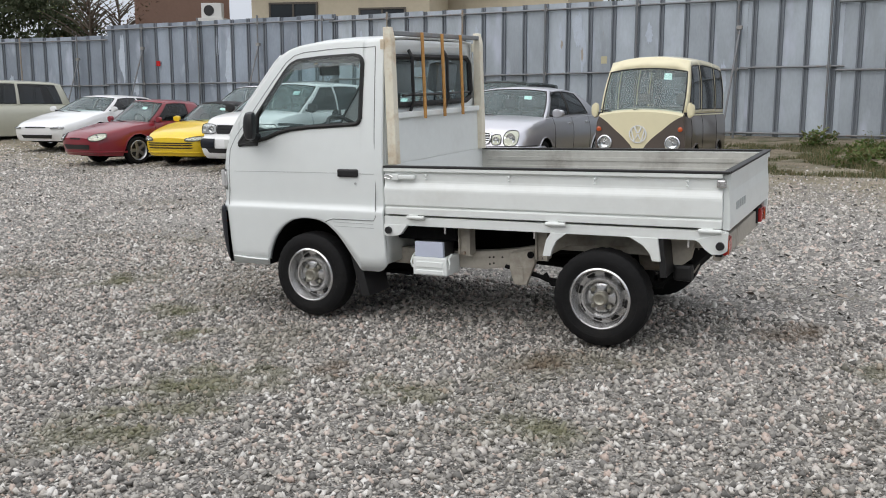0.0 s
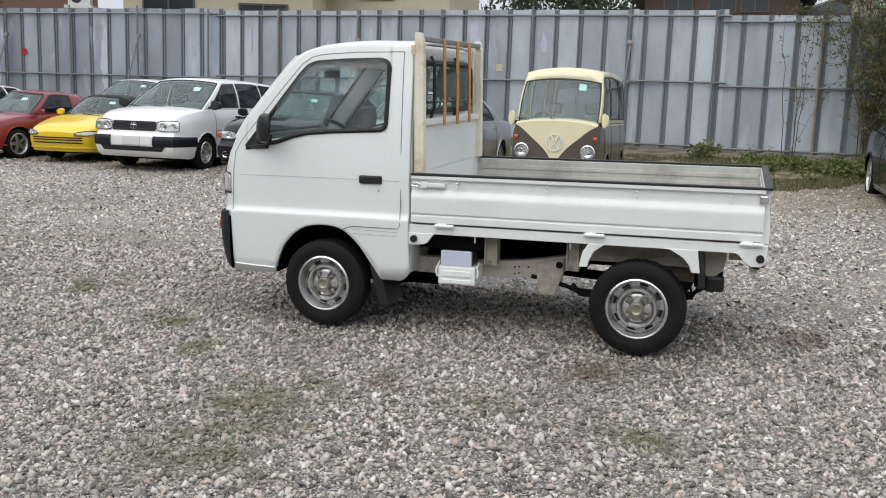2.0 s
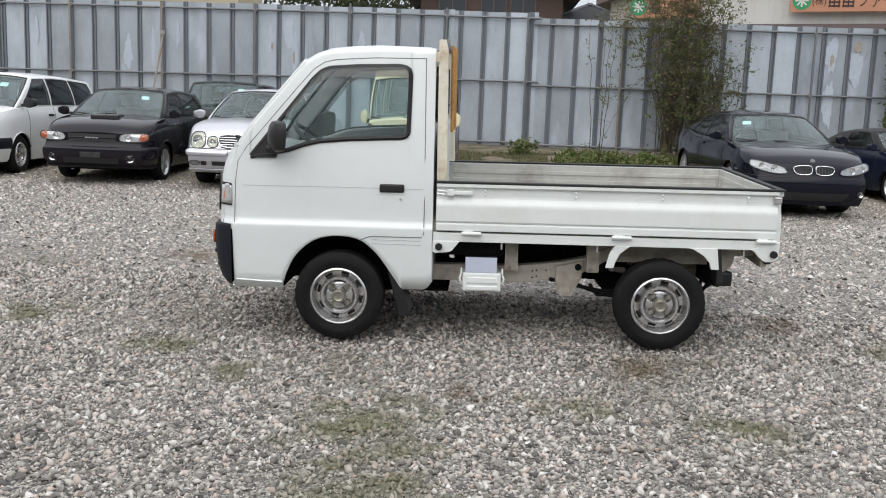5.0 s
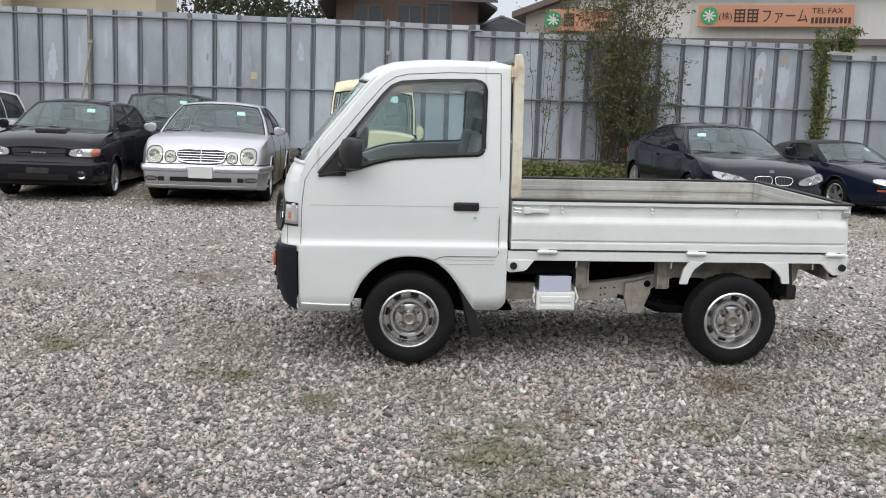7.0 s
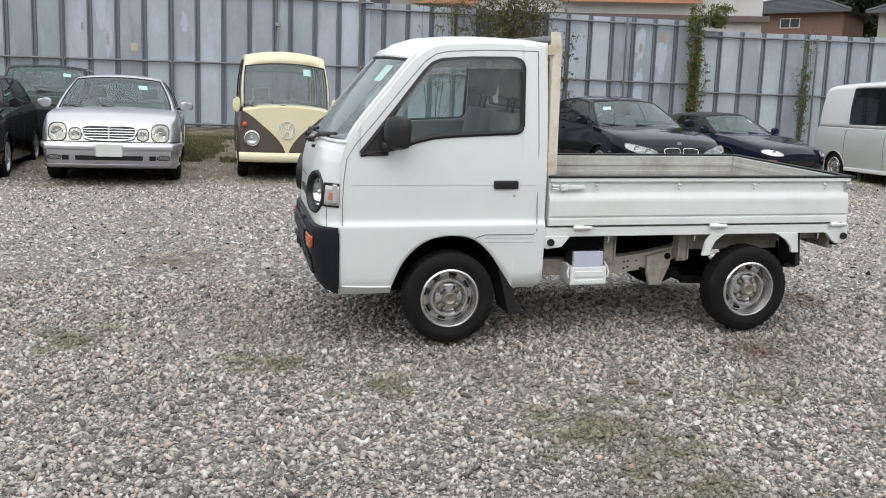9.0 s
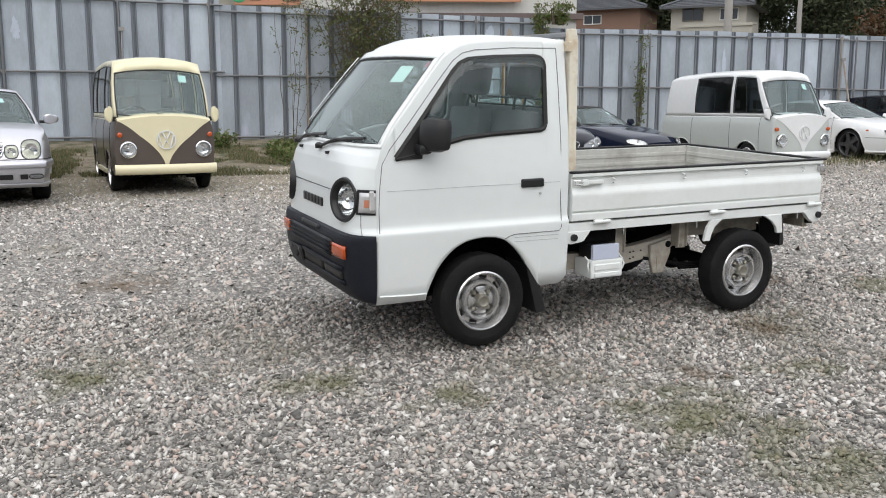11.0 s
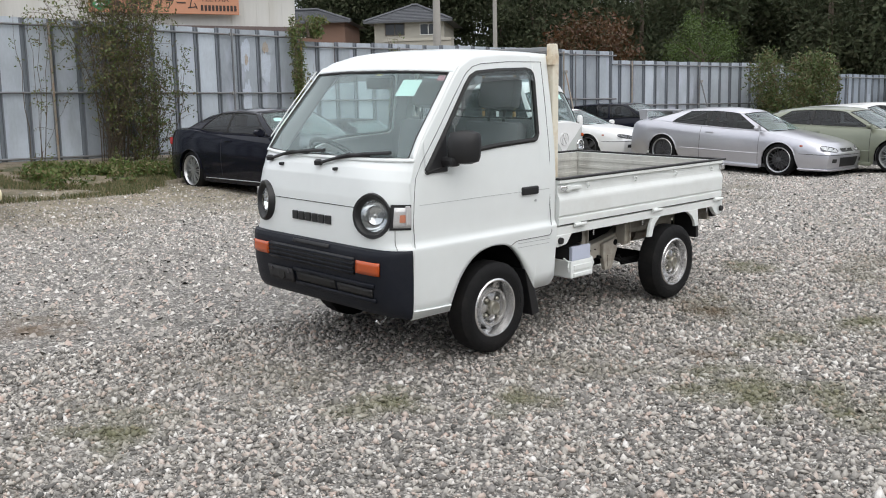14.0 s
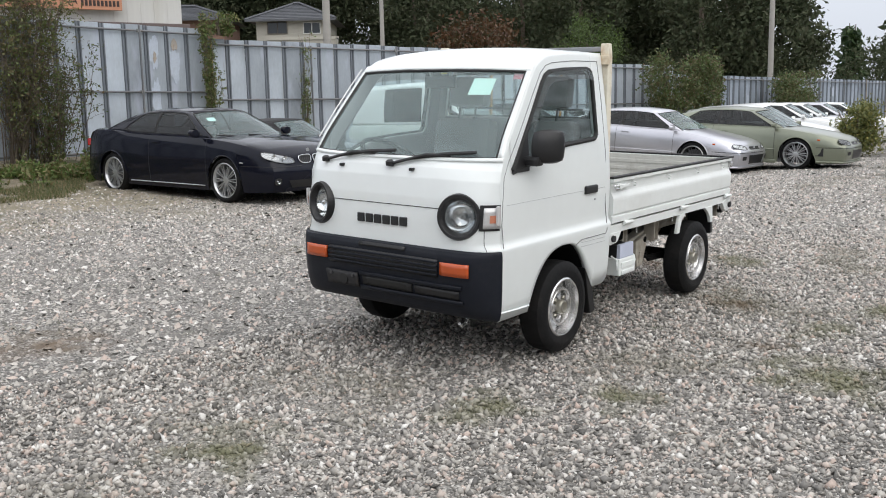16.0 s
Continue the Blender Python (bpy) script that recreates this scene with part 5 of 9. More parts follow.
def bumper_at(i, v, off=0.0):
    i = min(max(i, 0), len(BUMP_RUN) - 1.0001)
    a, b, t = BUMP_RUN[int(i)], BUMP_RUN[int(i) + 1], i - int(i)
    cx, z, hw = (a[k] + (b[k] - a[k]) * t for k in range(3))
    sx = -0.620
    return Vector((sx + (cx - sx - off) * (1 - abs(v) ** 12.0), (hw + 0.004) * v * (1 + off * 0.3), z))


def bump_z(z, y, off=0.0):
    """Point on the bumper face at height z."""
    for i in range(len(BUMP_RUN) - 1):
        za, zb = BUMP_RUN[i][1], BUMP_RUN[i + 1][1]
        if zb <= z <= za:
            u = i + (za - z) / (za - zb)
            return bumper_at(u, y / 0.676, off)
    return bumper_at(0, y / 0.676, off)


def build_front():
    b = grid(bumper_at, lin(0, len(BUMP_RUN) - 1.001, 25), ACROSS)
    bmesh.ops.recalc_face_normals(b, faces=b.faces)
    part("front_bumper", b, BUMPER, TRUCK, "dark grey moulded plastic bumper", smooth=True)
    def patch(nm, y0, y1, z0, z1, material, off, depth=0.0, label=""):
        bm = bmesh.new()
        add_grid(bm, lambda y, z: bump_z(z, y, off), lin(y0, y1, 9), lin(z0, z1, 4))
        bmesh.ops.recalc_face_normals(bm, faces=bm.faces)
        o = part(nm, bm, material, TRUCK, label, smooth=True)
        return thick(o, 0.012 + depth, 0.0)
    patch("grille_recess", -0.375, 0.375, 0.525, 0.615, BLACK, 0.003)
    for k in range(4):
        z = 0.534 + k * 0.022
        patch("grille_slat", -0.375, 0.375, z, z + 0.009, BUMPER, 0.012)
    for s in (-1, 1):
        patch("indicator_lamp", s * 0.395, s * 0.560, 0.540, 0.607, AMBER, 0.006, label="amber indicator lens")
    patch("lower_intake", -0.20, 0.14, 0.42, 0.468, SEAL, 0.003)
    patch("lower_intake", -0.50, -0.22, 0.418, 0.462, BLACK, 0.001)
    patch("lower_step", -0.52, 0.16, 0.472, 0.492, BUMPER, 0.006)
    patch("lower_step", -0.52, 0.16, 0.392, 0.412, BUMPER, 0.006)
    patch("top_vent", -0.16, 0.16, 0.637, 0.657, BLACK, 0.002)
    patch("plate_bracket", 0.17, 0.40, 0.400, 0.478, BRACKET, 0.012)
    p = bump_z(0.435, 0.27, 0.02)
    part("bracket_hole", lathe([(0.028, -0.004), (0.030, 0.012)], 18, "x", p), SEAL, TRUCK)
    for y in (0.20, 0.36):
        p = bump_z(0.462, y, 0.02)
        part("bracket_bolt", lathe([(0.010, -0.004), (0.010, 0.008)], 10, "x", p), DARKALLOY, TRUCK)
    # round headlights in black bezels
    for s in (-1, 1):
        y, z = s * 0.486, 0.838
        i = 2.32
        c = skin(i, y / 0.665)
        slant = radians(-17 * s)
        hi, lo = skin(2.62, y / 0.665), skin(2.02, y / 0.665)
        lean = math.atan2(hi.x - lo.x, hi.z - lo.z)
        m = Matrix.Translation(c + Vector((0.012, 0, 0))) @ Matrix.Rotation(slant, 4, "Z") @ Matrix.Rotation(lean, 4, "Y")
        ringbm = lathe([(0.118, 0.03), (0.119, -0.006), (0.113, -0.022), (0.100, -0.021), (0.086, -0.002), (0.082, 0.008), (0.082, 0.03)], 40, "x", closed=True)
        for w in ringbm.verts:
            w.co = m @ w.co
        part("headlight_bezel", ringbm, BLACK, TRUCK, "black plastic bezel", smooth=True)
        lens = lathe([(0.083, 0.008), (0.075, -0.001), (0.060, -0.012), (0.030, -0.018), (0.004, -0.020)], 32, "x", caps=(False, True))
        for w in lens.verts:
            w.co = m @ w.co
        part("headlight_lens", lens, LAMPGLASS, TRUCK, "clear ribbed round lens", smooth=True)
        bowl = lathe([(0.082, 0.009), (0.076, 0.027), (0.060, 0.05), (0.036, 0.066), (0.004, 0.07)], 28, "x", caps=(False, True))
        bowl.faces.ensure_lookup_table()
        for w in bowl.verts:
            w.co = m @ w.co
        part("reflector", bowl, CHROME, TRUCK, smooth=True)
        bulb = lathe([(0.014, 0.06), (0.016, 0.01), (0.006, -0.002)], 12, "x")
        for w in bulb.verts:
            w.co = m @ w.co
        part("bulb", bulb, STEEL, TRUCK)
        # corner lamps wrap from the bezel round to the door
        cl = bmesh.new()
        add_grid(cl, lambda v, u: skin(u, s * v) * 1.0 + Vector((-0.005, s * 0.004, 0)), lin(0.915, 1.0, 9), [1.86, 2.08, 2.3, 2.52, 2.74])
        bmesh.ops.recalc_face_normals(cl, faces=cl.faces)
        thick(part("corner_lamp", cl, CORNERLENS, TRUCK, "clear corner lamp with amber middle", smooth=True), 0.012, 0.0)
        cb = bmesh.new()
        add_grid(cb, lambda v, u: skin(u, s * v) + Vector((-0.004, s * 0.003, 0)), lin(0.89, 1.0, 9), [1.74, 2.3, 2.86])
        bmesh.ops.recalc_face_normals(cb, faces=cb.faces)
        part("corner_lamp_frame", cb, BLACK, TRUCK, smooth=True)
        am = bmesh.new()
        add_grid(am, lambda v, u: skin(u, s * v) + Vector((-0.0125, s * 0.0105, 0)), lin(0.95, 0.985, 4), [2.12, 2.3, 2.44])
        part("amber_insert", am, DULLAMBER, TRUCK)
        part("corner_lamp_side", box(-0.650, -0.624, min(s * 0.662, s * 0.676), max(s * 0.662, s * 0.676), 0.800, 0.900, 0.006), CORNERLENS, TRUCK)
    # raised badge of plain dark blocks
    for k in range(6):
        y = 0.165 - k * 0.060
        p = skin(1.86, y / 0.665)
        part("badge_block", box(p.x - 0.010, p.x + 0.004, y - 0.024, y + 0.024, p.z - 0.024, p.z + 0.024, 0.005), BADGE, TRUCK)
    seam = [skin(2.60, v) + Vector((-0.0005, 0, 0)) for v in lin(-0.62, 0.62, 15)]
    part("panel_gap", tube(seam, 0.0022, 5), SEAL, TRUCK)
    for s in (-1, 1):
        part("panel_gap", tube([skin(u, s * 0.925) for u in lin(0.45, 1.8, 8)], 0.0022, 5), GAP, TRUCK)
    # wipers lie along the foot of the screen
    for yb in (0.47, -0.02):
        w = bmesh.new()
        p0 = skin(5.0, yb / 0.65) + Vector((-0.012, 0, 0.006))
        tip = skin(6.33, (yb - 0.50) / 0.65) + Vector((-0.018, 0, 0.012))
        mid = p0.lerp(tip, 0.45) + Vector((-0.016, 0, 0.022))
        add_tube(w, [p0, mid, tip.lerp(p0, 0.28)], 0.009, 6)
        add_tube(w, [tip.lerp(p0, 0.72) + Vector((-0.006, 0, 0.014)), tip.lerp(p0, 0.35) + Vector((-0.006, 0, 0.014)), tip], 0.010, 6)
        add_lathe(w, [(0.022, -0.01), (0.024, 0.012), (0.012, 0.022)], 12, "z", p0)
        part("wiper", w, BLACK, TRUCK, smooth=True)
    for yb in (0.33, -0.17):
        p = skin(4.6, yb / 0.65)
        part("washer_jet", box(p.x - 0.018, p.x + 0.012, yb - 0.012, yb + 0.012, p.z - 0.002, p.z + 0.014, 0.004), BLACK, TRUCK)
    part("tow_hook", tube([(-0.60, -0.47, 0.31), (-0.64, -0.47, 0.27), (-0.67, -0.47, 0.262), (-0.69, -0.47, 0.28)], 0.008, 6), STEEL, TRUCK)
    # aerial along the far pillar
    part("aerial", tube([skin(u, 1.0) + Vector((-0.018, 0.012, 0.012)) for u in (6.6, 7.6, 8.6, 9.5)], 0.004, 5), ALLOY, TRUCK)


BADGE = mat("dark_grey_badge", (0.03, 0.032, 0.034), 0.35, 0.3)
LAMPGLASS = glass_mat("lamp_glass", (0.88, 0.9, 0.9), 0.03)


def build_bed():
    # a drop side in section: (distance out, height)
    sec = [(0.674, 0.664), (0.678, 0.667), (0.679, 0.700), (0.677, 0.706), (0.669, 0.709), (0.669, 0.713), (0.677, 0.716), (0.680, 0.722), (0.682, 0.800), (0.681, 0.812), (0.678, 0.822),
           (0.673, 0.832), (0.668, 0.841), (0.664, 0.850), (0.662, 0.862), (0.661, 0.906), (0.664, 0.910), (0.678, 0.912), (0.681, 0.915), (0.681, 0.930), (0.679, 0.934), (0.646, 0.934), (0.646, 0.664)]
    for s in (-1, 1):
        poly = [(s * a, b) for a, b in sec]
        part("drop_side", prism(poly, 0.556, 2.452, "x"), BEDWHITE, TRUCK, "white pressed steel drop side")
        cap = box(0.552, 2.487, min(s * 0.643, s * 0.683), max(s * 0.643, s * 0.683), 0.932, 0.945, 0.004)
        part("top_rubber", cap, SEAL, TRUCK, "black rubber edging")
        inner = bmesh.new()
        for z in (0.74, 0.80, 0.86):
            add_box(inner, 0.60, 2.44, min(s * 0.640, s * 0.647), max(s * 0.640, s * 0.647), z, z + 0.028, 0.004)
        part("inner_rib", inner, BEDIN, TRUCK)
        part("inner_sheet", box(0.56, 2.45, min(s * 0.6445, s * 0.6485), max(s * 0.6445, s * 0.6485), 0.69, 0.926), BEDIN, TRUCK, "scuffed grey inside sheet")
        rail = box(0.540, 2.470, min(s * 0.628, s * 0.668), max(s * 0.628, s * 0.668), 0.600, 0.652, 0.004)
        part("bed_rail", rail, BEDWHITE, TRUCK)
        for x in (0.83, 1.335, 1.815, 2.285):
            part("rope_hook", tube([(x, s * 0.662, 0.900), (x, s * 0.690, 0.893), (x, s * 0.690, 0.876), (x, s * 0.676, 0.872)], 0.006, 6), BEDWHITE, TRUCK)
        for x in (0.757, 1.60, 2.40):
            hinge = bmesh.new()
            add_lathe(hinge, [(0.011, -0.055), (0.011, 0.055)], 10, "x", (x, s * 0.684, 0.652))
            add_box(hinge, x - 0.045, x + 0.01, min(s * 0.670, s * 0.682), max(s * 0.670, s * 0.682), 0.638, 0.668, 0.003)
            part("hinge", hinge, BEDWHITE, TRUCK, smooth=True)
        for x in (0.93, 1.47, 2.29):
            part("rail_pin", tube([(x, s * 0.655, 0.602), (x, s * 0.655, 0.562)], 0.006, 6), STEEL, TRUCK)
        # corner latch
        lat = bmesh.new()
        add_box(lat, 0.635, 0.758, min(s * 0.664, s * 0.690), max(s * 0.664, s * 0.690), 0.870, 0.893, 0.006)
        add_box(lat, 0.615, 0.655, min(s * 0.664, s * 0.692), max(s * 0.664, s * 0.692), 0.863, 0.900, 0.006)
        part("side_latch", lat, BEDWHITE, TRUCK)
        part("latch_loop", tube([(0.565, s * 0.676, 0.893), (0.565, s * 0.688, 0.886), (0.565, s * 0.688, 0.876), (0.60, s * 0.690, 0.872), (0.622, s * 0.688, 0.882), (0.60, s * 0.690, 0.892), (0.565, s * 0.676, 0.893)], 0.005, 6), STEEL, TRUCK)
        part("rear_latch", box(2.425, 2.470, min(s * 0.655, s * 0.685), max(s * 0.655, s * 0.685), 0.865, 0.905, 0.008), STEEL, TRUCK)
        # rope plates under the rail
        fp = prism([(0.537, 0.604), (0.692, 0.604), (0.648, 0.548), (0.630, 0.540), (0.555, 0.532), (0.537, 0.540)], min(s * 0.640, s * 0.672), max(s * 0.640, s * 0.672), bevel=0.004)
        part("corner_plate", fp, BEDWHITE, TRUCK)
        rp = prism([(2.320, 0.604), (2.482, 0.650), (2.478, 0.552), (2.452, 0.536), (2.405, 0.534), (2.370, 0.560), (2.345, 0.590)], min(s * 0.640, s * 0.672), max(s * 0.640, s * 0.672), bevel=0.004)
        part("corner_plate", rp, BEDWHITE, TRUCK)
        for x, z in ((0.573, 0.571), (2.448, 0.580)):
            part("rope_knob", lathe([(0.020, 0.0), (0.021, 0.014 * 1), (0.012, 0.020)], 16, "y", (x, s * 0.670 - (0.020 if s < 0 else 0), z)), BLACK, TRUCK, smooth=True)
        # fender legs and stay behind them
        for pts in ([(1.520, 0.474), (1.566, 0.474), (1.575, 0.510), (1.600, 0.560), (1.655, 0.602), (1.570, 0.604), (1.540, 0.560)],
                    [(1.965, 0.604), (2.140, 0.604), (2.156, 0.482), (2.112, 0.482), (2.100, 0.520), (2.065, 0.560), (2.000, 0.598)]):
            leg = part("fender_leg", prism(pts, min(s * 0.650, s * 0.672), max(s * 0.650, s * 0.672), bevel=0.004), BEDWHITE, TRUCK)
        part("inner_fender", box(1.50, 2.14, min(s * 0.44, s * 0.46), max(s * 0.44, s * 0.46), 0.47, 0.640, 0.004), UNDER, TRUCK)
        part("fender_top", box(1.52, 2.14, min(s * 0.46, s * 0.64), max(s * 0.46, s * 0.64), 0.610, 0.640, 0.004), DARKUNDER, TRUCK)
        flap = prism([(2.140, 0.60), (2.165, 0.60), (2.185, 0.40), (2.150, 0.395)], min(s * 0.48, s * 0.66), max(s * 0.48, s * 0.66), bevel=0.004)
        part("rear_mudflap", flap, BLACK, TRUCK)
        ff = prism([(0.275, 0.440), (0.335, 0.44), (0.412, 0.160), (0.350, 0.150)], min(s * 0.42, s * 0.656), max(s * 0.42, s * 0.656), bevel=0.006)
        part("front_mudflap", ff, BLACK, TRUCK)
    # tailgate
    tg = prism([(2.487 - a, z) for a, z in ((0.0, 0.70), (0.004, 0.79), (0.010, 0.838), (0.010, 0.90), (0.0, 0.905), (0.0, 0.932), (0.034, 0.932), (0.034, 0.655), (0.002, 0.655))], -0.645, 0.645)
    part("tailgate", tg, BEDWHITE, TRUCK, "white tailgate with faint worn lettering")
    part("tailgate_rubber", box(2.451, 2.489, -0.643, 0.643, 0.9325, 0.945, 0.004), SEAL, TRUCK)
    part("tailgate_inner", box(2.446, 2.452, -0.640, 0.640, 0.69, 0.926), BEDIN, TRUCK)
    for z in (0.74, 0.80, 0.86):
        part("tailgate_rib", box(2.441, 2.447, -0.625, 0.625, z, z + 0.028, 0.003), BEDIN, TRUCK)
    for k in range(5):
        part("worn_letter_bar", box(2.4855, 2.4885, -0.47 + k * 0.055, -0.43 + k * 0.055, 0.735, 0.775), LINE, TRUCK)
    # deck with raised ribs
    part("bed_deck", box(0.556, 2.45, -0.646, 0.646, 0.655, 0.690), DECK, TRUCK, "dark scuffed steel bed floor")
    for k in range(11):
        y = -0.56 + k * 0.112
        part("deck_rib", box(0.60, 2.42, y - 0.022, y + 0.022, 0.690, 0.700, 0.003), DECK, TRUCK)
    part("front_wall", box(0.556, 0.572, -0.645, 0.645, 0.66, 0.945, 0.004), BEDWHITE, TRUCK)
    part("bed_stain", lathe([(0.10, 0.7005), (0.09, 0.712), (0.03, 0.716)], 14, "z", (1.12, 0.1, 0.0)), DARKUNDER, TRUCK, "dark lump on the bed floor")
    # head guard
    for s in (-1, 1):
        post = prism([(0.552, 0.945), (0.610, 0.945), (0.604, 1.66), (0.590, 1.722), (0.552, 1.722)], min(s * 0.570, s * 0.622), max(s * 0.570, s * 0.622), bevel=0.006)
        part("guard_post", post, RUSTY, TRUCK, "cream upright streaked with rust")
        part("guard_cleat", box(0.536, 0.562, min(s * 0.575, s * 0.63), max(s * 0.575, s * 0.63), 1.60, 1.655, 0.004), RUSTY, TRUCK)
    part("guard_top_bar", box(0.556, 0.600, -0.570, 0.570, 1.676, 1.704, 0.006), GUARDTOP, TRUCK, "grey top bar")
    part("guard_mid_bar", box(0.556, 0.592, -0.570, 0.570, 1.205, 1.240, 0.005), BEDWHITE, TRUCK)
    part("guard_panel", box(0.562, 0.574, -0.570, 0.570, 0.945, 1.205, 0.003), BEDWHITE, TRUCK, "white lower guard sheet")
    for y in (-0.27, -0.01, 0.25):
        part("guard_rod", tube([(0.615, y, 1.70), (0.618, y + 0.006, 1.195)], 0.010, 6), STICK, TRUCK, "rusty orange rod")
    for y in (-0.33, 0.13):
        part("window_guard", tube([(0.552, y, 1.60), (0.575, y, 1.56), (0.575, y, 1.30), (0.552, y, 1.24)], 0.010, 6), BLACK, TRUCK)
    part("window_guard", tube([(0.57, -0.45, 1.335), (0.57, 0.45, 1.335)], 0.008, 6), BLACK, TRUCK)


GUARDTOP = mat("grey_guard_paint", (0.24, 0.25, 0.26), 0.5, 0.2, 0, 0.15, 10, (0.3, 0.17, 0.08), 0.4)


def build_chassis():
    for s in (-1, 1):
        rail = prism([(0.46, 0.333), (1.09, 0.333), (1.255, 0.356), (1.41, 0.397), (1.60, 0.50), (2.40, 0.53), (2.40, 0.60), (1.62, 0.585), (1.43, 0.493), (1.28, 0.462), (1.15, 0.444), (0.98, 0.43), (0.46, 0.43)], min(s * 0.40, s * 0.47), max(s * 0.40, s * 0.47), bevel=0.006)
        part("chassis_rail", rail, UNDER, TRUCK, "dusty beige chassis rail")
        hang = prism([(1.255, 0.440), (1.255, 0.350), (1.280, 0.262), (1.355, 0.262), (1.408, 0.385), (1.408, 0.475)], min(s * 0.47, s * 0.50), max(s * 0.47, s * 0.50), bevel=0.006)
        part("spring_hanger", hang, UNDER, TRUCK)
        part("hanger_plate", box(1.300, 1.338, min(s * 0.498, s * 0.506), max(s * 0.498, s * 0.506), 0.285, 0.365, 0.003), UNDER, TRUCK)
        part("hanger_hole", lathe([(0.020, -0.016), (0.020, 0.02)], 14, "y", (1.385, s * 0.489, 0.440)), DARKUNDER, TRUCK)
        for k, (x, z) in enumerate(((1.12, 0.405), (1.12, 0.365), (1.145, 0.408), (1.145, 0.372), (1.20, 0.410))):
            part("rail_bolt", lathe([(0.005, 0.0), (0.005, 0.006)], 8, "y", (x, s * 0.470 - (0.006 if s < 0 else 0), z)), DARKUNDER, TRUCK)
        spring = bmesh.new()
        for k in range(3):
            pts = [(1.22 + 0.12 * k, 0.36), (1.5, 0.30), (1.84, 0.285), (2.12, 0.33), (2.22 - 0.06 * k, 0.40)]
            add_tube(spring, [(x, s * 0.475, z - 0.012 * k) for x, z in pts], 0.012, 6)
        part("leaf_spring", spring, DARKUNDER, TRUCK)
        for x0, x1 in ((0.955, 1.030), (1.430, 1.500)):  # folded bed stays with their pins
            stay = bmesh.new()
            add_box(stay, x0, x1, min(s * 0.515, s * 0.525), max(s * 0.515, s * 0.525), 0.415, 0.60, 0.002)
            for x in (x0, x1 - 0.008):
                add_box(stay, x, x + 0.008, min(s * 0.47, s * 0.545), max(s * 0.47, s * 0.545), 0.425, 0.60, 0.002)
            part("bed_stay", stay, UNDER, TRUCK)
            part("stay_bolt", lathe([(0.012, 0.0), (0.012, 0.012)], 8, "y", ((x0 + x1) / 2 - 0.01, s * 0.524 - (0.012 if s < 0 else 0), 0.432)), RUSTPIPE, TRUCK)
        tail = prism([(2.13, 0.60), (2.30, 0.60), (2.27, 0.47), (2.22, 0.43), (2.17, 0.44)], min(s * 0.46, s * 0.50), max(s * 0.46, s * 0.50), bevel=0.003)
        part("tail_stay", tail, UNDER, TRUCK)
        part("bump_stop", box(2.18, 2.28, min(s * 0.45, s * 0.51), max(s * 0.45, s * 0.51), 0.35, 0.44, 0.02), BLACK, TRUCK)
    # near-black parts: the dark beneath the bed is painted into their colour
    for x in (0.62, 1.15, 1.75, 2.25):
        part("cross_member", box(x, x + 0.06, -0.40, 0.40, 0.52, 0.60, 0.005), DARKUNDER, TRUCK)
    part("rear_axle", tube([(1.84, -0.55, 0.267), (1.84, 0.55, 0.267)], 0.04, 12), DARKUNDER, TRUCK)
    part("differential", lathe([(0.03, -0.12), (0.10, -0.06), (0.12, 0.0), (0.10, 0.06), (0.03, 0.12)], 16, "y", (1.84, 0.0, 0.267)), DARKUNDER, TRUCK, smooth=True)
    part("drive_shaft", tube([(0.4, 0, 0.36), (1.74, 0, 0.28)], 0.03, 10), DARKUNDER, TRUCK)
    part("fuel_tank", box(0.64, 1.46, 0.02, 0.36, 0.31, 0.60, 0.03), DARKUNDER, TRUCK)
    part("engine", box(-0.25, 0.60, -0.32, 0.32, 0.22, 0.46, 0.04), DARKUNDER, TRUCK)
    # two flat pans added to block light and darken the ground below the cab
    part("shade_pan", box(-0.28, 0.62, -0.345, 0.345, 0.235, 0.255, 0.006), DARKUNDER, TRUCK)
    part("front_shade_pan", box(-0.62, -0.36, -0.60, 0.60, 0.322, 0.336, 0.004), DARKUNDER, TRUCK)
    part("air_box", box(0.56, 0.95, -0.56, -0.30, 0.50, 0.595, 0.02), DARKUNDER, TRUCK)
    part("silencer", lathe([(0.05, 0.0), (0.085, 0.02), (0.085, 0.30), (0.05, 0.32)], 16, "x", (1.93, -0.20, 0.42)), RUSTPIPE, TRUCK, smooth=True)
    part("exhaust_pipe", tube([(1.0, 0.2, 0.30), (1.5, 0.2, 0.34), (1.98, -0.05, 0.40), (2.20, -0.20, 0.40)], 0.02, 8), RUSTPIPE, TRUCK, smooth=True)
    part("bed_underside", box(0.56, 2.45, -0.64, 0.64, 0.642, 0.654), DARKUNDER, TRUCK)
    # black sheet added on the far side to shut out light under the bed
    part("shade_sheet", box(0.60, 1.50, 0.36, 0.38, 0.33, 0.64), DARKUNDER, TRUCK)
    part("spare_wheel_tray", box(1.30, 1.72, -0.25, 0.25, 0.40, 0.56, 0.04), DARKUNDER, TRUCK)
    # white battery box with a pale blank panel on it
    bb = bmesh.new()
    add_box(bb, 0.712, 0.932, -0.655, -0.48, 0.312, 0.420, 0.010)
    add_box(bb, 0.735, 0.910, -0.662, -0.65, 0.320, 0.345, 0.005)
    add_box(bb, 0.735, 0.910, -0.662, -0.65, 0.360, 0.395, 0.005)
    part("battery_box", bb, BEDWHITE, TRUCK, "white battery box")
    part("blank_panel", box(0.727, 0.908, -0.650, -0.625, 0.420, 0.508, 0.004), PLATE, TRUCK, "plain pale lilac panel")
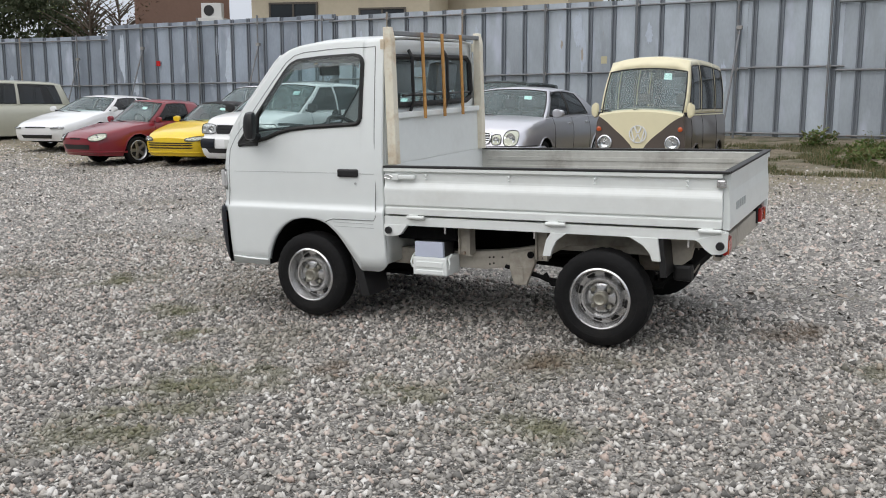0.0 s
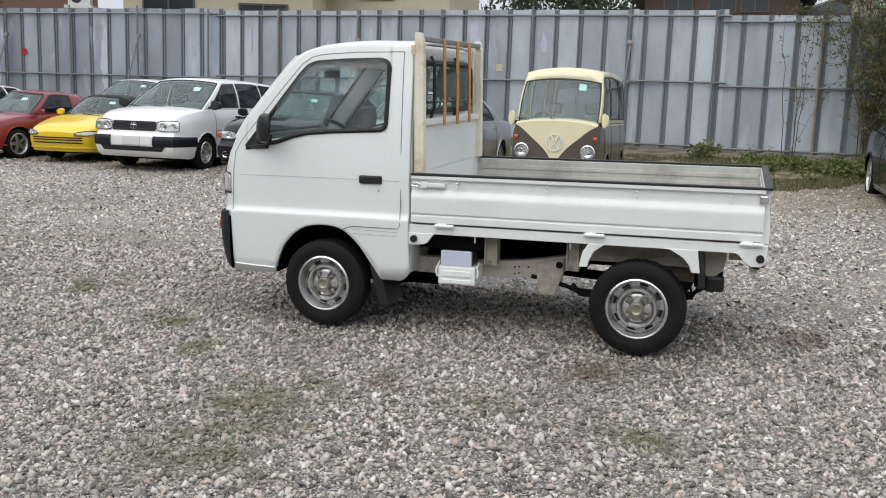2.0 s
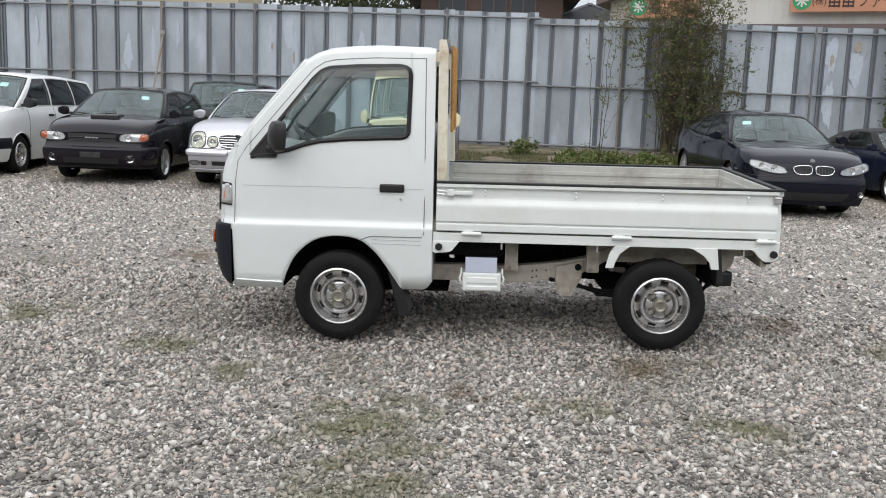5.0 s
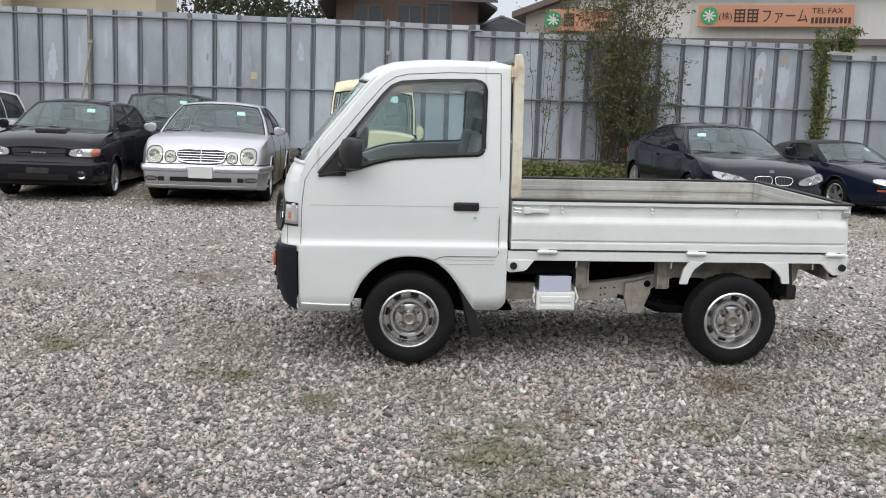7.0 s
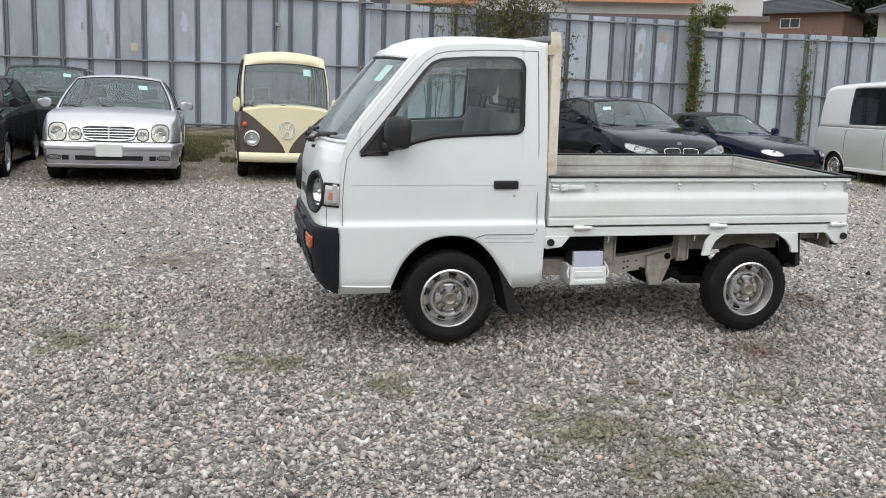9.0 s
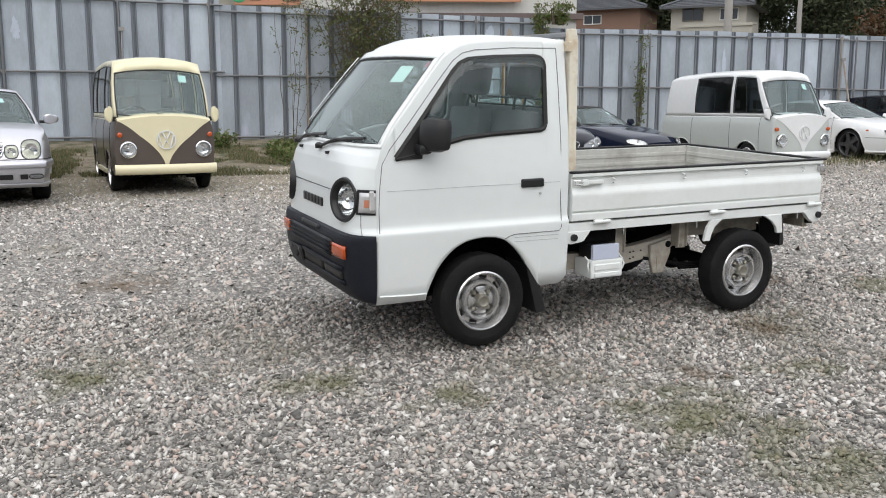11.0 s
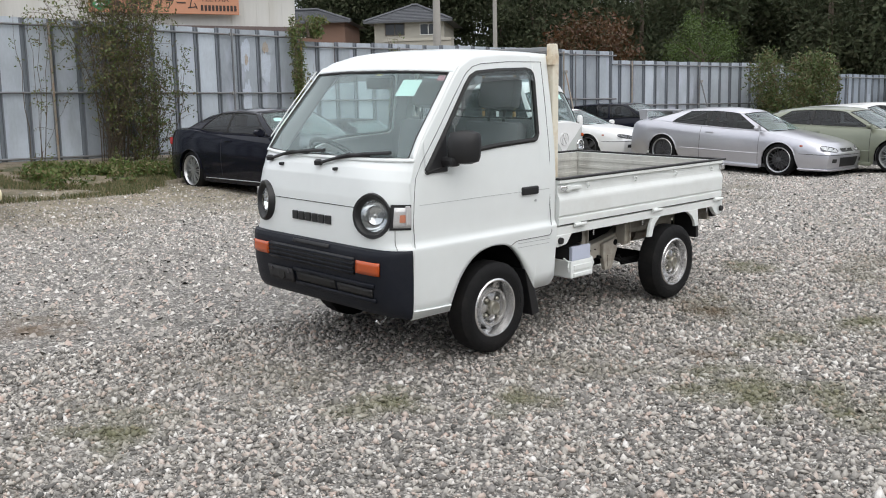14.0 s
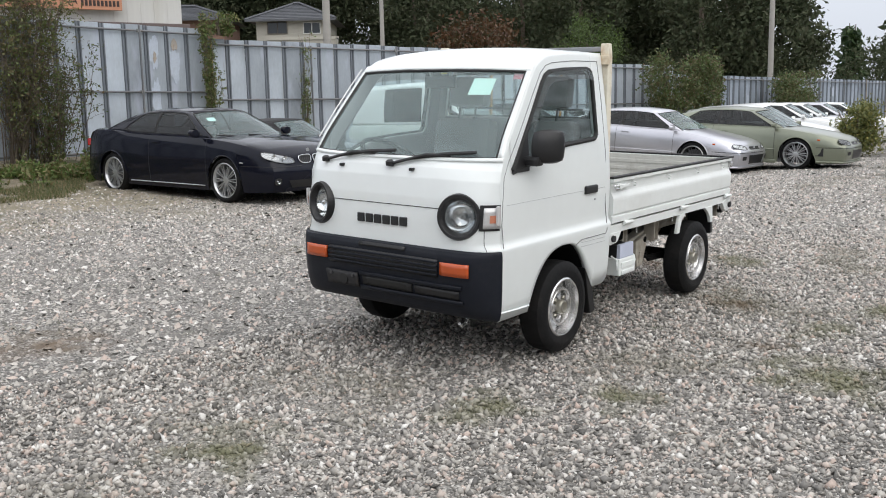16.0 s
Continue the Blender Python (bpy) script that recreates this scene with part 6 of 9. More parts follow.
    part("battery", box(0.727, 0.908, -0.625, -0.50, 0.420, 0.500, 0.006), BLACK, TRUCK)
    for x in (0.705, 0.939):
        part("box_strap", tube([(x, -0.60, 0.435), (x, -0.64, 0.415), (x + (0.01 if x > 0.8 else -0.01), -0.645, 0.385), (x, -0.64, 0.355)], 0.006, 6), BEDWHITE, TRUCK)
    # rear lamps and plate beam under the tailgate
    part("rear_beam", box(2.40, 2.44, -0.60, 0.60, 0.49, 0.59, 0.006), UNDER, TRUCK)
    for s in (-1, 1):
        part("tail_lamp_housing", box(2.415, 2.452, min(s * 0.485, s * 0.635), max(s * 0.485, s * 0.635), 0.515, 0.612, 0.008), BLACK, TRUCK)
        lampbody = box(2.45, 2.472, min(s * 0.49, s * 0.625), max(s * 0.49, s * 0.625), 0.522, 0.606, 0.010)
        part("tail_lamp", lampbody, REDLENS, TRUCK, "red tail lamp")
        part("tail_lamp_amber", box(2.474, 2.479, min(s * 0.575, s * 0.615), max(s * 0.575, s * 0.615), 0.528, 0.60), AMBER, TRUCK)
    part("rear_skirt", prism([(2.12, 0.44), (2.24, 0.49), (2.27, 0.42), (2.22, 0.33), (2.12, 0.36)], -0.44, 0.44, bevel=0.006), DARKUNDER, TRUCK)
    for x in (0, 1.84):
        for s in (1, -1):
            wheel(TRUCK, x, s * 0.612, 0.259, 0.148, "steel", s, 0.161).location.z = 0.264


build_cab()
build_front()
build_bed()
build_chassis()

def paint(name, color, metal=0.0, rough=0.3, coat=0.6):
    dark = max(color) < 0.06
    m = mat(name, color, 0.08 if dark else rough, metal, 0.12 if dark else coat, 0.03, 3)
    if dark:
        m.node_tree.nodes["Principled BSDF"].inputs["Specular IOR Level"].default_value = 0.2
    return m


P_SILVER = paint("silver_metallic_paint", (0.58, 0.58, 0.62), 0.75, 0.28)
P_BLACK = paint("black_paint", (0.007, 0.008, 0.015))
P_PLUM = paint("dark_plum_black_paint", (0.013, 0.0115, 0.015))
P_NAVY = paint("dark_navy_paint", (0.010, 0.014, 0.030))
P_RED = paint("dark_red_paint", (0.20, 0.010, 0.022))
P_YELLOW = paint("yellow_paint", (0.80, 0.55, 0.02))
P_WHITE = paint("parked_white_paint", (0.76, 0.77, 0.77))
P_CREAM = paint("cream_paint", (0.74, 0.68, 0.46))
P_BROWN = paint("grey_brown_paint", (0.085, 0.066, 0.055), 0, 0.35)
P_LGREY = paint("pale_grey_paint", (0.50, 0.53, 0.51))
P_OLIVE = paint("pale_olive_metallic_paint", (0.205, 0.222, 0.165), 0.4)
P_SAGE = paint("pale_sage_paint", (0.46, 0.46, 0.38), 0.2)
P_DKGREEN = paint("dark_green_paint", (0.018, 0.032, 0.028))


GREYLENS = mat("grey_lamp_lens", (0.30, 0.31, 0.32), 0.08, 0.5, 0.7, 0.35, 30)


AGEDLENS = mat("aged_lamp_lens", (0.36, 0.37, 0.30), 0.12, 0.45, 0.7, 0.3, 30)


def saloon():
    c = car("saloon_car", "silver four-door saloon with four round headlights, parked", "car", (-2.73, 8.854), -88.5, P_SILVER, 0.85, 2.83, 1.1, 1.78,
            [(-3.93, 0.74), (-3.85, 0.92), (-3.1, 1.0), (-2.5, 0.98), (-0.3, 0.96), (0.1, 0.93), (0.55, 0.86), (0.74, 0.79), (0.85, 0.66)],
            [(-2.9, 1.33), (-2.3, 1.43), (-1.5, 1.48), (-0.95, 1.455)],
            [(-0.2, -0.92, "body"), (-0.36, -0.99, "glass"), (-1.35, -1.42, "post"), (-1.43, -1.5, "glass"), (-2.50, -2.15, "body"), (-3.05, -2.5, "body")],
            belt_in=0.09, roof_w=0.66, wheel_r=0.31, tyre_w=0.21, style="seven", nose=[(0.2, -0.02), (0.28, 0.02), (0.44, 0.03), (0.54, 0.02), (0.60, -0.03), (0.75, -0.06), (0.9, -0.08)])
    front(c, True, 0.455)
    headlamp(c, [(0.53, 0.57), (0.53, 0.80), (0.75, 0.80), (0.75, 0.57)], ((0.64, 0.685, 0.075, CHROME),), back=AGEDLENS, dome=0.03)
    headlamp(c, [(0.345, 0.585), (0.345, 0.74), (0.495, 0.74), (0.495, 0.585)], ((0.42, 0.66, 0.048, CHROME),), back=AGEDLENS, dome=0.025)
    wrap_band(c, 0.455, 0.55, 0.030, P_SILVER, "bumper_strip", 0.75, 0.19)
    wrap_band(c, 0.225, 0.275, 0.022, P_SILVER, "bumper_lip", 0.45)
    wrap_band(c, 0.562, 0.572, 0.001, SEAL, "bumper_gap", 0.45)
    nose_patch(c, -0.42, 0.42, 0.325, 0.385, 0.008, BLACK, "air_intake", False)
    nose_patch(c, 0.50, 0.585, 0.325, 0.385, 0.006, BLACK, "bumper_slot")
    headlamp(c, [(0.60, 0.33), (0.60, 0.385), (0.76, 0.385), (0.76, 0.33)], (), "fog_lamp", GREYLENS)
    nose_patch(c, -0.335, 0.335, 0.585, 0.775, 0.010, BLACK, "grille", False, 0.14)
    bars = bmesh.new()
    for k in range(6):
        z = 0.595 + 0.034 * k
        w = 0.335 * (1 - 0.14 * (0.775 - z) / 0.19)
        add_tube(bars, [on_skin(c, y, z) + Vector((0.016, 0, 0)) for y in lin(-w, w, 9)], 0.006, 5)
    add_tube(bars, [on_skin(c, 0, z) + Vector((0.020, 0, 0)) for z in lin(0.585, 0.775, 5)], 0.007, 5)
    ring = [(-0.288, 0.585), (0.288, 0.585), (0.335, 0.68), (0.335, 0.775), (-0.335, 0.775), (-0.335, 0.68)]
    ring = rounded(ring, 2)
    add_tube(bars, [on_skin(c, p.x, p.y) + Vector((0.018, 0, 0)) for p in ring + ring[:1]], 0.013, 6)
    part("grille_trim", bars, CHROME, c["root"], "chrome grille bars and surround", smooth=True)
    mirrors(c, P_SILVER, 0.07, -0.14, (0.06, 0.095, 0.062))
    seams(c, (-0.45, -1.40, -2.35))
    handles(c, (-1.25, -2.2), P_SILVER)


def hatch():
    c = car("hatchback_car", "dark plum-black small hatchback with a bonnet scoop, parked", "car", (-4.93, 8.82), -88.5, P_PLUM, 0.78, 2.30, 0.62, 1.62,
            [(-2.92, 0.74), (-2.86, 0.94), (-2.3, 0.98), (-0.2, 0.95), (0.1, 0.925), (0.5, 0.85), (0.68, 0.785), (0.78, 0.68)],
            [(-2.8, 1.29), (-2.4, 1.39), (-1.3, 1.44), (-0.8, 1.41)],
            [(-0.1, -0.78, "body"), (-0.25, -0.85, "glass"), (-1.15, -1.2, "post"), (-1.22, -1.27, "glass"), (-2.35, -2.05, "body"), (-2.8, -2.4, "body")],
            belt_in=0.09, roof_w=0.68, wheel_r=0.285, tyre_w=0.18, style="seven", nose=[(0.2, 0.0), (0.3, 0.04), (0.5, 0.045), (0.55, -0.01), (0.72, -0.03), (0.85, -0.05)])
    front(c, False, 0.4)
    wrap_band(c, 0.29, 0.53, 0.022, P_PLUM, "bumper", 0.40)
    wrap_band(c, 0.215, 0.255, 0.02, P_PLUM, "bumper_lip", 0.40)
    nose_patch(c, -0.40, 0.40, 0.285, 0.37, 0.030, BLACK, "air_intake", False)
    part("plate_bracket", box(on_nose(c, 0, 0.42).x + 0.02, on_nose(c, 0, 0.42).x + 0.034, -0.15, 0.15, 0.37, 0.45, 0.005), BRACKET, c["root"])
    nose_patch(c, -0.36, 0.36, 0.605, 0.71, 0.008, BLACK, "grille", False, 0.06)
    part("grille_trim", tube([on_skin(c, y, 0.655) + Vector((0.016, 0, 0)) for y in lin(-0.35, 0.35, 9)], 0.008, 5), P_PLUM, c["root"])
    for k in range(4):
        y = -0.075 + 0.05 * k
        part("badge_block", box(on_skin(c, y, 0.655).x + 0.016, on_skin(c, y, 0.655).x + 0.028, y - 0.02, y + 0.02, 0.647, 0.665), ALLOY, c["root"])
    headlamp(c, [(0.39, 0.605), (0.40, 0.715), (0.72, 0.735), (0.795, 0.72), (0.80, 0.63), (0.66, 0.605)], ((0.53, 0.665, 0.05, CHROME),), amber=[(0.675, 0.615), (0.675, 0.725), (0.79, 0.715), (0.795, 0.635)])
    headlamp(c, [(0.50, 0.30), (0.50, 0.43), (0.64, 0.43), (0.64, 0.30)], ((0.57, 0.365, 0.055, CHROME),), "fog_lamp", LAMPTRAY, dome=0.04)
    scoop = prism([(0.02, 0.945), (0.40, 0.90), (0.385, 0.975), (0.33, 0.99), (0.05, 0.985)], -0.21, 0.21, bevel=0.015)
    part("bonnet_scoop", scoop, P_PLUM, c["root"], smooth=True)
    part("scoop_mouth", box(0.380, 0.405, -0.185, 0.185, 0.915, 0.968, 0.008), SEAL, c["root"])
    mirrors(c, P_PLUM)
    seams(c, (-0.35, -1.2))
    handles(c, (-1.05,), P_PLUM)


def wagon():
    c = car("estate_car", "white estate car with black bumper corners, parked", "car", (-7.32, 8.95), -89, P_WHITE, 0.78, 2.55, 0.9, 1.70,
            [(-3.4, 0.80), (-3.36, 1.0), (-2.8, 1.03), (-0.2, 1.02), (0.1, 1.0), (0.5, 0.945), (0.68, 0.89), (0.78, 0.78)],
            [(-3.4, 1.46), (-3.0, 1.55), (-1.6, 1.60), (-0.85, 1.57)],
            [(0.0, -0.82, "body"), (-0.18, -0.9, "glass"), (-1.2, -1.22, "body"), (-1.28, -1.3, "glass"), (-2.15, -2.1, "body"), (-2.22, -2.17, "glass"), (-3.12, -2.95, "body"), (-3.34, -3.15, "body")],
            belt_in=0.08, roof_w=0.72, wheel_r=0.295, tyre_w=0.175, style="steel", rim_ratio=0.62, nose=[(0.2, 0.0), (0.28, 0.05), (0.56, 0.06), (0.62, 0.0), (0.8, -0.03), (0.95, -0.05)])
    front(c, False, 0.50)
    wrap_band(c, 0.225, 0.60, 0.012, P_WHITE, "bumper", 0.42)
    wrap_band(c, 0.385, 0.575, 0.026, BUMPER, "bumper_corner", 0.45, 0.40, "dark grey plastic bumper corner")
    nose_patch(c, -0.62, 0.62, 0.325, 0.405, 0.022, BLACK, "air_intake", False, 0.10)
    nose_patch(c, -0.385, 0.385, 0.42, 0.57, 0.022, P_WHITE, "plate_panel", False)
    p = on_nose(c, 0, 0.50)
    part("number_plate", box(p.x + 0.015, p.x + 0.036, -0.165, 0.165, 0.425, 0.565, 0.004), PLATE_WHITE, c["root"], "blank white number plate")
    nose_patch(c, -0.41, 0.41, 0.66, 0.815, 0.010, BLACK, "grille", False)
    for k in range(5):
        part("grille_slat", tube([on_skin(c, y, 0.685 + 0.026 * k) + Vector((0.014, 0, 0)) for y in lin(-0.40, 0.40, 9)], 0.005, 4), BUMPER, c["root"])
    headlamp(c, [(0.42, 0.655), (0.42, 0.82), (0.66, 0.835), (0.80, 0.83), (0.815, 0.68), (0.78, 0.66)], ((0.54, 0.74, 0.06, CHROME), (0.71, 0.745, 0.045, ALLOY)))
    p = on_skin(c, 0, 0.74)
    em = bmesh.new()
    add_lathe(em, [(0.052, 0.0), (0.062, 0.0), (0.062, 0.012), (0.052, 0.012)], 20, "x", (p.x + 0.014, 0, 0.74), closed=True)
    add_tube(em, [(p.x + 0.02, -0.05, 0.755), (p.x + 0.02, 0.05, 0.755)], 0.007, 5)
    add_tube(em, [(p.x + 0.02, 0, 0.70), (p.x + 0.02, 0, 0.79)], 0.007, 5)
    part("emblem", em, CHROME, c["root"], "plain round chrome emblem")
    mirrors(c, BLACK, 0.08, -0.16, (0.06, 0.10, 0.075))
    seams(c, (-0.3, -1.24, -2.2))
    handles(c, (-1.08, -2.02), BLACK, 0.12)


def roadster(name, label, at, heading, pnt, soft_top, size=1.0, up=0.0, **k):
    c = car(name, label, "car", at, heading, pnt, 0.68 * size, 2.15 * size, 0.55 * size, 1.42 * size ** 0.8,
            [(-2.7 * size, 0.62), (-2.62 * size, 0.78), (-2.0 * size, 0.82), (-0.5 * size, 0.80), (0, 0.76), (0.4 * size, 0.66), (0.6 * size, 0.58), (0.68 * size, 0.48)],
            [(-1.9 * size, 1.08 + up), (-1.5 * size, 1.16 + up), (-1.1 * size, 1.18 + up), (-0.85 * size, 1.16 + up)],
            [(-0.35 * size, -0.86 * size, "body"), (-0.48 * size, -0.92 * size, "glass"), (-1.35 * size, -1.35 * size, "body"), (-2.05 * size, -1.65 * size, "body")],
            belt_in=0.09, roof_w=0.66, wheel_r=0.275, tyre_w=0.18, style=k.get("style", "five"), roof_paint=soft_top, sill=0.17, bow=0.26, crown=0.05, taper=0.2, tuck=0.12)
    front(c, False, 0.35)
    mirrors(c, pnt, 0.06, -0.10, (0.05, 0.08, 0.055))
    wrap_band(c, 0.235, 0.275, 0.015, pnt, "bumper_lip", 0.4)
    seams(c, (-0.42 * size, -1.4 * size))
    return c


def small_cars():
    SOFT = mat("black_soft_top", (0.02, 0.02, 0.022), 0.8, 0, 0, 0.2, 20)
    c = roadster("roadster_car", "yellow two-seat roadster with a black soft top", (-9.32, 9.35), -82, P_YELLOW, SOFT, 1.0, 0.04)
    headlamp(c, [(0.34, 0.475), (0.36, 0.53), (0.54, 0.565), (0.66, 0.56), (0.665, 0.51), (0.54, 0.475)], ((0.46, 0.52, 0.03, CHROME),), back=AGEDLENS)
    for z in (0.335, 0.385, 0.425):
        nose_patch(c, -0.50, 0.50, z, z + 0.022, 0.006, BLACK, "grille_slot", False, 0.1)
    c = roadster("roadster_car", "dark red two-seat roadster coupe with large round lamps", (-11.08, 8.95), -97, P_RED, P_RED, 1.0, 0.09)
    headlamp(c, [(0.40, 0.47), (0.36, 0.55), (0.50, 0.625), (0.63, 0.61), (0.67, 0.53), (0.56, 0.47)], ((0.52, 0.55, 0.05, CHROME),), back=AGEDLENS, dome=0.03)
    nose_patch(c, -0.40, 0.40, 0.31, 0.40, 0.006, BLACK, "air_intake", False, 0.1)
    nose_patch(c, -0.16, 0.16, 0.50, 0.525, 0.006, SEAL, "bonnet_slot", False)
    c = roadster("roadster_car", "dark navy roadster with a black soft top", (8.0, 9.8), -78, P_NAVY, SOFT, 1.12)
    headlamp(c, [(0.40, 0.49), (0.42, 0.565), (0.56, 0.605), (0.70, 0.59), (0.72, 0.53), (0.58, 0.485)], ((0.55, 0.545, 0.04, CHROME),))
    nose_patch(c, -0.30, 0.30, 0.33, 0.42, 0.006, BLACK, "air_intake", False, 0.15)
    nose_patch(c, 0.52, 0.68, 0.40, 0.43, 0.008, ORANGELENS, "indicator")
    c = car("sports_coupe", "white sports coupe with a low sloping bonnet", "car", (-14.92, 11.2), -83, P_WHITE, 0.92, 2.52, 1.0, 1.73,
            [(-3.5, 0.7), (-3.4, 0.88), (-2.6, 0.92), (-0.5, 0.88), (0, 0.82), (0.5, 0.70), (0.8, 0.60), (0.92, 0.5)],
            [(-2.6, 1.2), (-2.0, 1.27), (-1.4, 1.29), (-1.0, 1.26)],
            [(-0.3, -1.0, "body"), (-0.45, -1.07, "glass"), (-1.6, -1.62, "body"), (-1.7, -1.7, "glass"), (-2.3, -2.1, "body"), (-3.0, -2.3, "body")], roof_w=0.62, bow=0.26, taper=0.2, tuck=0.12)
    front(c, False, 0.4, False)
    nose_patch(c, -0.45, 0.45, 0.28, 0.36, 0.006, BLACK, "air_intake", False, 0.1)
    nose_patch(c, -0.30, 0.30, 0.515, 0.54, 0.006, SEAL, "bonnet_slot", False)
    headlamp(c, [(0.42, 0.50), (0.44, 0.53), (0.70, 0.55), (0.72, 0.51)], ())
    mirrors(c, P_WHITE)
    c = car("minivan", "pale sage minivan with dark side windows", "van", (-20.35, 11.0), -112, P_SAGE, 0.85, 2.8, 0.95, 1.75,
            [(-3.75, 0.9), (-3.68, 1.02), (-0.2, 1.02), (0.2, 0.98), (0.7, 0.86), (0.85, 0.7)],
            [(-3.6, 1.62), (-3.2, 1.70), (-1.2, 1.74), (-0.6, 1.70)],
            [(0.15, -0.7, "body"), (-0.1, -0.78, "glass"), (-1.1, -1.12, "body"), (-1.2, -1.2, "glass"), (-2.2, -2.2, "body"), (-2.3, -2.28, "glass"), (-3.45, -3.25, "body"), (-3.7, -3.45, "body")], roof_w=0.72)
    mirrors(c, P_SAGE)
    c = car("hatchback_car", "white-roofed small hatchback behind the red roadster", "car", (-11.35, 13.05), -86, P_DKGREEN, 0.6, 2.2, 0.45, 1.5,
            [(-2.65, 0.92), (-0.2, 0.94), (0.2, 0.92), (0.5, 0.80), (0.6, 0.62)], [(-2.6, 1.30), (-2.2, 1.37), (-1.3, 1.40), (-0.8, 1.37)],
            [(-0.1, -0.75, "body"), (-0.25, -0.83, "glass"), (-1.2, -1.22, "body"), (-1.3, -1.3, "glass"), (-2.3, -2.2, "body"), (-2.6, -2.4, "body")], roof_paint=P_WHITE)
    front(c, False)
    c = car("boxy_car", "dark green boxy car behind the hatchback", "car", (-4.2, 12.0), -86, P_DKGREEN, 0.65, 2.2, 0.5, 1.5,
            [(-2.7, 0.95), (-0.1, 0.98), (0.2, 0.94), (0.55, 0.88), (0.65, 0.7)], [(-2.65, 1.42), (-2.4, 1.47), (-1.3, 1.49), (-0.6, 1.47)],
            [(0.0, -0.5, "body"), (-0.12, -0.57, "glass"), (-1.1, -1.12, "body"), (-1.2, -1.2, "glass"), (-2.3, -2.2, "body"), (-2.68, -2.5, "body")], roof_w=0.84)
    front(c, False)
    mirrors(c, CHROME)


def retro_van(at, heading, upper, lower, label, wall):
    c = car("retro_van", label, "van", at, heading, lower, 0.62, 1.88, 0.72, 1.40,
            [(-2.6, 0.95), (-2.54, 1.02), (0.40, 1.02), (0.56, 1.0), (0.62, 0.97)],
            [(-2.5, 1.76), (-2.2, 1.86), (-0.8, 1.90), (0.05, 1.86), (0.2, 1.82)],
            [(0.55, 0.12, "body"), (0.40, 0.05, "glass"), (-0.42, -0.44, "body"), (-0.52, -0.53, "glass"), (-1.55, -1.54, "body"), (-1.66, -1.64, "glass" if wall == "glass" else "body"), (-2.35, -2.3, "body"), (-2.52, -2.42, "body")],
            belt_in=0.045, roof_w=0.83, wheel_r=0.265, tyre_w=0.15, style="steel", roof_paint=upper, sill=0.24, bow=0.10, crown=0.07, group="retro vans", header=0.80, taper=0.05, tuck=0.02)
    root = c["root"]
    # pale V on the nose
    def v_edge(z):
        t = (z - 0.36) / 0.64
        return 0.02 + 0.66 * max(t, 0) ** 1.75
    def cowl(y, x):
        t = min(abs(y) / (c["half"](x) * 0.93), 1.0)
        return Vector((c["bulge"](x, y / c["hw"], 1.0), y, soft(c["top"], x) + 0.018 + c["crown"] * 0.9 * (1 - t ** 2.2)))
    part("cowl_panel", grid(cowl, lin(-0.62, 0.62, 15), lin(0.36, 0.62, 7)), upper, root, smooth=True)
    def nose_point(z, v):
        y = v * v_edge(z)
        t = min(abs(y) / (c["half"](c["x1"]) * 0.93), 1.0)
        rise = 0.022 + c["crown"] * 0.9 * (1 - t ** 2.2)
        return on_nose(c, y, z + rise * max(0.0, (z - 0.80) / 0.17), 0.006)
    part("nose_panel", grid(nose_point, lin(0.36, 0.97, 18), lin(-1, 1, 13)), upper, root, smooth=True)
    headlamp(c, [(0.40, 0.50), (0.40, 0.70), (0.60, 0.70), (0.60, 0.50)], ((0.50, 0.60, 0.07, CHROME),), dome=0.03)
    for s in (1, -1):
        p = on_nose(c, s * 0.50, 0.60)
        part("lamp_ring", lathe([(0.09, 0.0), (0.112, 0.0), (0.112, 0.035), (0.098, 0.045), (0.09, 0.03)], 24, "x", p, closed=True), CHROME, root, smooth=True)
        p = on_nose(c, s * 0.60, 0.80)
        part("indicator", lathe([(0.035, -0.01), (0.035, 0.03), (0.02, 0.04)], 16, "x", p), AMBER, root, smooth=True)
    p = on_nose(c, 0, 0.73)
    em = bmesh.new()
    add_lathe(em, [(0.115, 0.01), (0.130, 0.01), (0.130, 0.026), (0.115, 0.026)], 28, "x", p, closed=True)
    for s in (1, -1):
        add_tube(em, [(p.x + 0.018, s * 0.012, 0.745), (p.x + 0.018, s * 0.055, 0.84)], 0.012, 5)
        add_tube(em, [(p.x + 0.018, s * 0.10, 0.80), (p.x + 0.018, s * 0.052, 0.625), (p.x + 0.018, 0.0, 0.725)], 0.012, 5)
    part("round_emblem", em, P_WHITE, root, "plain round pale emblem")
    part("bumper", grid(lambda y, a: on_nose(c, y, 0.33 + 0.07 * math.sin(a), 0.03 + 0.05 * math.cos(a)), lin(-0.68, 0.68, 17), lin(-1.6, 1.6, 7)), upper, root, smooth=True)
    for s in (1, -1):
        pts = [c["side"](x, 1.0) for x in lin(0.3, -2.5, 12)]
        part("trim_strip", tube([(q.x, s * (q.y + 0.002), q.z - 0.02) for q in pts], 0.012, 6), upper, root)
        q = c["side"](-0.9, 0.0)
        part("side_step", box(-1.55, -0.33, min(s * 0.62, s * 0.70), max(s * 0.62, s * 0.70), 0.22, 0.29, 0.02), upper, root)
    front(c, False, sticker=True)
    mirrors(c, upper, 0.06, -0.02, (0.06, 0.055, 0.10))
    seams(c, (0.32, -0.47, -1.6))


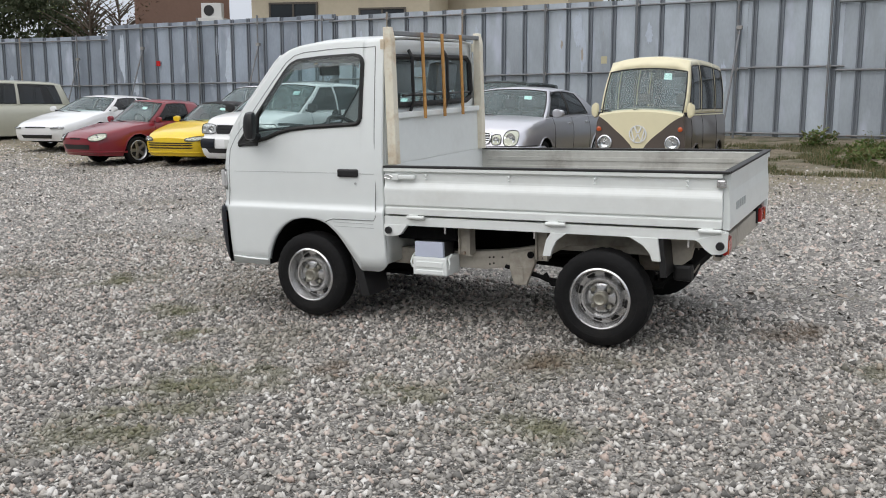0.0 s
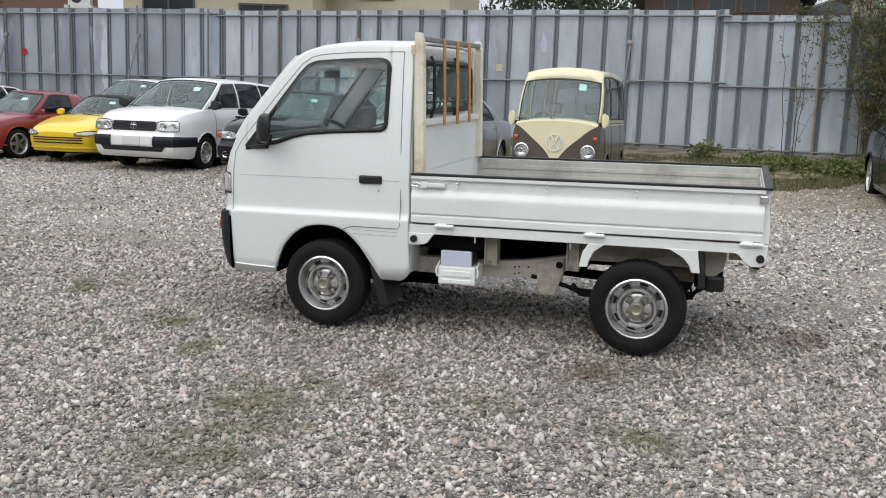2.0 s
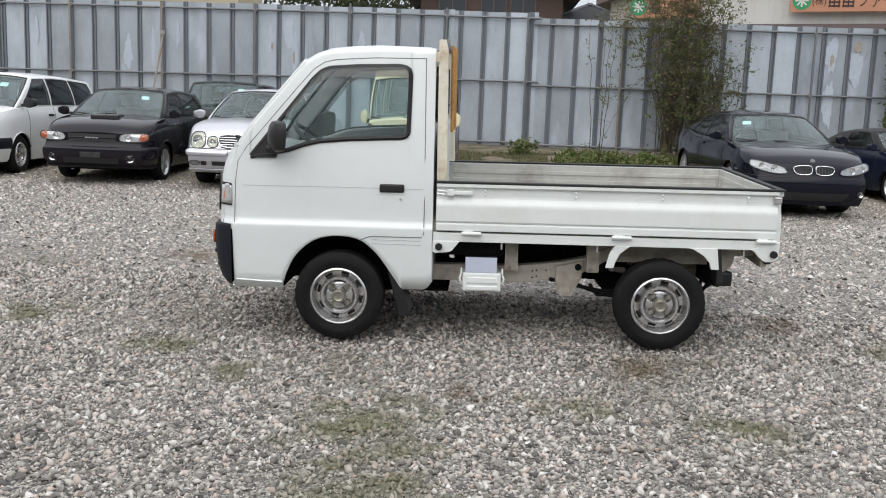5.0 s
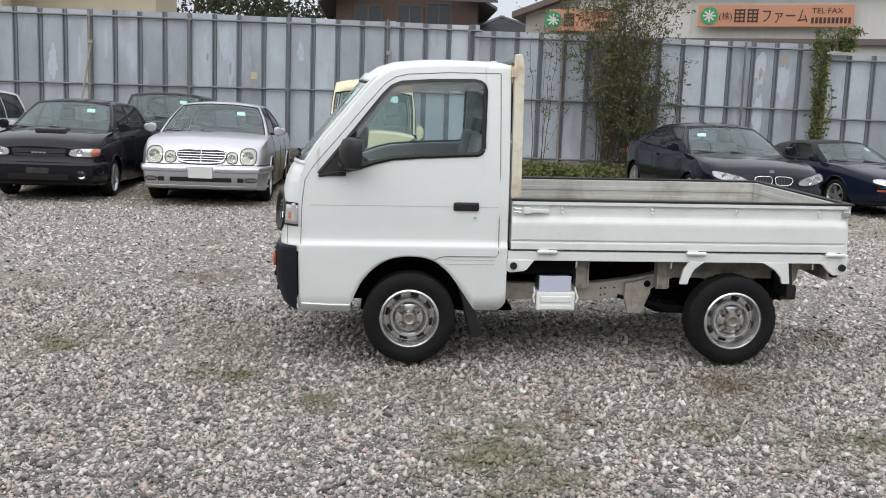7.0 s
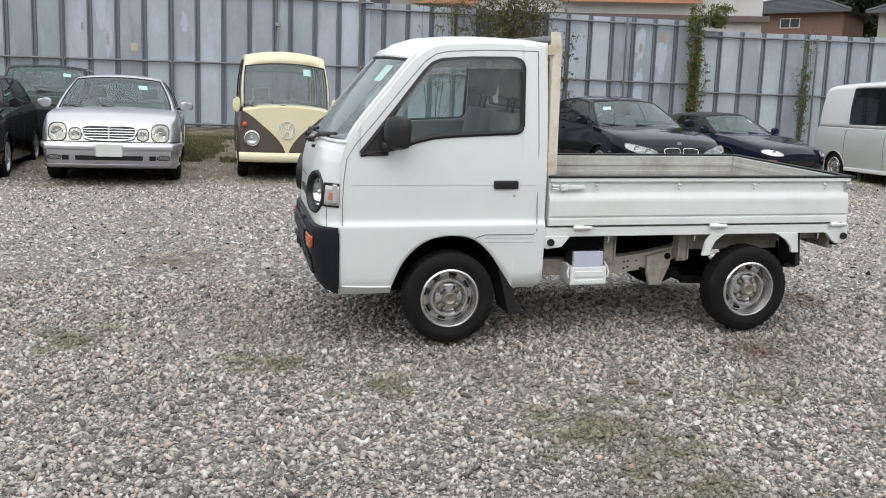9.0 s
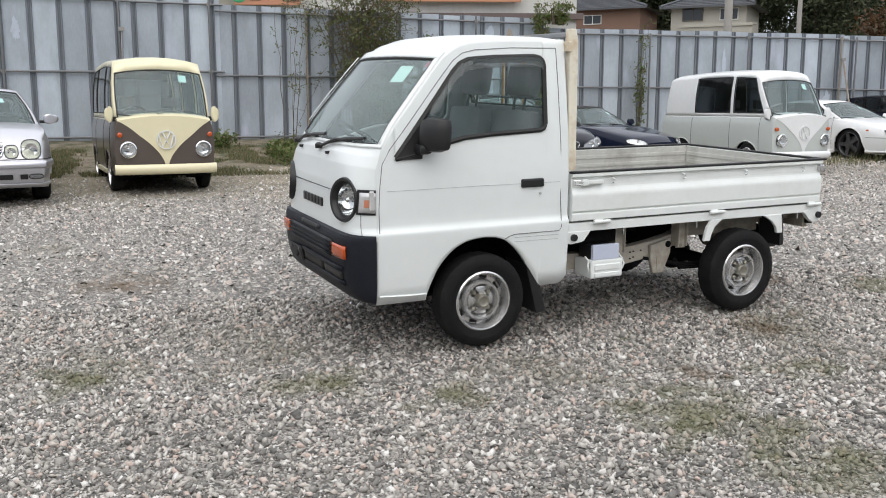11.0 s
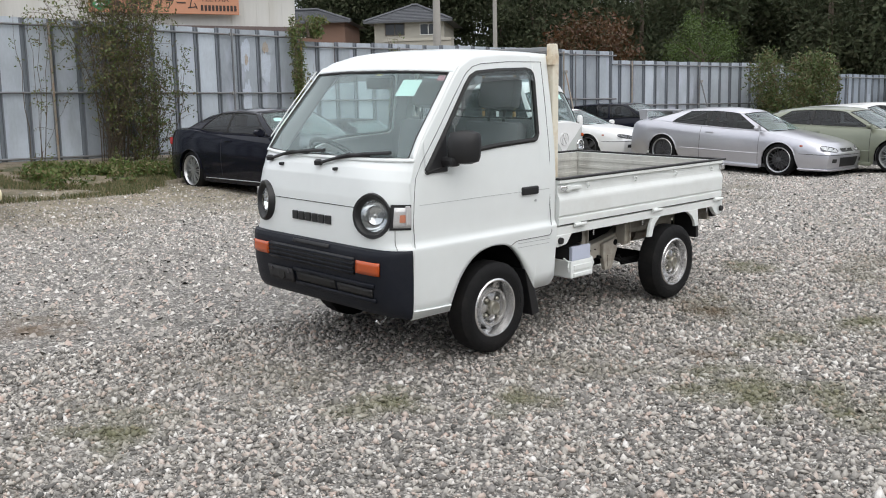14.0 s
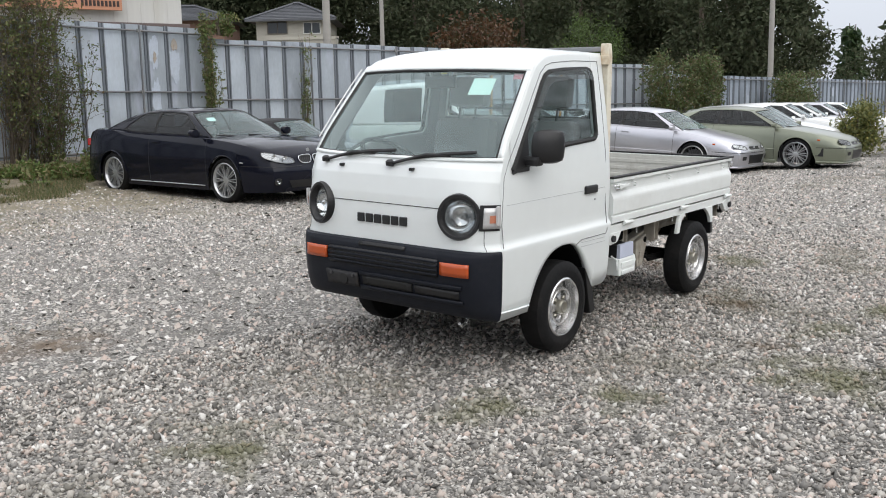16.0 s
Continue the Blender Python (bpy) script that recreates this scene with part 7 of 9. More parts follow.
def fast_coupe(name, label, at, heading, pnt, rim, style="mesh", pitch=0.0, lamp=(), tray=None, wing=False, vent=False):
    c = car(name, label, "car", at, heading, pnt, 0.84, 2.72, 0.86, 1.76,
            [(-3.58, 0.70), (-3.54, 0.85), (-3.3, 0.935), (-2.9, 0.935), (-2.3, 0.905), (-1.2, 0.87), (-0.4, 0.855), (0.0, 0.81), (0.4, 0.745), (0.68, 0.675), (0.79, 0.625), (0.84, 0.555)],
            [(-3.0, 1.09), (-2.5, 1.205), (-2.0, 1.28), (-1.55, 1.30), (-1.2, 1.28), (-1.0, 1.24)],
            [(-0.30, -1.05, "body"), (-0.48, -1.13, "glass"), (-1.68, -1.70, "post"), (-1.72, -1.74, "glass"), (-2.58, -2.16, "body"), (-3.16, -2.46, "body")],
            belt_in=0.10, roof_w=0.63, wheel_r=0.325, tyre_w=0.24, style=style, rim_mat=rim, sill=0.15, bow=0.15, rim_ratio=0.78, arch=1.10, pitch=pitch, taper=0.16, tuck=0.04,
            nose=[(0.15, 0.02), (0.24, 0.04), (0.42, 0.05), (0.52, 0.03), (0.57, -0.03), (0.66, -0.05), (0.8, -0.06)])
    front(c, False, 0.36)
    nose_patch(c, -0.26, 0.26, 0.54, 0.60, 0.008, BLACK, "grille", False, 0.05)
    part("emblem", lathe([(0.03, 0.0), (0.03, 0.01)], 14, "x", on_skin(c, 0, 0.57) + Vector((0.010, 0, 0))), ALLOY, c["root"])
    nose_patch(c, -0.40, 0.40, 0.25, 0.43, 0.006, BLACK, "air_intake", False, 0.12)
    nose_patch(c, 0.50, 0.64, 0.33, 0.405, 0.006, BLACK, "bumper_slot")
    headlamp(c, lamp, tuple((y, 0.588, 0.032, CHROME) for y in (0.53, 0.66)), back=tray)
    wrap_band(c, 0.475, 0.484, 0.002, SEAL, "bumper_gap", 0.42)
    wrap_band(c, 0.155, 0.205, 0.035, pnt, "front_lip", 0.42)
    mirrors(c, pnt, 0.06, -0.16, (0.06, 0.09, 0.05))
    seams(c, (-0.45, -1.80))
    for s in (1, -1):
        part("side_skirt", box(-2.3, -0.4, min(s * 0.80, s * 0.885), max(s * 0.80, s * 0.885), 0.12, 0.20, 0.025), pnt, c["root"], smooth=True)
        part("side_moulding", tube([Vector((x, s * (c["skin_y"](x, 0.42) + 0.001), 0.42)) for x in lin(-2.25, -0.42, 6)], 0.008, 5), pnt, c["root"])
        part("side_marker", box(0.42, 0.48, min(s * 0.855, s * 0.872), max(s * 0.855, s * 0.872), 0.62, 0.65, 0.005), AMBER, c["root"])
        if vent:
            part("bumper_vent", box(0.40, 0.56, min(s * 0.835, s * 0.862), max(s * 0.835, s * 0.862), 0.30, 0.47, 0.01), BLACK, c["root"])
    handles(c, (-1.58,), pnt)
    if wing:
        w = box(-3.52, -3.28, -0.70, 0.70, 1.14, 1.175, 0.012)
        for s in (1, -1):
            add_prism(w, [(-3.46, 0.95), (-3.28, 0.95), (-3.30, 1.16), (-3.50, 1.16)], min(s * 0.655, s * 0.70), max(s * 0.655, s * 0.70))
        part("rear_wing", w, pnt, c["root"], "raised boot spoiler", smooth=True)
    return c


def coupe_black():
    c = car("coupe_car", "black two-door coupe with silver multi-spoke wheels", "car", (5.20, 8.36), -88.5, P_BLACK, 0.78, 2.76, 0.80, 1.74,
            [(-3.56, 0.7), (-3.52, 0.93), (-3.3, 1.03), (-2.8, 1.03), (-2.2, 0.985), (-0.5, 0.945), (0.0, 0.91), (0.45, 0.845), (0.68, 0.77), (0.78, 0.66)],
            [(-2.9, 1.20), (-2.5, 1.315), (-2.0, 1.395), (-1.55, 1.415), (-1.15, 1.385), (-0.95, 1.345)],
            [(-0.38, -1.10, "body"), (-0.54, -1.17, "glass"), (-1.70, -1.73, "post"), (-1.74, -1.77, "glass"), (-2.55, -2.16, "body"), (-3.0, -2.42, "body")],
            belt_in=0.10, roof_w=0.64, wheel_r=0.335, tyre_w=0.22, style="multi", sill=0.17, bow=0.21, rim_ratio=0.77, arch=1.10, pitch=1.2, taper=0.16, tuck=0.05,
            nose=[(0.2, 0.0), (0.3, 0.03), (0.5, 0.04), (0.57, 0.0), (0.66, -0.03), (0.8, -0.06)])
    front(c, False, 0.4, sticker_v=-0.66)
    nose_patch(c, -0.50, 0.50, 0.25, 0.36, 0.006, BLACK, "air_intake", False, 0.15)
    for s in (1, -1):
        ring = rounded([(s * 0.03, 0.60), (s * 0.02, 0.70), (s * 0.07, 0.722), (s * 0.26, 0.710), (s * 0.278, 0.655), (s * 0.22, 0.598)], 2)
        k = bmesh.new()
        mid = sum(ring, Vector((0, 0))) / len(ring)
        add_grid(k, lambda r, i: on_skin(c, *(mid + (ring[i % len(ring)] - mid) * r)) + Vector((0.008, 0, 0)), [0.02, 0.5, 1.0], range(len(ring) + 1))
        part("grille", k, BLACK, c["root"])
        part("grille_surround", tube([on_skin(c, p.x, p.y) + Vector((0.014, 0, 0)) for p in ring + ring[:1]], 0.007, 6), CHROME, c["root"], "chrome grille surround", smooth=True)
        for j in range(5):
            y = s * (0.07 + 0.040 * j)
            part("grille_bar", tube([on_skin(c, y, z) + Vector((0.012, 0, 0)) for z in (0.615, 0.66, 0.705)], 0.004, 4), DARKALLOY, c["root"])
        part("tail_lamp", box(-3.60, -3.34, min(s * 0.55, s * 0.775), max(s * 0.55, s * 0.775), 0.76, 0.89, 0.03), REDLENS, c["root"])
        part("sill_strip", tube([(x, s * (c["skin_y"](x, 0.24) + 0.006), 0.24) for x in lin(-2.3, -0.45, 6)], 0.007, 5), ALLOY, c["root"], "thin bright sill strip")
        part("side_marker", box(0.37, 0.44, min(s * 0.865, s * 0.885), max(s * 0.865, s * 0.885), 0.60, 0.62, 0.005), CLEARLENS, c["root"])
    headlamp(c, [(0.34, 0.61), (0.38, 0.685), (0.58, 0.735), (0.77, 0.775), (0.81, 0.74), (0.80, 0.68), (0.66, 0.625), (0.48, 0.595)], ((0.52, 0.665, 0.045, CHROME), (0.67, 0.69, 0.045, CHROME)), back=GREYLENS)
    headlamp(c, [(0.62, 0.30), (0.62, 0.39), (0.71, 0.39), (0.71, 0.30)], ((0.665, 0.345, 0.032, CHROME),), "fog_lamp", DARKTRAY)
    wrap_band(c, 0.555, 0.563, 0.001, SEAL, "bumper_gap", 0.40, 0.24)
    mirrors(c, P_BLACK, 0.07, -0.16, (0.06, 0.095, 0.055))
    seams(c, (-0.40, -1.78))
    handles(c, (-1.58,), P_BLACK)
    part("roundel", lathe([(0.035, 0.0), (0.035, 0.008)], 16, "x", on_skin(c, 0, 0.77) + Vector((0.0, 0, 0.004))), ALLOY, c["root"])


saloon()
hatch()
wagon()
small_cars()
retro_van((-0.36, 9.42), -89.5, P_CREAM, P_BROWN, "cream and brown retro kei van with a V-shaped nose", "glass")
retro_van((10.75, 8.7), -92, P_WHITE, P_LGREY, "white and pale grey retro kei van with a V-shaped nose", "body")
coupe_black()
LONG_LAMP = [(0.38, 0.54), (0.40, 0.60), (0.62, 0.64), (0.79, 0.65), (0.81, 0.585), (0.62, 0.545)]  # long swept lamps
SHORT_LAMP = [(0.41, 0.54), (0.42, 0.62), (0.62, 0.65), (0.78, 0.65), (0.80, 0.565), (0.62, 0.54)]  # shorter, squarer lamps
fast_coupe("sports_coupe", "white sports coupe with dark wheels, parked", (15.15, 10.15), -87, P_WHITE, DARKALLOY, "five", 0.0, LONG_LAMP, DARKTRAY)
fast_coupe("sports_coupe", "silver sports coupe with dark mesh wheels, parked on gravel", (14.78, 5.1), -91, P_SILVER, DARKALLOY, "mesh", 3.6, LONG_LAMP, None, True)
fast_coupe("sports_coupe", "pale olive sports coupe with large machined wheels", (16.3, 3.5), -88, P_OLIVE, ALLOY, "multi", 2.0, SHORT_LAMP, DARKTRAY, False, True)

# ---- plants ----
def leaf_mat(name, colors, rough=0.6):
    """Leaves: colour differs from leaf to leaf; some light passes through."""
    m = bpy.data.materials.new(name)
    m.use_nodes = True
    n, l = m.node_tree.nodes, m.node_tree.links
    b = n["Principled BSDF"]
    b.inputs["Roughness"].default_value = rough
    geo, ramp = n.new("ShaderNodeNewGeometry"), n.new("ShaderNodeValToRGB")
    for i, c in enumerate(colors):
        e = ramp.color_ramp.elements[i] if i < 2 else ramp.color_ramp.elements.new(0.5)
        e.position, e.color = i / (len(colors) - 1), (*c, 1)
    l.new(geo.outputs["Random Per Island"], ramp.inputs["Fac"])
    l.new(ramp.outputs["Color"], b.inputs["Base Color"])
    tr, mx, out = n.new("ShaderNodeBsdfTranslucent"), n.new("ShaderNodeMixShader"), n["Material Output"]
    l.new(ramp.outputs["Color"], tr.inputs["Color"])
    mx.inputs[0].default_value = 0.25
    l.new(b.outputs[0], mx.inputs[1])
    l.new(tr.outputs[0], mx.inputs[2])
    l.new(mx.outputs[0], out.inputs["Surface"])
    return m


BARK = mat("grey_brown_bark", (0.10, 0.08, 0.06), 0.9, 0, 0, 0.3, 20, bump=0.4, bump_scale=40)
L_WOODS = leaf_mat("dark_wood_leaves", ((0.045, 0.06, 0.032), (0.06, 0.077, 0.038), (0.075, 0.09, 0.044), (0.063, 0.067, 0.038)), 0.95)
L_RUST = leaf_mat("reddish_leaves", ((0.07, 0.03, 0.015), (0.10, 0.05, 0.02), (0.05, 0.045, 0.018)))
L_GREEN = leaf_mat("fresh_green_leaves", ((0.035, 0.07, 0.015), (0.08, 0.13, 0.025), (0.14, 0.18, 0.045), (0.04, 0.06, 0.015)))
L_VINE = leaf_mat("vine_leaves", ((0.075, 0.105, 0.032), (0.13, 0.17, 0.05), (0.24, 0.26, 0.09), (0.16, 0.115, 0.06)))
L_SHRUB = leaf_mat("shrub_leaves", ((0.05, 0.08, 0.028), (0.095, 0.14, 0.042), (0.17, 0.20, 0.07), (0.13, 0.095, 0.05)))
L_WEED = leaf_mat("weed_leaves", ((0.055, 0.095, 0.022), (0.12, 0.18, 0.045), (0.20, 0.26, 0.075), (0.19, 0.15, 0.075)))
L_DRY = leaf_mat("dry_yellow_weeds", ((0.25, 0.22, 0.06), (0.16, 0.17, 0.05), (0.30, 0.22, 0.10), (0.10, 0.12, 0.04)))
L_GRASS = leaf_mat("grass_blades", ((0.055, 0.085, 0.025), (0.10, 0.12, 0.045), (0.19, 0.165, 0.08), (0.27, 0.215, 0.125)))


def leaves(name, centers, size, material, seed, parent=None, up=0.3, aspect=0.6):
    """One mesh of many small folded leaves at the given points."""
    r = np.random.default_rng(seed)
    c = np.asarray(centers, dtype=float)
    n = len(c)
    a = r.normal(size=(n, 3))
    a[:, 2] -= up
    a /= np.linalg.norm(a, axis=1)[:, None]
    b = np.cross(a, r.normal(size=(n, 3)))
    b /= np.linalg.norm(b, axis=1)[:, None]
    nn = np.cross(a, b)
    s = size * r.uniform(0.6, 1.35, (n, 1))
    tip, base = c + a * s, c - a * s * 0.2
    l, rr = c + a * s * 0.35 + b * s * aspect * 0.5 + nn * s * 0.12, c + a * s * 0.35 - b * s * aspect * 0.5 + nn * s * 0.12
    v = np.stack([base, l, tip, rr], 1).reshape(-1, 3)
    me = bpy.data.meshes.new(name)
    me.vertices.add(4 * n)
    me.vertices.foreach_set("co", v.ravel())
    me.loops.add(6 * n)
    k = np.arange(n)[:, None] * 4
    me.loops.foreach_set("vertex_index", np.concatenate([k, k + 1, k + 2, k, k + 2, k + 3], 1).ravel())
    me.polygons.add(2 * n)
    me.polygons.foreach_set("loop_start", np.arange(2 * n) * 3)
    me.update()
    me.materials.append(material)
    ob = new(name, me)
    if parent:
        ob.parent = parent
    return ob


def clumps(rng, center, radii, n_clumps, per, spread):
    """Points in clumps scattered through an ellipsoid, thicker towards its skin."""
    out = []
    for _ in range(n_clumps):
        d = rng.normal(size=3)
        d /= np.linalg.norm(d)
        q = np.array(center) + d * np.array(radii) * rng.uniform(0.45, 1.0) ** 0.6
        out.append(q + rng.normal(size=(per, 3)) * spread)
    return np.concatenate(out)


def tree(name, label, at, height, radius, material, seed, trunk=0.16, crown_base=0.3, n=26, per=90, leaf=0.22, limbs=9):
    rng = np.random.default_rng(seed)
    x, y = at
    z = ground_z(x, y)
    root = empty(name, Matrix.Translation((x, y, z)))
    tagged(root, label, "tree")
    tr = bmesh.new()
    top = height * 0.8
    add_tube(tr, [(0.15 * math.sin(k * 1.3 + seed), 0.12 * math.cos(k * 1.7 + seed), top * k / 6) for k in range(7)], trunk, 8, trunk * 0.25)
    for k in range(limbs):
        a, h = rng.uniform(0, math.tau), rng.uniform(crown_base, 0.85) * height * 0.9
        e = Vector((math.cos(a), math.sin(a), 0.7)) * radius * rng.uniform(0.5, 0.85)
        add_tube(tr, [(0, 0, h * 0.85), Vector((0, 0, h * 0.85)) + e * 0.5 + Vector((0, 0, 0.1)), Vector((0, 0, h * 0.85)) + e], trunk * 0.35, 5, trunk * 0.08)
    part("trunk", tr, BARK, root)
    ch = height * (1 - crown_base) / 2
    pts = clumps(rng, (0, 0, height * crown_base + ch), (radius, radius, ch), n, per, radius * 0.17)
    leaves("crown", pts, leaf, material, seed, root)
    return root


def woods():
    rng = np.random.default_rng(7)
    pts, stems = [], bmesh.new()
    spots = [(64 + rng.uniform(-5, 5) + 4 * math.sin(k), 62 - k * 2.35 + rng.uniform(-1, 1)) for k in range(20)]
    for k, (x, y) in enumerate(spots):
        h, r = rng.uniform(11, 17), rng.uniform(2.4, 3.8)
        if k > 16:
            h *= 0.8
        if k > 18:
            continue
        for j in range(2):
            xx, yy = x + 9 * j, y + rng.uniform(-2, 2) + (4.5 if j and k > 13 else 0)
            pts.append(clumps(rng, (xx, yy, h * 0.55), (r, r, h * 0.46), 56, 105, 0.5))
            add_tube(stems, [(xx, yy, 0), (xx + 0.3, yy, h * 0.5), (xx, yy + 0.2, h * 0.9)], 0.28, 6, 0.06)
    far = [clumps(rng, (86 + rng.uniform(-3, 3), 70 - k * 3.2, 6.5), (3.0, 3.2, rng.uniform(5, 7.5)), 40, 60, 0.8) for k in range(13)]
    tagged(leaves("far_woodland", np.concatenate(far), 0.75, L_WOODS, 13, aspect=0.9), "dark depths of the woodland", "trees", kind="stuff")
    w = leaves("woodland", np.concatenate(pts), 0.33, L_WOODS, 11, aspect=0.6)
    tagged(w, "dark dense evergreen woodland behind the fence", "trees", kind="stuff")
    t = part("woodland_stems", stems, BARK)
    tagged(t, "dark trunks of the woodland", "trees", kind="stuff")
    # undergrowth that closes the wood below
    low = [clumps(rng, (59 + rng.uniform(-3, 3), 66 - k * 1.7, 2.6), (2.0, 1.6, 2.6), 14, 90, 0.5) for k in range(36)]
    u = leaves("undergrowth", np.concatenate(low), 0.22, L_WOODS, 12, aspect=0.5)
    tagged(u, "dark undergrowth at the foot of the woodland", "bushes", kind="stuff")
    # drooping conifers past the end of the wood
    for i, (x, y, h) in enumerate(((74, 17.0, 7.6), (77, 15, 8.6), (80, 11.5, 7.4), (83, 7, 7.6), (80, 19, 8.2), (86, 1, 8.6))):
        root = empty("conifer_tree", Matrix.Translation((x, y, 0)))
        tagged(root, "tall green conifer with drooping tiers", "tree", "conifers")
        part("trunk", tube([(0, 0, 0), (0, 0, h)], 0.25, 6, r_end=0.03), BARK, root)
        q = []
        for k in range(17):
            z = h * (0.08 + 0.9 * k / 17)
            rr = (1 - k / 17.5) * h * 0.24
            for a in range(11):
                an = a * math.tau / 11 + k * 0.5
                for s in (0.35, 0.6, 0.8, 1.0):
                    q.append(np.array([math.cos(an) * rr * s, math.sin(an) * rr * s, z - s * s * rr * 0.35]) + rng.normal(size=3) * 0.12)
        leaves("crown", q, 0.55, L_WOODS if i % 2 else L_GREEN_DARK, 40 + i, root, up=0.8)


L_GREEN_DARK = leaf_mat("conifer_needles", ((0.02, 0.045, 0.015), (0.04, 0.075, 0.025), (0.06, 0.095, 0.03)))
woods()
tree("bushy_tree", "rounded dark evergreen tree behind the fence", (-27.6, 20.9), 5.4, 2.1, L_WOODS, 21, n=80, per=120, crown_base=0.2, leaf=0.17)
tree("bare_tree", "half-bare tree with thin brown branches", (-23.6, 19.8), 6.5, 2.0, L_VINE, 22, trunk=0.09, n=14, per=14, leaf=0.09, limbs=60)
tree("bare_tree", "half-bare tree with thin brown branches", (-21.8, 19.5), 6.0, 1.5, L_RUST, 23, trunk=0.08, n=20, per=26, leaf=0.10, limbs=60)
tree("garden_tree", "dark green garden tree far behind the fence", (-9.0, 39), 8.2, 1.9, L_WOODS, 24, n=30, per=70)
tree("garden_tree", "dark green garden tree far behind the fence", (-5.2, 52), 9.0, 3.0, L_WOODS, 25, n=36, per=70, leaf=0.3)
tree("garden_tree", "dark green garden tree far behind the fence", (-9.2, 50), 8.6, 2.6, L_WOODS, 26, n=36, per=70, leaf=0.3)
tree("round_shrub", "round bright green shrub above the fence", (35.0, 19.2), 4.9, 1.55, L_GREEN, 27, n=40, per=150, crown_base=0.45, leaf=0.09)
tree("rusty_shrub", "reddish-brown broad shrub above the fence", (44.0, 32.0), 6.6, 2.7, L_RUST, 28, n=60, per=70, crown_base=0.3, leaf=0.24)
tree("garden_tree", "dark pine behind the hipped house", (41.0, 66.0), 8.6, 2.6, L_WOODS, 29, n=40, per=80, leaf=0.3, crown_base=0.45)
tree("garden_tree", "dark green tree beside the hipped house", (35.2, 60.5), 7.6, 1.6, L_WOODS, 30, n=30, per=70, leaf=0.25)

for i, (x, y, h, r) in enumerate(((49.6, 63.6, 17.5, 4.2), (53.0, 61.0, 19.0, 4.5), (56.8, 58.6, 19.0, 4.4))):
    tree("tall_tree", "tall dark broad-leaved tree behind the hipped house", (x, y), h, r, L_WOODS, 90 + i, trunk=0.3, n=150, per=150, leaf=0.34, crown_base=0.38)


def vine_bush(at, width, height, label, seed, sprays, material, wood=26, deep=0.5, foot=0.08, shape=(2.0, 1.2), leaf=0.06, flare=1.6, twigs=0):
    """Climber on the fence: a fan of thin stems with side twigs, leaves in loose sprays along them."""
    rng = np.random.default_rng(seed)
    x, y = at
    z = ground_z(x, y)
    root = empty("climbing_shrub", Matrix.Translation((x, y, z)))
    tagged(root, label, "shrub", "climbers on the fence")
    bm = bmesh.new()
    pts, stems = [], []
    for k in range(wood):
        x0 = rng.normal() * width * foot
        x1 = x0 + min(max(rng.normal(), -2.0), 2.0) * width * 0.31
        h = height * (1.04 - 0.5 * rng.random() ** 1.7)
        d = rng.uniform(0.05, deep)
        path = []
        for j in range(9):
            t = j / 8
            path.append(Vector((x0 + (x1 - x0) * t ** flare + 0.05 * math.sin(j * 2.1 + k) * t, -d * (0.3 + 0.7 * math.sin(t * 2.6)) + 0.03 * math.sin(j * 1.7 + 2 * k), h * t)))
        add_tube(bm, path, rng.uniform(0.005, 0.013), 5, 0.003)
        stems.append(path)
    def on_stem(t):
        path = stems[rng.integers(len(stems))]
        t = min(max(t, 0.04), 0.999) * 8
        return path[int(t)].lerp(path[int(t) + 1], t - int(t))
    for _ in range(twigs):  # bare tangle about the stems
        p = on_stem(rng.uniform(0.02, 0.72))
        d = Vector((rng.normal() * 0.5, rng.normal() * 0.3 - 0.1, 0.6 + abs(rng.normal()) * 0.7)) * 0.34
        add_tube(bm, [p, p + d * 0.5 + Vector((rng.normal(), rng.normal(), 0)) * 0.03, p + d], 0.005, 4, 0.002)
    reach = min(0.30, width * 0.11)
    for _ in range(sprays):
        p = on_stem(rng.beta(*shape))
        d = Vector((rng.normal(), -abs(rng.normal()) * 0.5, rng.normal() * 0.6 + 0.1)) * reach
        add_tube(bm, [p, p + d * 0.6 + Vector((0, 0, 0.02)), p + d], 0.004, 4, 0.002)
        for q in range(rng.integers(5, 13)):
            pts.append(np.array(p + d * rng.uniform(0.3, 1.2)) + rng.normal(size=3) * 0.04)
    part("woody_tangle", bm, BARK, root)
    pts = np.array(pts)
    pts[:, 1] = np.minimum(pts[:, 1], -0.03)
    leaves("foliage", pts, leaf, material, seed, root)
    return root


vine_bush((4.80, 15.25), 2.9, 4.6, "leggy brown-green climbing shrub on the steel fence", 31, 1000, L_VINE, 52, 0.75, 0.045, (2.2, 0.9), 0.058, 1.5, 330)
vine_bush((5.35, 15.2), 1.3, 2.3, "dense low climbing shrub on the steel fence", 32, 430, L_SHRUB, 30, 0.85, 0.14, (1.5, 1.2), 0.055, 1.3, 160)
vine_bush((3.3, 15.3), 1.3, 2.9, "thin trailing shoots of the climbing shrub", 39, 34, L_VINE, 5, 0.3, 0.10, (1.6, 1.1), 0.05, 1.2)
vine_bush((9.4, 15.1), 0.42, 3.1, "narrow green ivy column on the steel fence", 33, 480, L_WEED, 16, 0.25, 0.10, (1.1, 1.0), 0.058, 1.0)
vine_bush((12.0, 14.6), 0.35, 2.9, "thin ivy strand on the steel fence", 34, 90, L_WEED, 8, 0.2, 0.08, (1.3, 1.1), 0.055, 1.0)


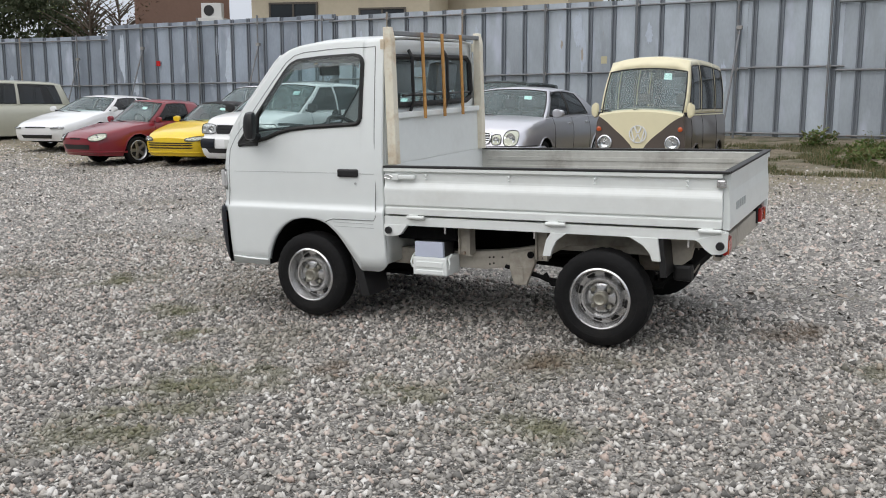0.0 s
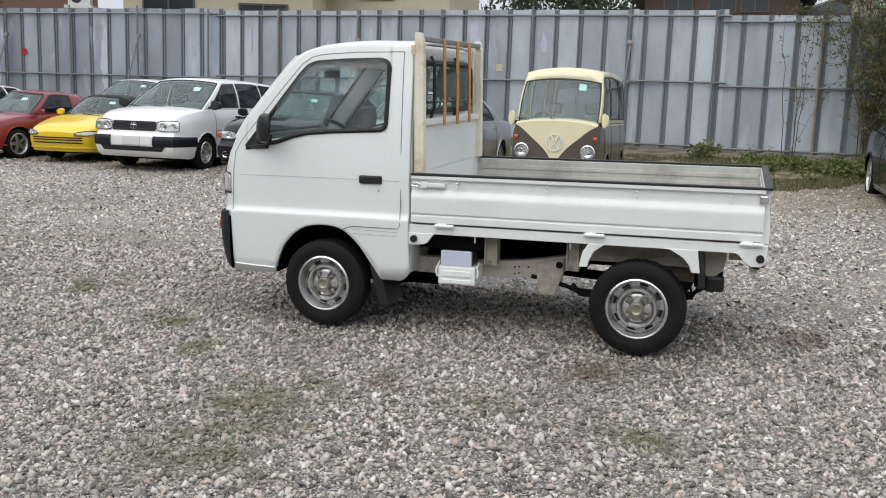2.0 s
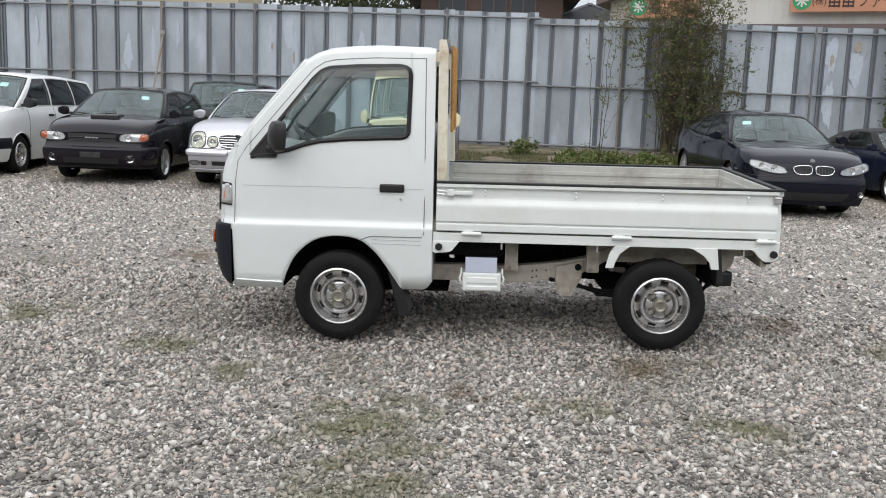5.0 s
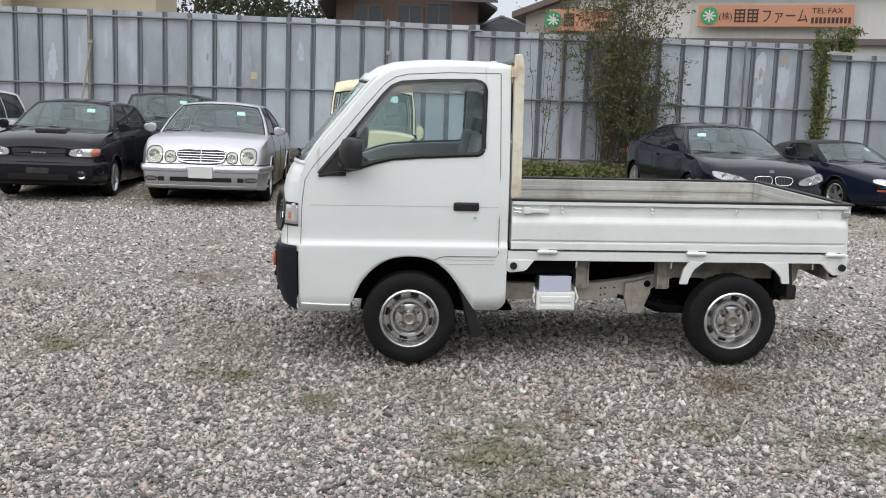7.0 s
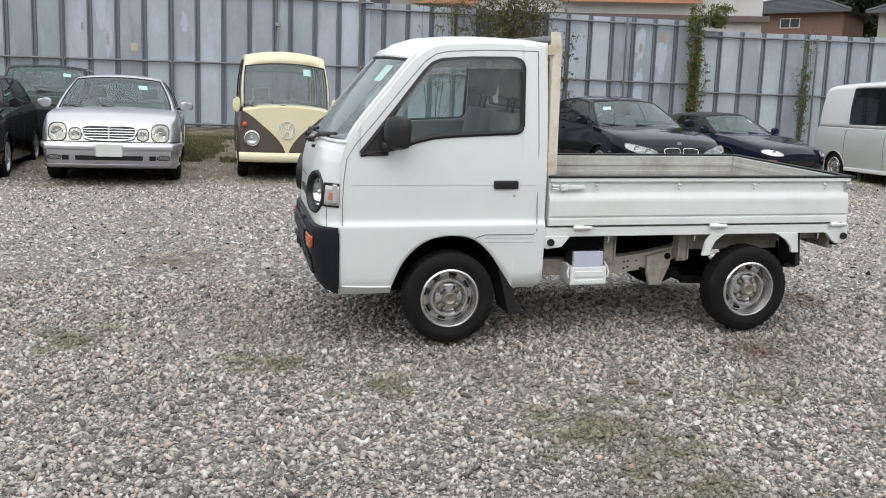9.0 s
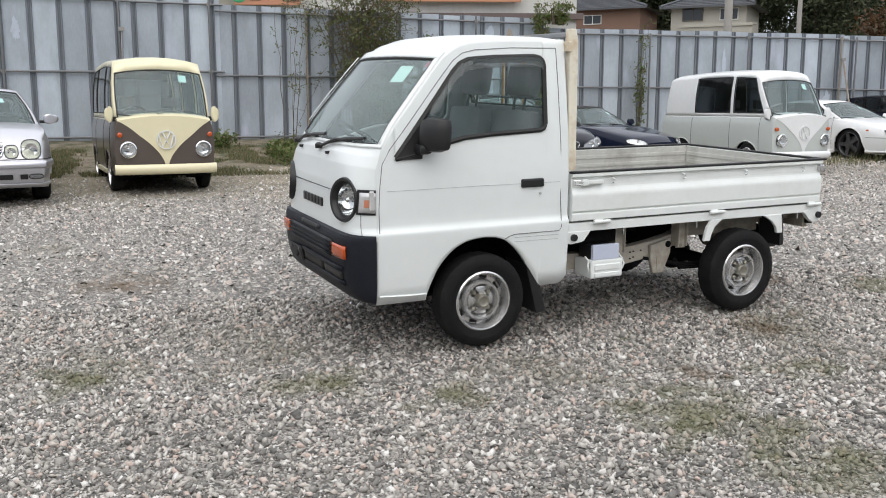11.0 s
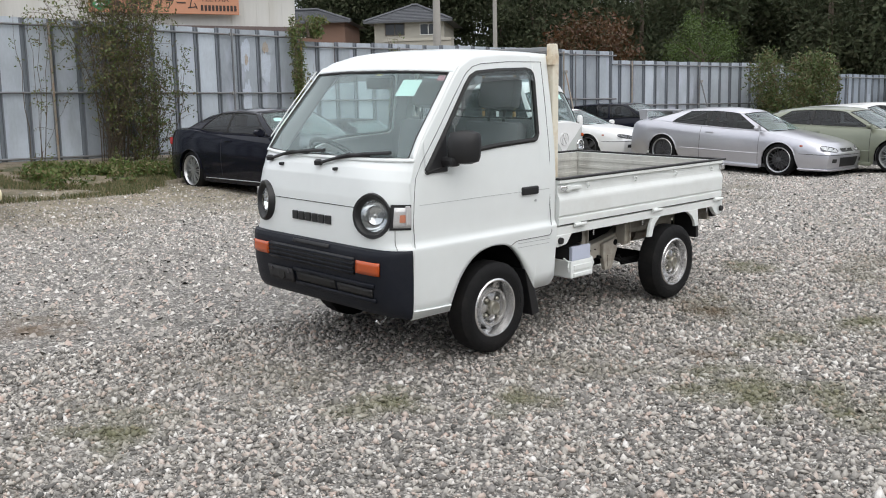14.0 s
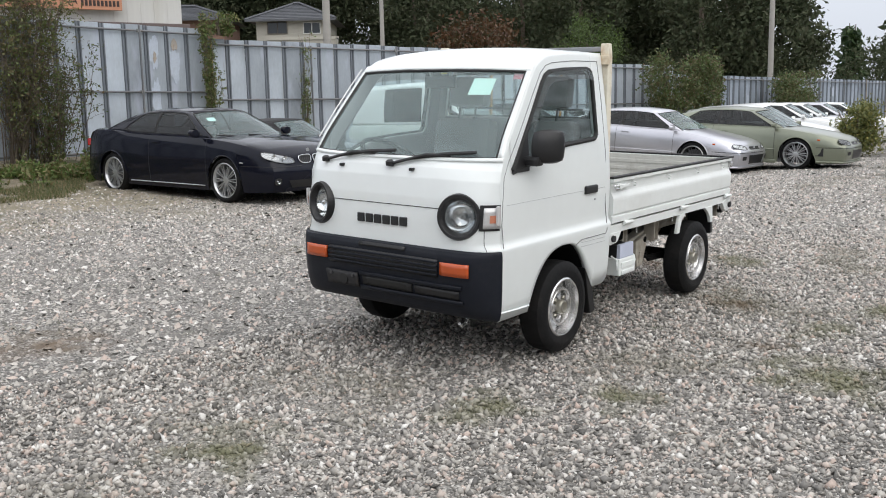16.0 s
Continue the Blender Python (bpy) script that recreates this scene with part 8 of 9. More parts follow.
def heap_bush(name, label, at, radii, material, seed, n, per, leaf):
    rng = np.random.default_rng(seed)
    x, y = at
    z = ground_z(x, y)
    root = empty(name, Matrix.Translation((x, y, z)))
    tagged(root, label, "bush")
    bm = bmesh.new()
    for k in range(10):
        a = rng.uniform(0, math.tau)
        add_tube(bm, [(0.1 * math.cos(a), 0.1 * math.sin(a), 0), (radii[0] * 0.4 * math.cos(a), radii[1] * 0.4 * math.sin(a), radii[2]), (radii[0] * 0.7 * math.cos(a), radii[1] * 0.7 * math.sin(a), radii[2] * 1.6)], 0.02, 5, 0.006)
    part("woody_tangle", bm, BARK, root)
    p = []
    for k in range(7):  # uneven lobes, the lower ones wider apart
        c = np.array([rng.uniform(-0.75, 0.75), rng.uniform(-0.5, 0.5), rng.uniform(0.35, 1.45)]) * np.array(radii)
        p.append(clumps(rng, c, np.array(radii) * rng.uniform(0.3, 0.62), n // 7, per, min(radii) * 0.2))
    for k in range(9):  # long shoots
        a, s = rng.uniform(-1, 1), rng.uniform(0.5, 1.0)
        base = np.array([a * radii[0] * 0.8, rng.uniform(-0.4, 0.2) * radii[1], radii[2] * 1.5])
        tip = base + np.array([a * 0.5 * s, -0.2 * s, 0.35 * s]) * radii[2] * 0.6
        p.append(base + (tip - base) * rng.uniform(0, 1, (per // 3, 1)) + rng.normal(size=(per // 3, 3)) * 0.05)
    p = np.concatenate(p)
    p[:, 2] = np.abs(p[:, 2])
    leaves("foliage", p, leaf, material, seed, root)


heap_bush("wall_shrub", "large sprawling green climber hanging over the fence", (26.6, 10.9), (1.75, 0.9, 1.65), L_SHRUB, 35, 140, 90, 0.09)
heap_bush("wall_shrub", "green climber hanging over the far fence", (37.2, 9.9), (2.3, 0.9, 1.6), L_SHRUB, 36, 140, 90, 0.09)
vine_bush((29.8, 11.0), 0.9, 2.9, "green ivy column on the far fence", 38, 300, L_SHRUB, 20, 0.3, 0.08, (1.4, 1.1), 0.09)
heap_bush("wall_shrub", "green ivy tuft on top of the fence", (9.72, 15.0), (0.45, 0.25, 0.26), L_WEED, 37, 28, 50, 0.06)
bpy.data.objects["wall_shrub.002"].location.z += 2.75
for i, (x, y, rx, rz, m) in enumerate(((20.9, 3.6, 0.8, 0.75, L_DRY), (22.6, 2.6, 1.0, 0.85, L_DRY), (24.5, 1.8, 1.0, 0.8, L_DRY), (27, 0.8, 1.3, 0.9, L_DRY))):
    heap_bush("weed_clump", "tall yellow-green flowering weeds at the lot's edge", (x, y), (rx, 0.7, rz), m, 50 + i, 45, 100, 0.08)


def weeds():
    """Grass and low broad-leaved weeds along the bank."""
    rng = np.random.default_rng(60)
    def scatter(n, x0, x1, y0, y1, tall, keep):
        out = []
        for _ in range(n):
            x, y = rng.uniform(x0, x1), rng.uniform(y0, y1)
            k = noise.noise((x * 0.9, y * 0.9, 3.0)) * 0.5 + 0.5
            k = k + 0.25 * noise.noise((x * 3.1, y * 3.1, 7.0))
            if k + keep(x, y) > 0.58:
                out.append((x, y, ground_z(x, y) + rng.uniform(0, tall) * max(k, 0.1) ** 1.6))
        return np.array(out)
    bank = scatter(36000, 1.2, 6.4, 11.8, 14.6, 0.48, lambda x, y: 0.06 if 2.2 < x < 5.8 and 12.2 < y < 14.3 else -0.13)
    tagged(leaves("bank_weeds", bank, 0.07, L_WEED, 61, up=-0.2), "low green broad-leaved weeds along the bank", "weeds", kind="stuff")
    tall = scatter(9000, 2.0, 6.0, 12.0, 14.4, 0.75, lambda x, y: -0.10)
    tagged(leaves("tall_weeds", tall, 0.06, L_VINE, 65, up=-0.5, aspect=0.35), "taller dark stems among the weeds", "weeds", kind="stuff")
    def blades(name, p, length, material, seed, label):
        r = np.random.default_rng(seed)
        n = len(p)
        a = r.uniform(0, math.tau, n)
        l = length * r.uniform(0.4, 1.2, n)
        w = np.stack([np.cos(a), np.sin(a), np.zeros(n)], 1)
        lean = np.stack([np.cos(a + 1.5), np.sin(a + 1.5), np.zeros(n)], 1) * (l * r.uniform(0.1, 0.6, n))[:, None]
        tipp = p + lean + np.stack([np.zeros(n), np.zeros(n), l], 1)
        v = np.stack([p - w * 0.006, p + w * 0.006, tipp], 1).reshape(-1, 3)
        me = bpy.data.meshes.new(name)
        me.from_pydata(v.tolist(), [], np.arange(3 * n).reshape(-1, 3).tolist())
        me.materials.append(material)
        tagged(new(name, me), label, "grass", kind="stuff")
    def on_ground(n, x0, x1, y0, y1, cut):
        x, y = rng.uniform(x0, x1, n), rng.uniform(y0, y1, n)
        keep = [noise.noise((a * 0.8, b * 0.8, 9.0)) + 0.35 * noise.noise((a * 3, b * 3, 2.0)) > cut for a, b in zip(x, y)]
        x, y = x[keep], y[keep]
        return np.stack([x, y, [ground_z(a, b) for a, b in zip(x, y)]], 1)
    blades("bank_grass", on_ground(90000, -2.0, 10.0, 10.6, 14.6, 0.02), 0.075, L_GRASS, 62, "patchy dry and green grass below the fence")
    blades("far_grass", on_ground(16000, -16, -2, 12.5, 15.6, -0.05), 0.16, L_GRASS, 63, "thin grass below the fence")
    blades("side_grass", on_ground(16000, 10, 32, 8.5, 14.0, -0.05), 0.2, L_GRASS, 64, "thin grass below the fence")


weeds()

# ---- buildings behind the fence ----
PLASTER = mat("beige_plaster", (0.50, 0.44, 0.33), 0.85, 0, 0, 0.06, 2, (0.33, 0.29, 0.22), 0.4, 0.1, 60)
BROWNWALL = mat("brown_cladding", (0.085, 0.055, 0.045), 0.8, 0, 0, 0.12, 3, (0.05, 0.035, 0.03), 0.5)
REDWALL = mat("reddish_brown_cladding", (0.19, 0.115, 0.085), 0.8, 0, 0, 0.1, 3)
CREAMWALL = mat("cream_wall", (0.38, 0.365, 0.32), 0.8, 0, 0, 0.05, 3, (0.4, 0.36, 0.28), 0.3)
SHEDWALL = mat("white_corrugated_wall", (0.56, 0.56, 0.54), 0.6, 0, 0, 0.06, 2, (0.42, 0.40, 0.34), 0.5, streak=True)
TILE = mat("dark_roof_tiles", (0.075, 0.08, 0.09), 0.55, 0, 0, 0.2, 10)
TILEBROWN = mat("brown_metal_roof", (0.12, 0.09, 0.085), 0.5, 0, 0, 0.12, 6)
WINGLASS = mat("dark_window_glass", (0.03, 0.035, 0.04), 0.08)
WINFRAME = mat("bronze_window_frame", (0.10, 0.085, 0.07), 0.5, 0.3)
ALUFRAME = mat("white_window_frame", (0.6, 0.6, 0.58), 0.5)


def house(name, label, at, yaw, size, wall_h, base_h, wall_mat, roof_mat, roof="hip", rise=1.4, eave=0.5, windows=(), panels=0):
    """A house: local x along its front, which faces -y; at is the front's middle."""
    w, d = size
    root = empty(name, Matrix.Translation((at[0], at[1], 0)) @ pose(0, 0, 0, 0, 0, yaw))
    tagged(root, label, "house")
    z1 = base_h + wall_h
    part("wall", box(-w / 2, w / 2, 0, d, 0, z1), wall_mat, root)
    if panels:
        for k in range(panels + 1):
            x = -w / 2 + w * k / panels
            part("wall_batten", box(x - 0.02, x + 0.02, -0.02, 0.0, 0, z1), wall_mat, root)
    bm = bmesh.new()
    e = eave
    if roof == "hip":
        c = [(-w / 2 - e, -e, z1), (w / 2 + e, -e, z1), (w / 2 + e, d + e, z1), (-w / 2 - e, d + e, z1)]
        r = min(w, d) / 2
        t = [(-w / 2 + r * 0.9, d / 2, z1 + rise), (w / 2 - r * 0.9, d / 2, z1 + rise)]
        v = [bm.verts.new(p) for p in c + t]
        for f in ((0, 1, 5, 4), (1, 2, 5), (2, 3, 4, 5), (3, 0, 4), (3, 2, 1, 0)):
            bm.faces.new([v[i] for i in f])
    elif roof == "gable":  # ridge along y, gable end to the front
        add_prism(bm, [(-w / 2 - e, z1 - e * rise / (w / 2)), (0, z1 + rise), (w / 2 + e, z1 - e * rise / (w / 2)), (w / 2 + e, z1 - e * rise / (w / 2) + 0.14), (0, z1 + rise + 0.16), (-w / 2 - e, z1 - e * rise / (w / 2) + 0.14)], -e, d + e)
        part("gable_wall", prism([(-w / 2, z1), (w / 2, z1), (0, z1 + rise)], 0.0, 0.12), wall_mat, root)
    else:  # single slope, lower at the front
        add_prism(bm, [(-e, z1 - 0.05), (d + e, z1 + rise), (d + e, z1 + rise + 0.14), (-e, z1 + 0.10)], -w / 2 - e, w / 2 + e, "x")
    bmesh.ops.recalc_face_normals(bm, faces=bm.faces)
    part("roof", bm, roof_mat, root)
    if roof == "hip":
        rows = bmesh.new()
        steps = 10
        for k in range(steps):
            t = k / steps
            y, z = -e + (d / 2 + e) * t, z1 + rise * t
            half = (w / 2 + e) * (1 - t) + (w / 2 - min(w, d) / 2 * 0.9) * t
            add_box(rows, -half, half, y - 0.02, y + 0.04, z + 0.0, z + 0.05)
        part("tile_layer", rows, roof_mat, root)
        for s in (-1, 1):
            part("ridge", tube([(s * (w / 2 + e), -e, z1 + 0.05), (s * (w / 2 - min(w, d) / 2 * 0.9), d / 2, z1 + rise + 0.06)], 0.10, 6), roof_mat, root)
        part("ridge", tube([(-(w / 2 - min(w, d) / 2 * 0.9), d / 2, z1 + rise + 0.08), (w / 2 - min(w, d) / 2 * 0.9, d / 2, z1 + rise + 0.08)], 0.13, 6), roof_mat, root)
    part("eave_board", box(-w / 2 - e, w / 2 + e, -e - 0.04, -e, z1 - 0.12, z1 + 0.02), roof_mat, root)
    for x, z, ww, hh, fm in windows:
        fr = empty("window")
        fr.parent = root
        f = bmesh.new()
        add_box(f, x - ww / 2 - 0.06, x + ww / 2 + 0.06, -0.07, -0.002, z - hh / 2 - 0.06, z - hh / 2)
        add_box(f, x - ww / 2 - 0.06, x + ww / 2 + 0.06, -0.07, -0.002, z + hh / 2, z + hh / 2 + 0.06)
        for q in (-ww / 2 - 0.06, -0.03, ww / 2):
            add_box(f, x + q, x + q + 0.06, -0.065, -0.002, z - hh / 2, z + hh / 2)
        part("frame", f, fm, fr)
        part("pane", box(x - ww / 2, x, -0.03, -0.005, z - hh / 2, z + hh / 2), WINGLASS, fr)
        part("pane", box(x, x + ww / 2, -0.022, -0.006, z - hh / 2, z + hh / 2), WINGLASS, fr)
    return root


h = house("brown_house", "brown clad house with an outdoor air conditioner", (-19.9, 20.6), 42, (3.2, 5), 6.5, 0, REDWALL, TILE, "gable", 1.2)
ac = empty("air_conditioner", Matrix.Translation((-18.45, 20.55, 4.15)) @ pose(0, 0, 0, 0, 0, 20))
tagged(ac, "white air conditioner unit on a wall bracket", "air conditioner")
part("casing", box(-0.36, 0.36, -0.26, 0.0, 0, 0.5, 0.02), ALUFRAME, ac)
part("fan_guard", lathe([(0.18, -0.275), (0.18, -0.258), (0.05, -0.258)], 24, "y", (-0.08, 0, 0.25)), BLACK, ac)
part("bracket", box(-0.45, 0.45, -0.35, 0.6, -0.1, 0.0), ALUFRAME, ac)
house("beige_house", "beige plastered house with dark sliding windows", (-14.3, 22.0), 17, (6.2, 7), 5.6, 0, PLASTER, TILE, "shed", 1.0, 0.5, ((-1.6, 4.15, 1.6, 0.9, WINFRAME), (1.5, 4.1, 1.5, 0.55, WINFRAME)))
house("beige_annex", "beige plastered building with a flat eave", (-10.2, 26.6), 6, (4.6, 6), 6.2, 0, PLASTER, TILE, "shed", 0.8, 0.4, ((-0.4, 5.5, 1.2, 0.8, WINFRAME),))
house("dark_timber_house", "dark brown two-storey timber house", (0.8, 42.9), 0, (7.2, 8), 7.6, 0, BROWNWALL, TILE, "gable", 1.9, 0.9,
      ((-2.0, 6.7, 1.3, 0.9, WINFRAME), (0.1, 6.8, 1.2, 0.9, WINFRAME), (1.6, 6.9, 1.2, 1.0, WINFRAME)), 9)
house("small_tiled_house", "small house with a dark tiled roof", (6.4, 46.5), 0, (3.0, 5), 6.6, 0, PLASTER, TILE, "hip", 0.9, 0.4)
house("low_tiled_house", "pale house with a grey tiled roof far off", (-4.2, 60), 0, (5, 6), 7.0, 0, CREAMWALL, TILE, "hip", 1.2, 0.5)
house("hipped_house", "cream and brick house under a dark hipped roof", (44.5, 49.7), -52, (5.4, 6), 8.5, 0, CREAMWALL, TILE, "hip", 1.5, 0.7,
      ((-1.1, 7.95, 1.4, 0.8, WINFRAME), (1.5, 7.9, 1.2, 0.75, ALUFRAME)))
house("brick_wing", "brick-red wing under a dark hipped roof", (38.8, 57.0), -50, (8.4, 6), 8.7, 0, REDWALL, TILE, "hip", 1.25, 0.6, ((0.5, 7.9, 1.3, 0.6, ALUFRAME),))
house("balcony_block", "pale balcony block below the hipped house", (43.5, 47.7), -52, (5.0, 2), 7.0, 0, CREAMWALL, CREAMWALL, "shed", 0.1, 0.05)


def shed():
    a, b = Vector((7.0, 39.6, 0)), Vector((22.4, 33.4, 0))
    d = b - a
    yaw = math.degrees(math.atan2(d.y, d.x))
    root = empty("white_shed", Matrix.Translation(a) @ pose(0, 0, 0, 0, 0, yaw))
    tagged(root, "long white sheet-clad shed with a brown eave", "shed")
    L = d.length
    part("wall", box(2.0, L, 0, 10, 0, 7.6), SHEDWALL, root)
    for k in range(4, 29):
        part("wall_seam", box(L * k / 28 - 0.02, L * k / 28 + 0.02, -0.02, 0, 0, 7.6), SHEDWALL, root)
    part("gutter", box(-0.3, L + 0.3, -0.35, -0.05, 5.35, 5.62, 0.02), TILEBROWN, root)
    gb = prism([(-1.15, 6.50), (2.6, 7.80), (2.6, 8.1), (-1.15, 6.78)], -0.6, 10)
    part("gable_eave", gb, TILEBROWN, root)
    gw = prism([(-0.6, 0.0), (2.0, 0.0), (2.0, 7.60), (-0.6, 6.70)], 0.0, 10)
    part("gable_wall", gw, CREAMWALL, root)
    part("roof_edge", box(2.55, L + 0.4, -0.6, 10.4, 7.75, 8.0), TILEBROWN, root)
    # the sign: pale orange board, green round mark, dark bars for the name and number
    SIGN = mat("pale_orange_sign_board", (0.47, 0.225, 0.135), 0.6, 0, 0, 0.05, 2, (0.4, 0.2, 0.12), 0.3)
    INK = mat("dark_sign_ink", (0.03, 0.018, 0.015), 0.6)
    GREENM = mat("green_sign_mark", (0.03, 0.28, 0.12), 0.6)
    def board(s0, s1, z0, z1, nm):
        sg = empty(nm, Matrix.Translation(a) @ pose(0, 0, 0, 0, 0, yaw))
        tagged(sg, "pale orange shop sign board with dark writing", "sign", "signs on the shed")
        w = s1 - s0
        part("board", box(s0, s1, -0.52, -0.42, z0, z1, 0.02), SIGN, sg)
        zc, hh = (z0 + z1) / 2, (z1 - z0)
        part("mark", lathe([(hh * 0.40, 0), (hh * 0.40, 0.02)], 28, "y", (s0 + w * 0.075, -0.545, zc)), GREENM, sg)
        star = bmesh.new()
        for k in range(4):
            add_box(star, -hh * 0.28, hh * 0.28, -0.012, 0.0, -hh * 0.035, hh * 0.035, 0, Matrix.Translation((s0 + w * 0.075, -0.548, zc)) @ Matrix.Rotation(k * math.pi / 4, 4, "Y"))
        part("mark_star", star, ALUFRAME, sg)
        # the first two large characters stand for a name and stay plain bars
        for x0, x1 in ((0.240, 0.312), (0.325, 0.397)):
            strokes = bmesh.new()
            for k in range(4):
                z = zc + hh * (0.26 - 0.17 * k)
                add_box(strokes, s0 + w * x0, s0 + w * x1, -0.535, -0.52, z - hh * 0.035, z + hh * 0.035)
            for k in (0.1, 0.5, 0.9):
                x = s0 + w * (x0 + (x1 - x0) * k)
                add_box(strokes, x - hh * 0.03, x + hh * 0.03, -0.536, -0.521, zc - hh * 0.30, zc + hh * 0.30)
            part("writing_bar", strokes, INK, sg)
        for k in range(10):
            x = s0 + w * (0.735 + 0.0255 * k)
            part("number_bar", box(x, x + w * 0.017, -0.535, -0.52, zc - hh * 0.34, zc - hh * 0.08), INK, sg)
        for body, size, x, z in (("TEL\u00b7FAX", 0.36, 0.735, 0.10), ("(\u682a)", 0.40, 0.137, -0.16), ("\u30d5\u30a1\u30fc\u30e0", 0.70, 0.412, -0.26)):
            t = bpy.data.curves.new("sign_words", "FONT")
            t.body, t.size, t.extrude = body, hh * size, 0.004
            tmp = bpy.data.objects.new("tmp", t)
            scene.collection.objects.link(tmp)
            dg = bpy.context.evaluated_depsgraph_get()
            me = bpy.data.meshes.new_from_object(tmp.evaluated_get(dg))
            bpy.data.objects.remove(tmp)
            me.materials.clear()
            me.materials.append(INK)
            o = new("sign_words", me)
            o.parent = sg
            o.matrix_basis = pose(s0 + w * x, -0.53, zc + hh * z, 90, 0, 0)
            if len(body) == 4:
                o.scale.x = w * 0.29 / max(o.dimensions.x, 0.01)
            elif len(body) == 3:
                o.scale.x = w * 0.085 / max(o.dimensions.x, 0.01)
    ux = d.normalized()
    def along(p):
        return (Vector((p[0], p[1], 0)) - a).dot(ux)
    board(along((13.9, 36.8)), along((19.9, 34.4)), 6.1, 7.05, "shop_sign")
    board(along((7.6, 39.4)), along((10.4, 38.2)), 5.9, 6.9, "shop_sign")


shed()

POLE = mat("grey_concrete_pole", (0.32, 0.31, 0.29), 0.85, 0, 0, 0.1, 5)
WIRE = mat("black_wire", (0.01, 0.01, 0.01), 0.6)


def pole(x, y, h, r):
    root = empty("utility_pole", Matrix.Translation((x, y, 0)))
    tagged(root, "grey concrete utility pole behind the fence", "utility pole", "utility poles")
    part("shaft", tube([(0, 0, 0), (0, 0, h)], r, 12, r_end=r * 0.7), POLE, root, smooth=True)
    part("cross_arm", box(-0.8, 0.8, -0.05, 0.05, h - 0.8, h - 0.7), POLE, root)


for p in ((31.1, 32.7, 11.0, 0.25), (40.6, 37.2, 11.0, 0.17), (52.5, 16.4, 11.0, 0.19)):
    pole(*p)
for k, (za, zb) in enumerate(((10.2, 10.2), (9.9, 9.8))):
    w = part("overhead_wire", tube([(31.1 + 9.5 * t, 32.7 + 4.5 * t, za + (zb - za) * t - 2.4 * t * (1 - t)) for t in lin(0, 1, 12)], 0.025, 5), WIRE)
    tagged(w, "sagging black overhead wire", "cable", "overhead wires")
# far parked cars past the olive coupe
for i, (x, y, pm, nm) in enumerate(((19.6, 4.6, P_WHITE, "white"), (22.2, 4.9, P_WHITE, "white"), (24.8, 5.2, P_WHITE, "white"), (27.6, 5.4, P_SILVER, "silver"), (30.6, 5.6, P_WHITE, "white"))):
    c = car("far_saloon", nm + " saloon in the far row of parked cars", "car", (x, y), -80, pm, 0.85, 2.6, 1.0, 1.7,
            [(-3.55, 0.72), (-3.45, 0.95), (-2.6, 0.98), (-0.3, 0.94), (0.1, 0.90), (0.5, 0.8), (0.75, 0.7), (0.85, 0.55)],
            [(-2.7, 1.28), (-2.2, 1.38), (-1.4, 1.41), (-0.9, 1.38)],
            [(-0.2, -0.9, "body"), (-0.36, -0.97, "glass"), (-1.3, -1.35, "body"), (-1.38, -1.42, "glass"), (-2.35, -2.15, "body"), (-2.9, -2.4, "body")], roof_w=0.66, group="far row")
    front(c, False, 0.45)
    headlamp(c, [(0.40, 0.55), (0.40, 0.64), (0.60, 0.67), (0.76, 0.66), (0.76, 0.57)], ((0.52, 0.61, 0.04, CHROME),))
    mirrors(c, pm)
c = car("dark_hatchback", "black hatchback parked behind the silver coupe", "car", (19.0, 11.0), -84, P_BLACK, 0.8, 2.5, 0.7, 1.7,
        [(-3.15, 0.9), (-0.2, 0.95), (0.2, 0.9), (0.65, 0.78), (0.8, 0.6)], [(-3.0, 1.28), (-2.4, 1.38), (-1.4, 1.42), (-0.9, 1.38)],
        [(-0.1, -0.85, "body"), (-0.28, -0.93, "glass"), (-1.25, -1.3, "body"), (-1.33, -1.38, "glass"), (-2.5, -2.3, "body"), (-3.05, -2.6, "body")])
c = roadster("roadster_car", "bright red low car behind the silver coupe", (21.6, 10.6), -84, paint("bright_red_paint", (0.5, 0.02, 0.03)), BLACK, 1.1)


# ---- unseen surroundings added behind the camera ----
def close_round():
    # out of view: fence and trees added to darken reflections and low skylight
    runs = [((62.0, 8.5), (44.0, -24.0)), ((44.0, -24.0), (-34.0, -24.0)), ((-34.0, -24.0), (-34.0, 14.2))]
    for i, (a, b) in enumerate(runs):
        a3, b3 = Vector((*a, -0.1)), Vector((*b, -0.1))
        d = b3 - a3
        n = Vector((-d.y, d.x, 0)).normalized() * 0.05
        k = int(d.length / 0.55)
        bm = grid(lambda u, v: a3 + d * (u / (2 * k)) + n * (u % 2) + Vector((0, 0, v)), range(2 * k + 1), [0, 3.0])
        w = thick(part("wall_back_%d" % (i + 1), bm, FENCE), 0.02)
        tagged(w, "unseen blue-grey steel sheet fence added to close the lot", "fence", kind="structure")
    rng = np.random.default_rng(90)
    pts = [clumps(rng, (x, -30 + rng.uniform(-2, 2), 4.5), (3.4, 2.4, 4.8), 16, 34, 0.8) for x in range(-36, 48, 4)]
    pts += [clumps(rng, (-40 + rng.uniform(-2, 2), y, 4.5), (2.4, 3.4, 4.8), 16, 34, 0.8) for y in range(-26, 14, 4)]
    tagged(leaves("unseen_trees", np.concatenate(pts), 0.9, L_WOODS, 91, aspect=0.9), "unseen dark trees added to darken reflections and low light", "trees", kind="stuff")


close_round()

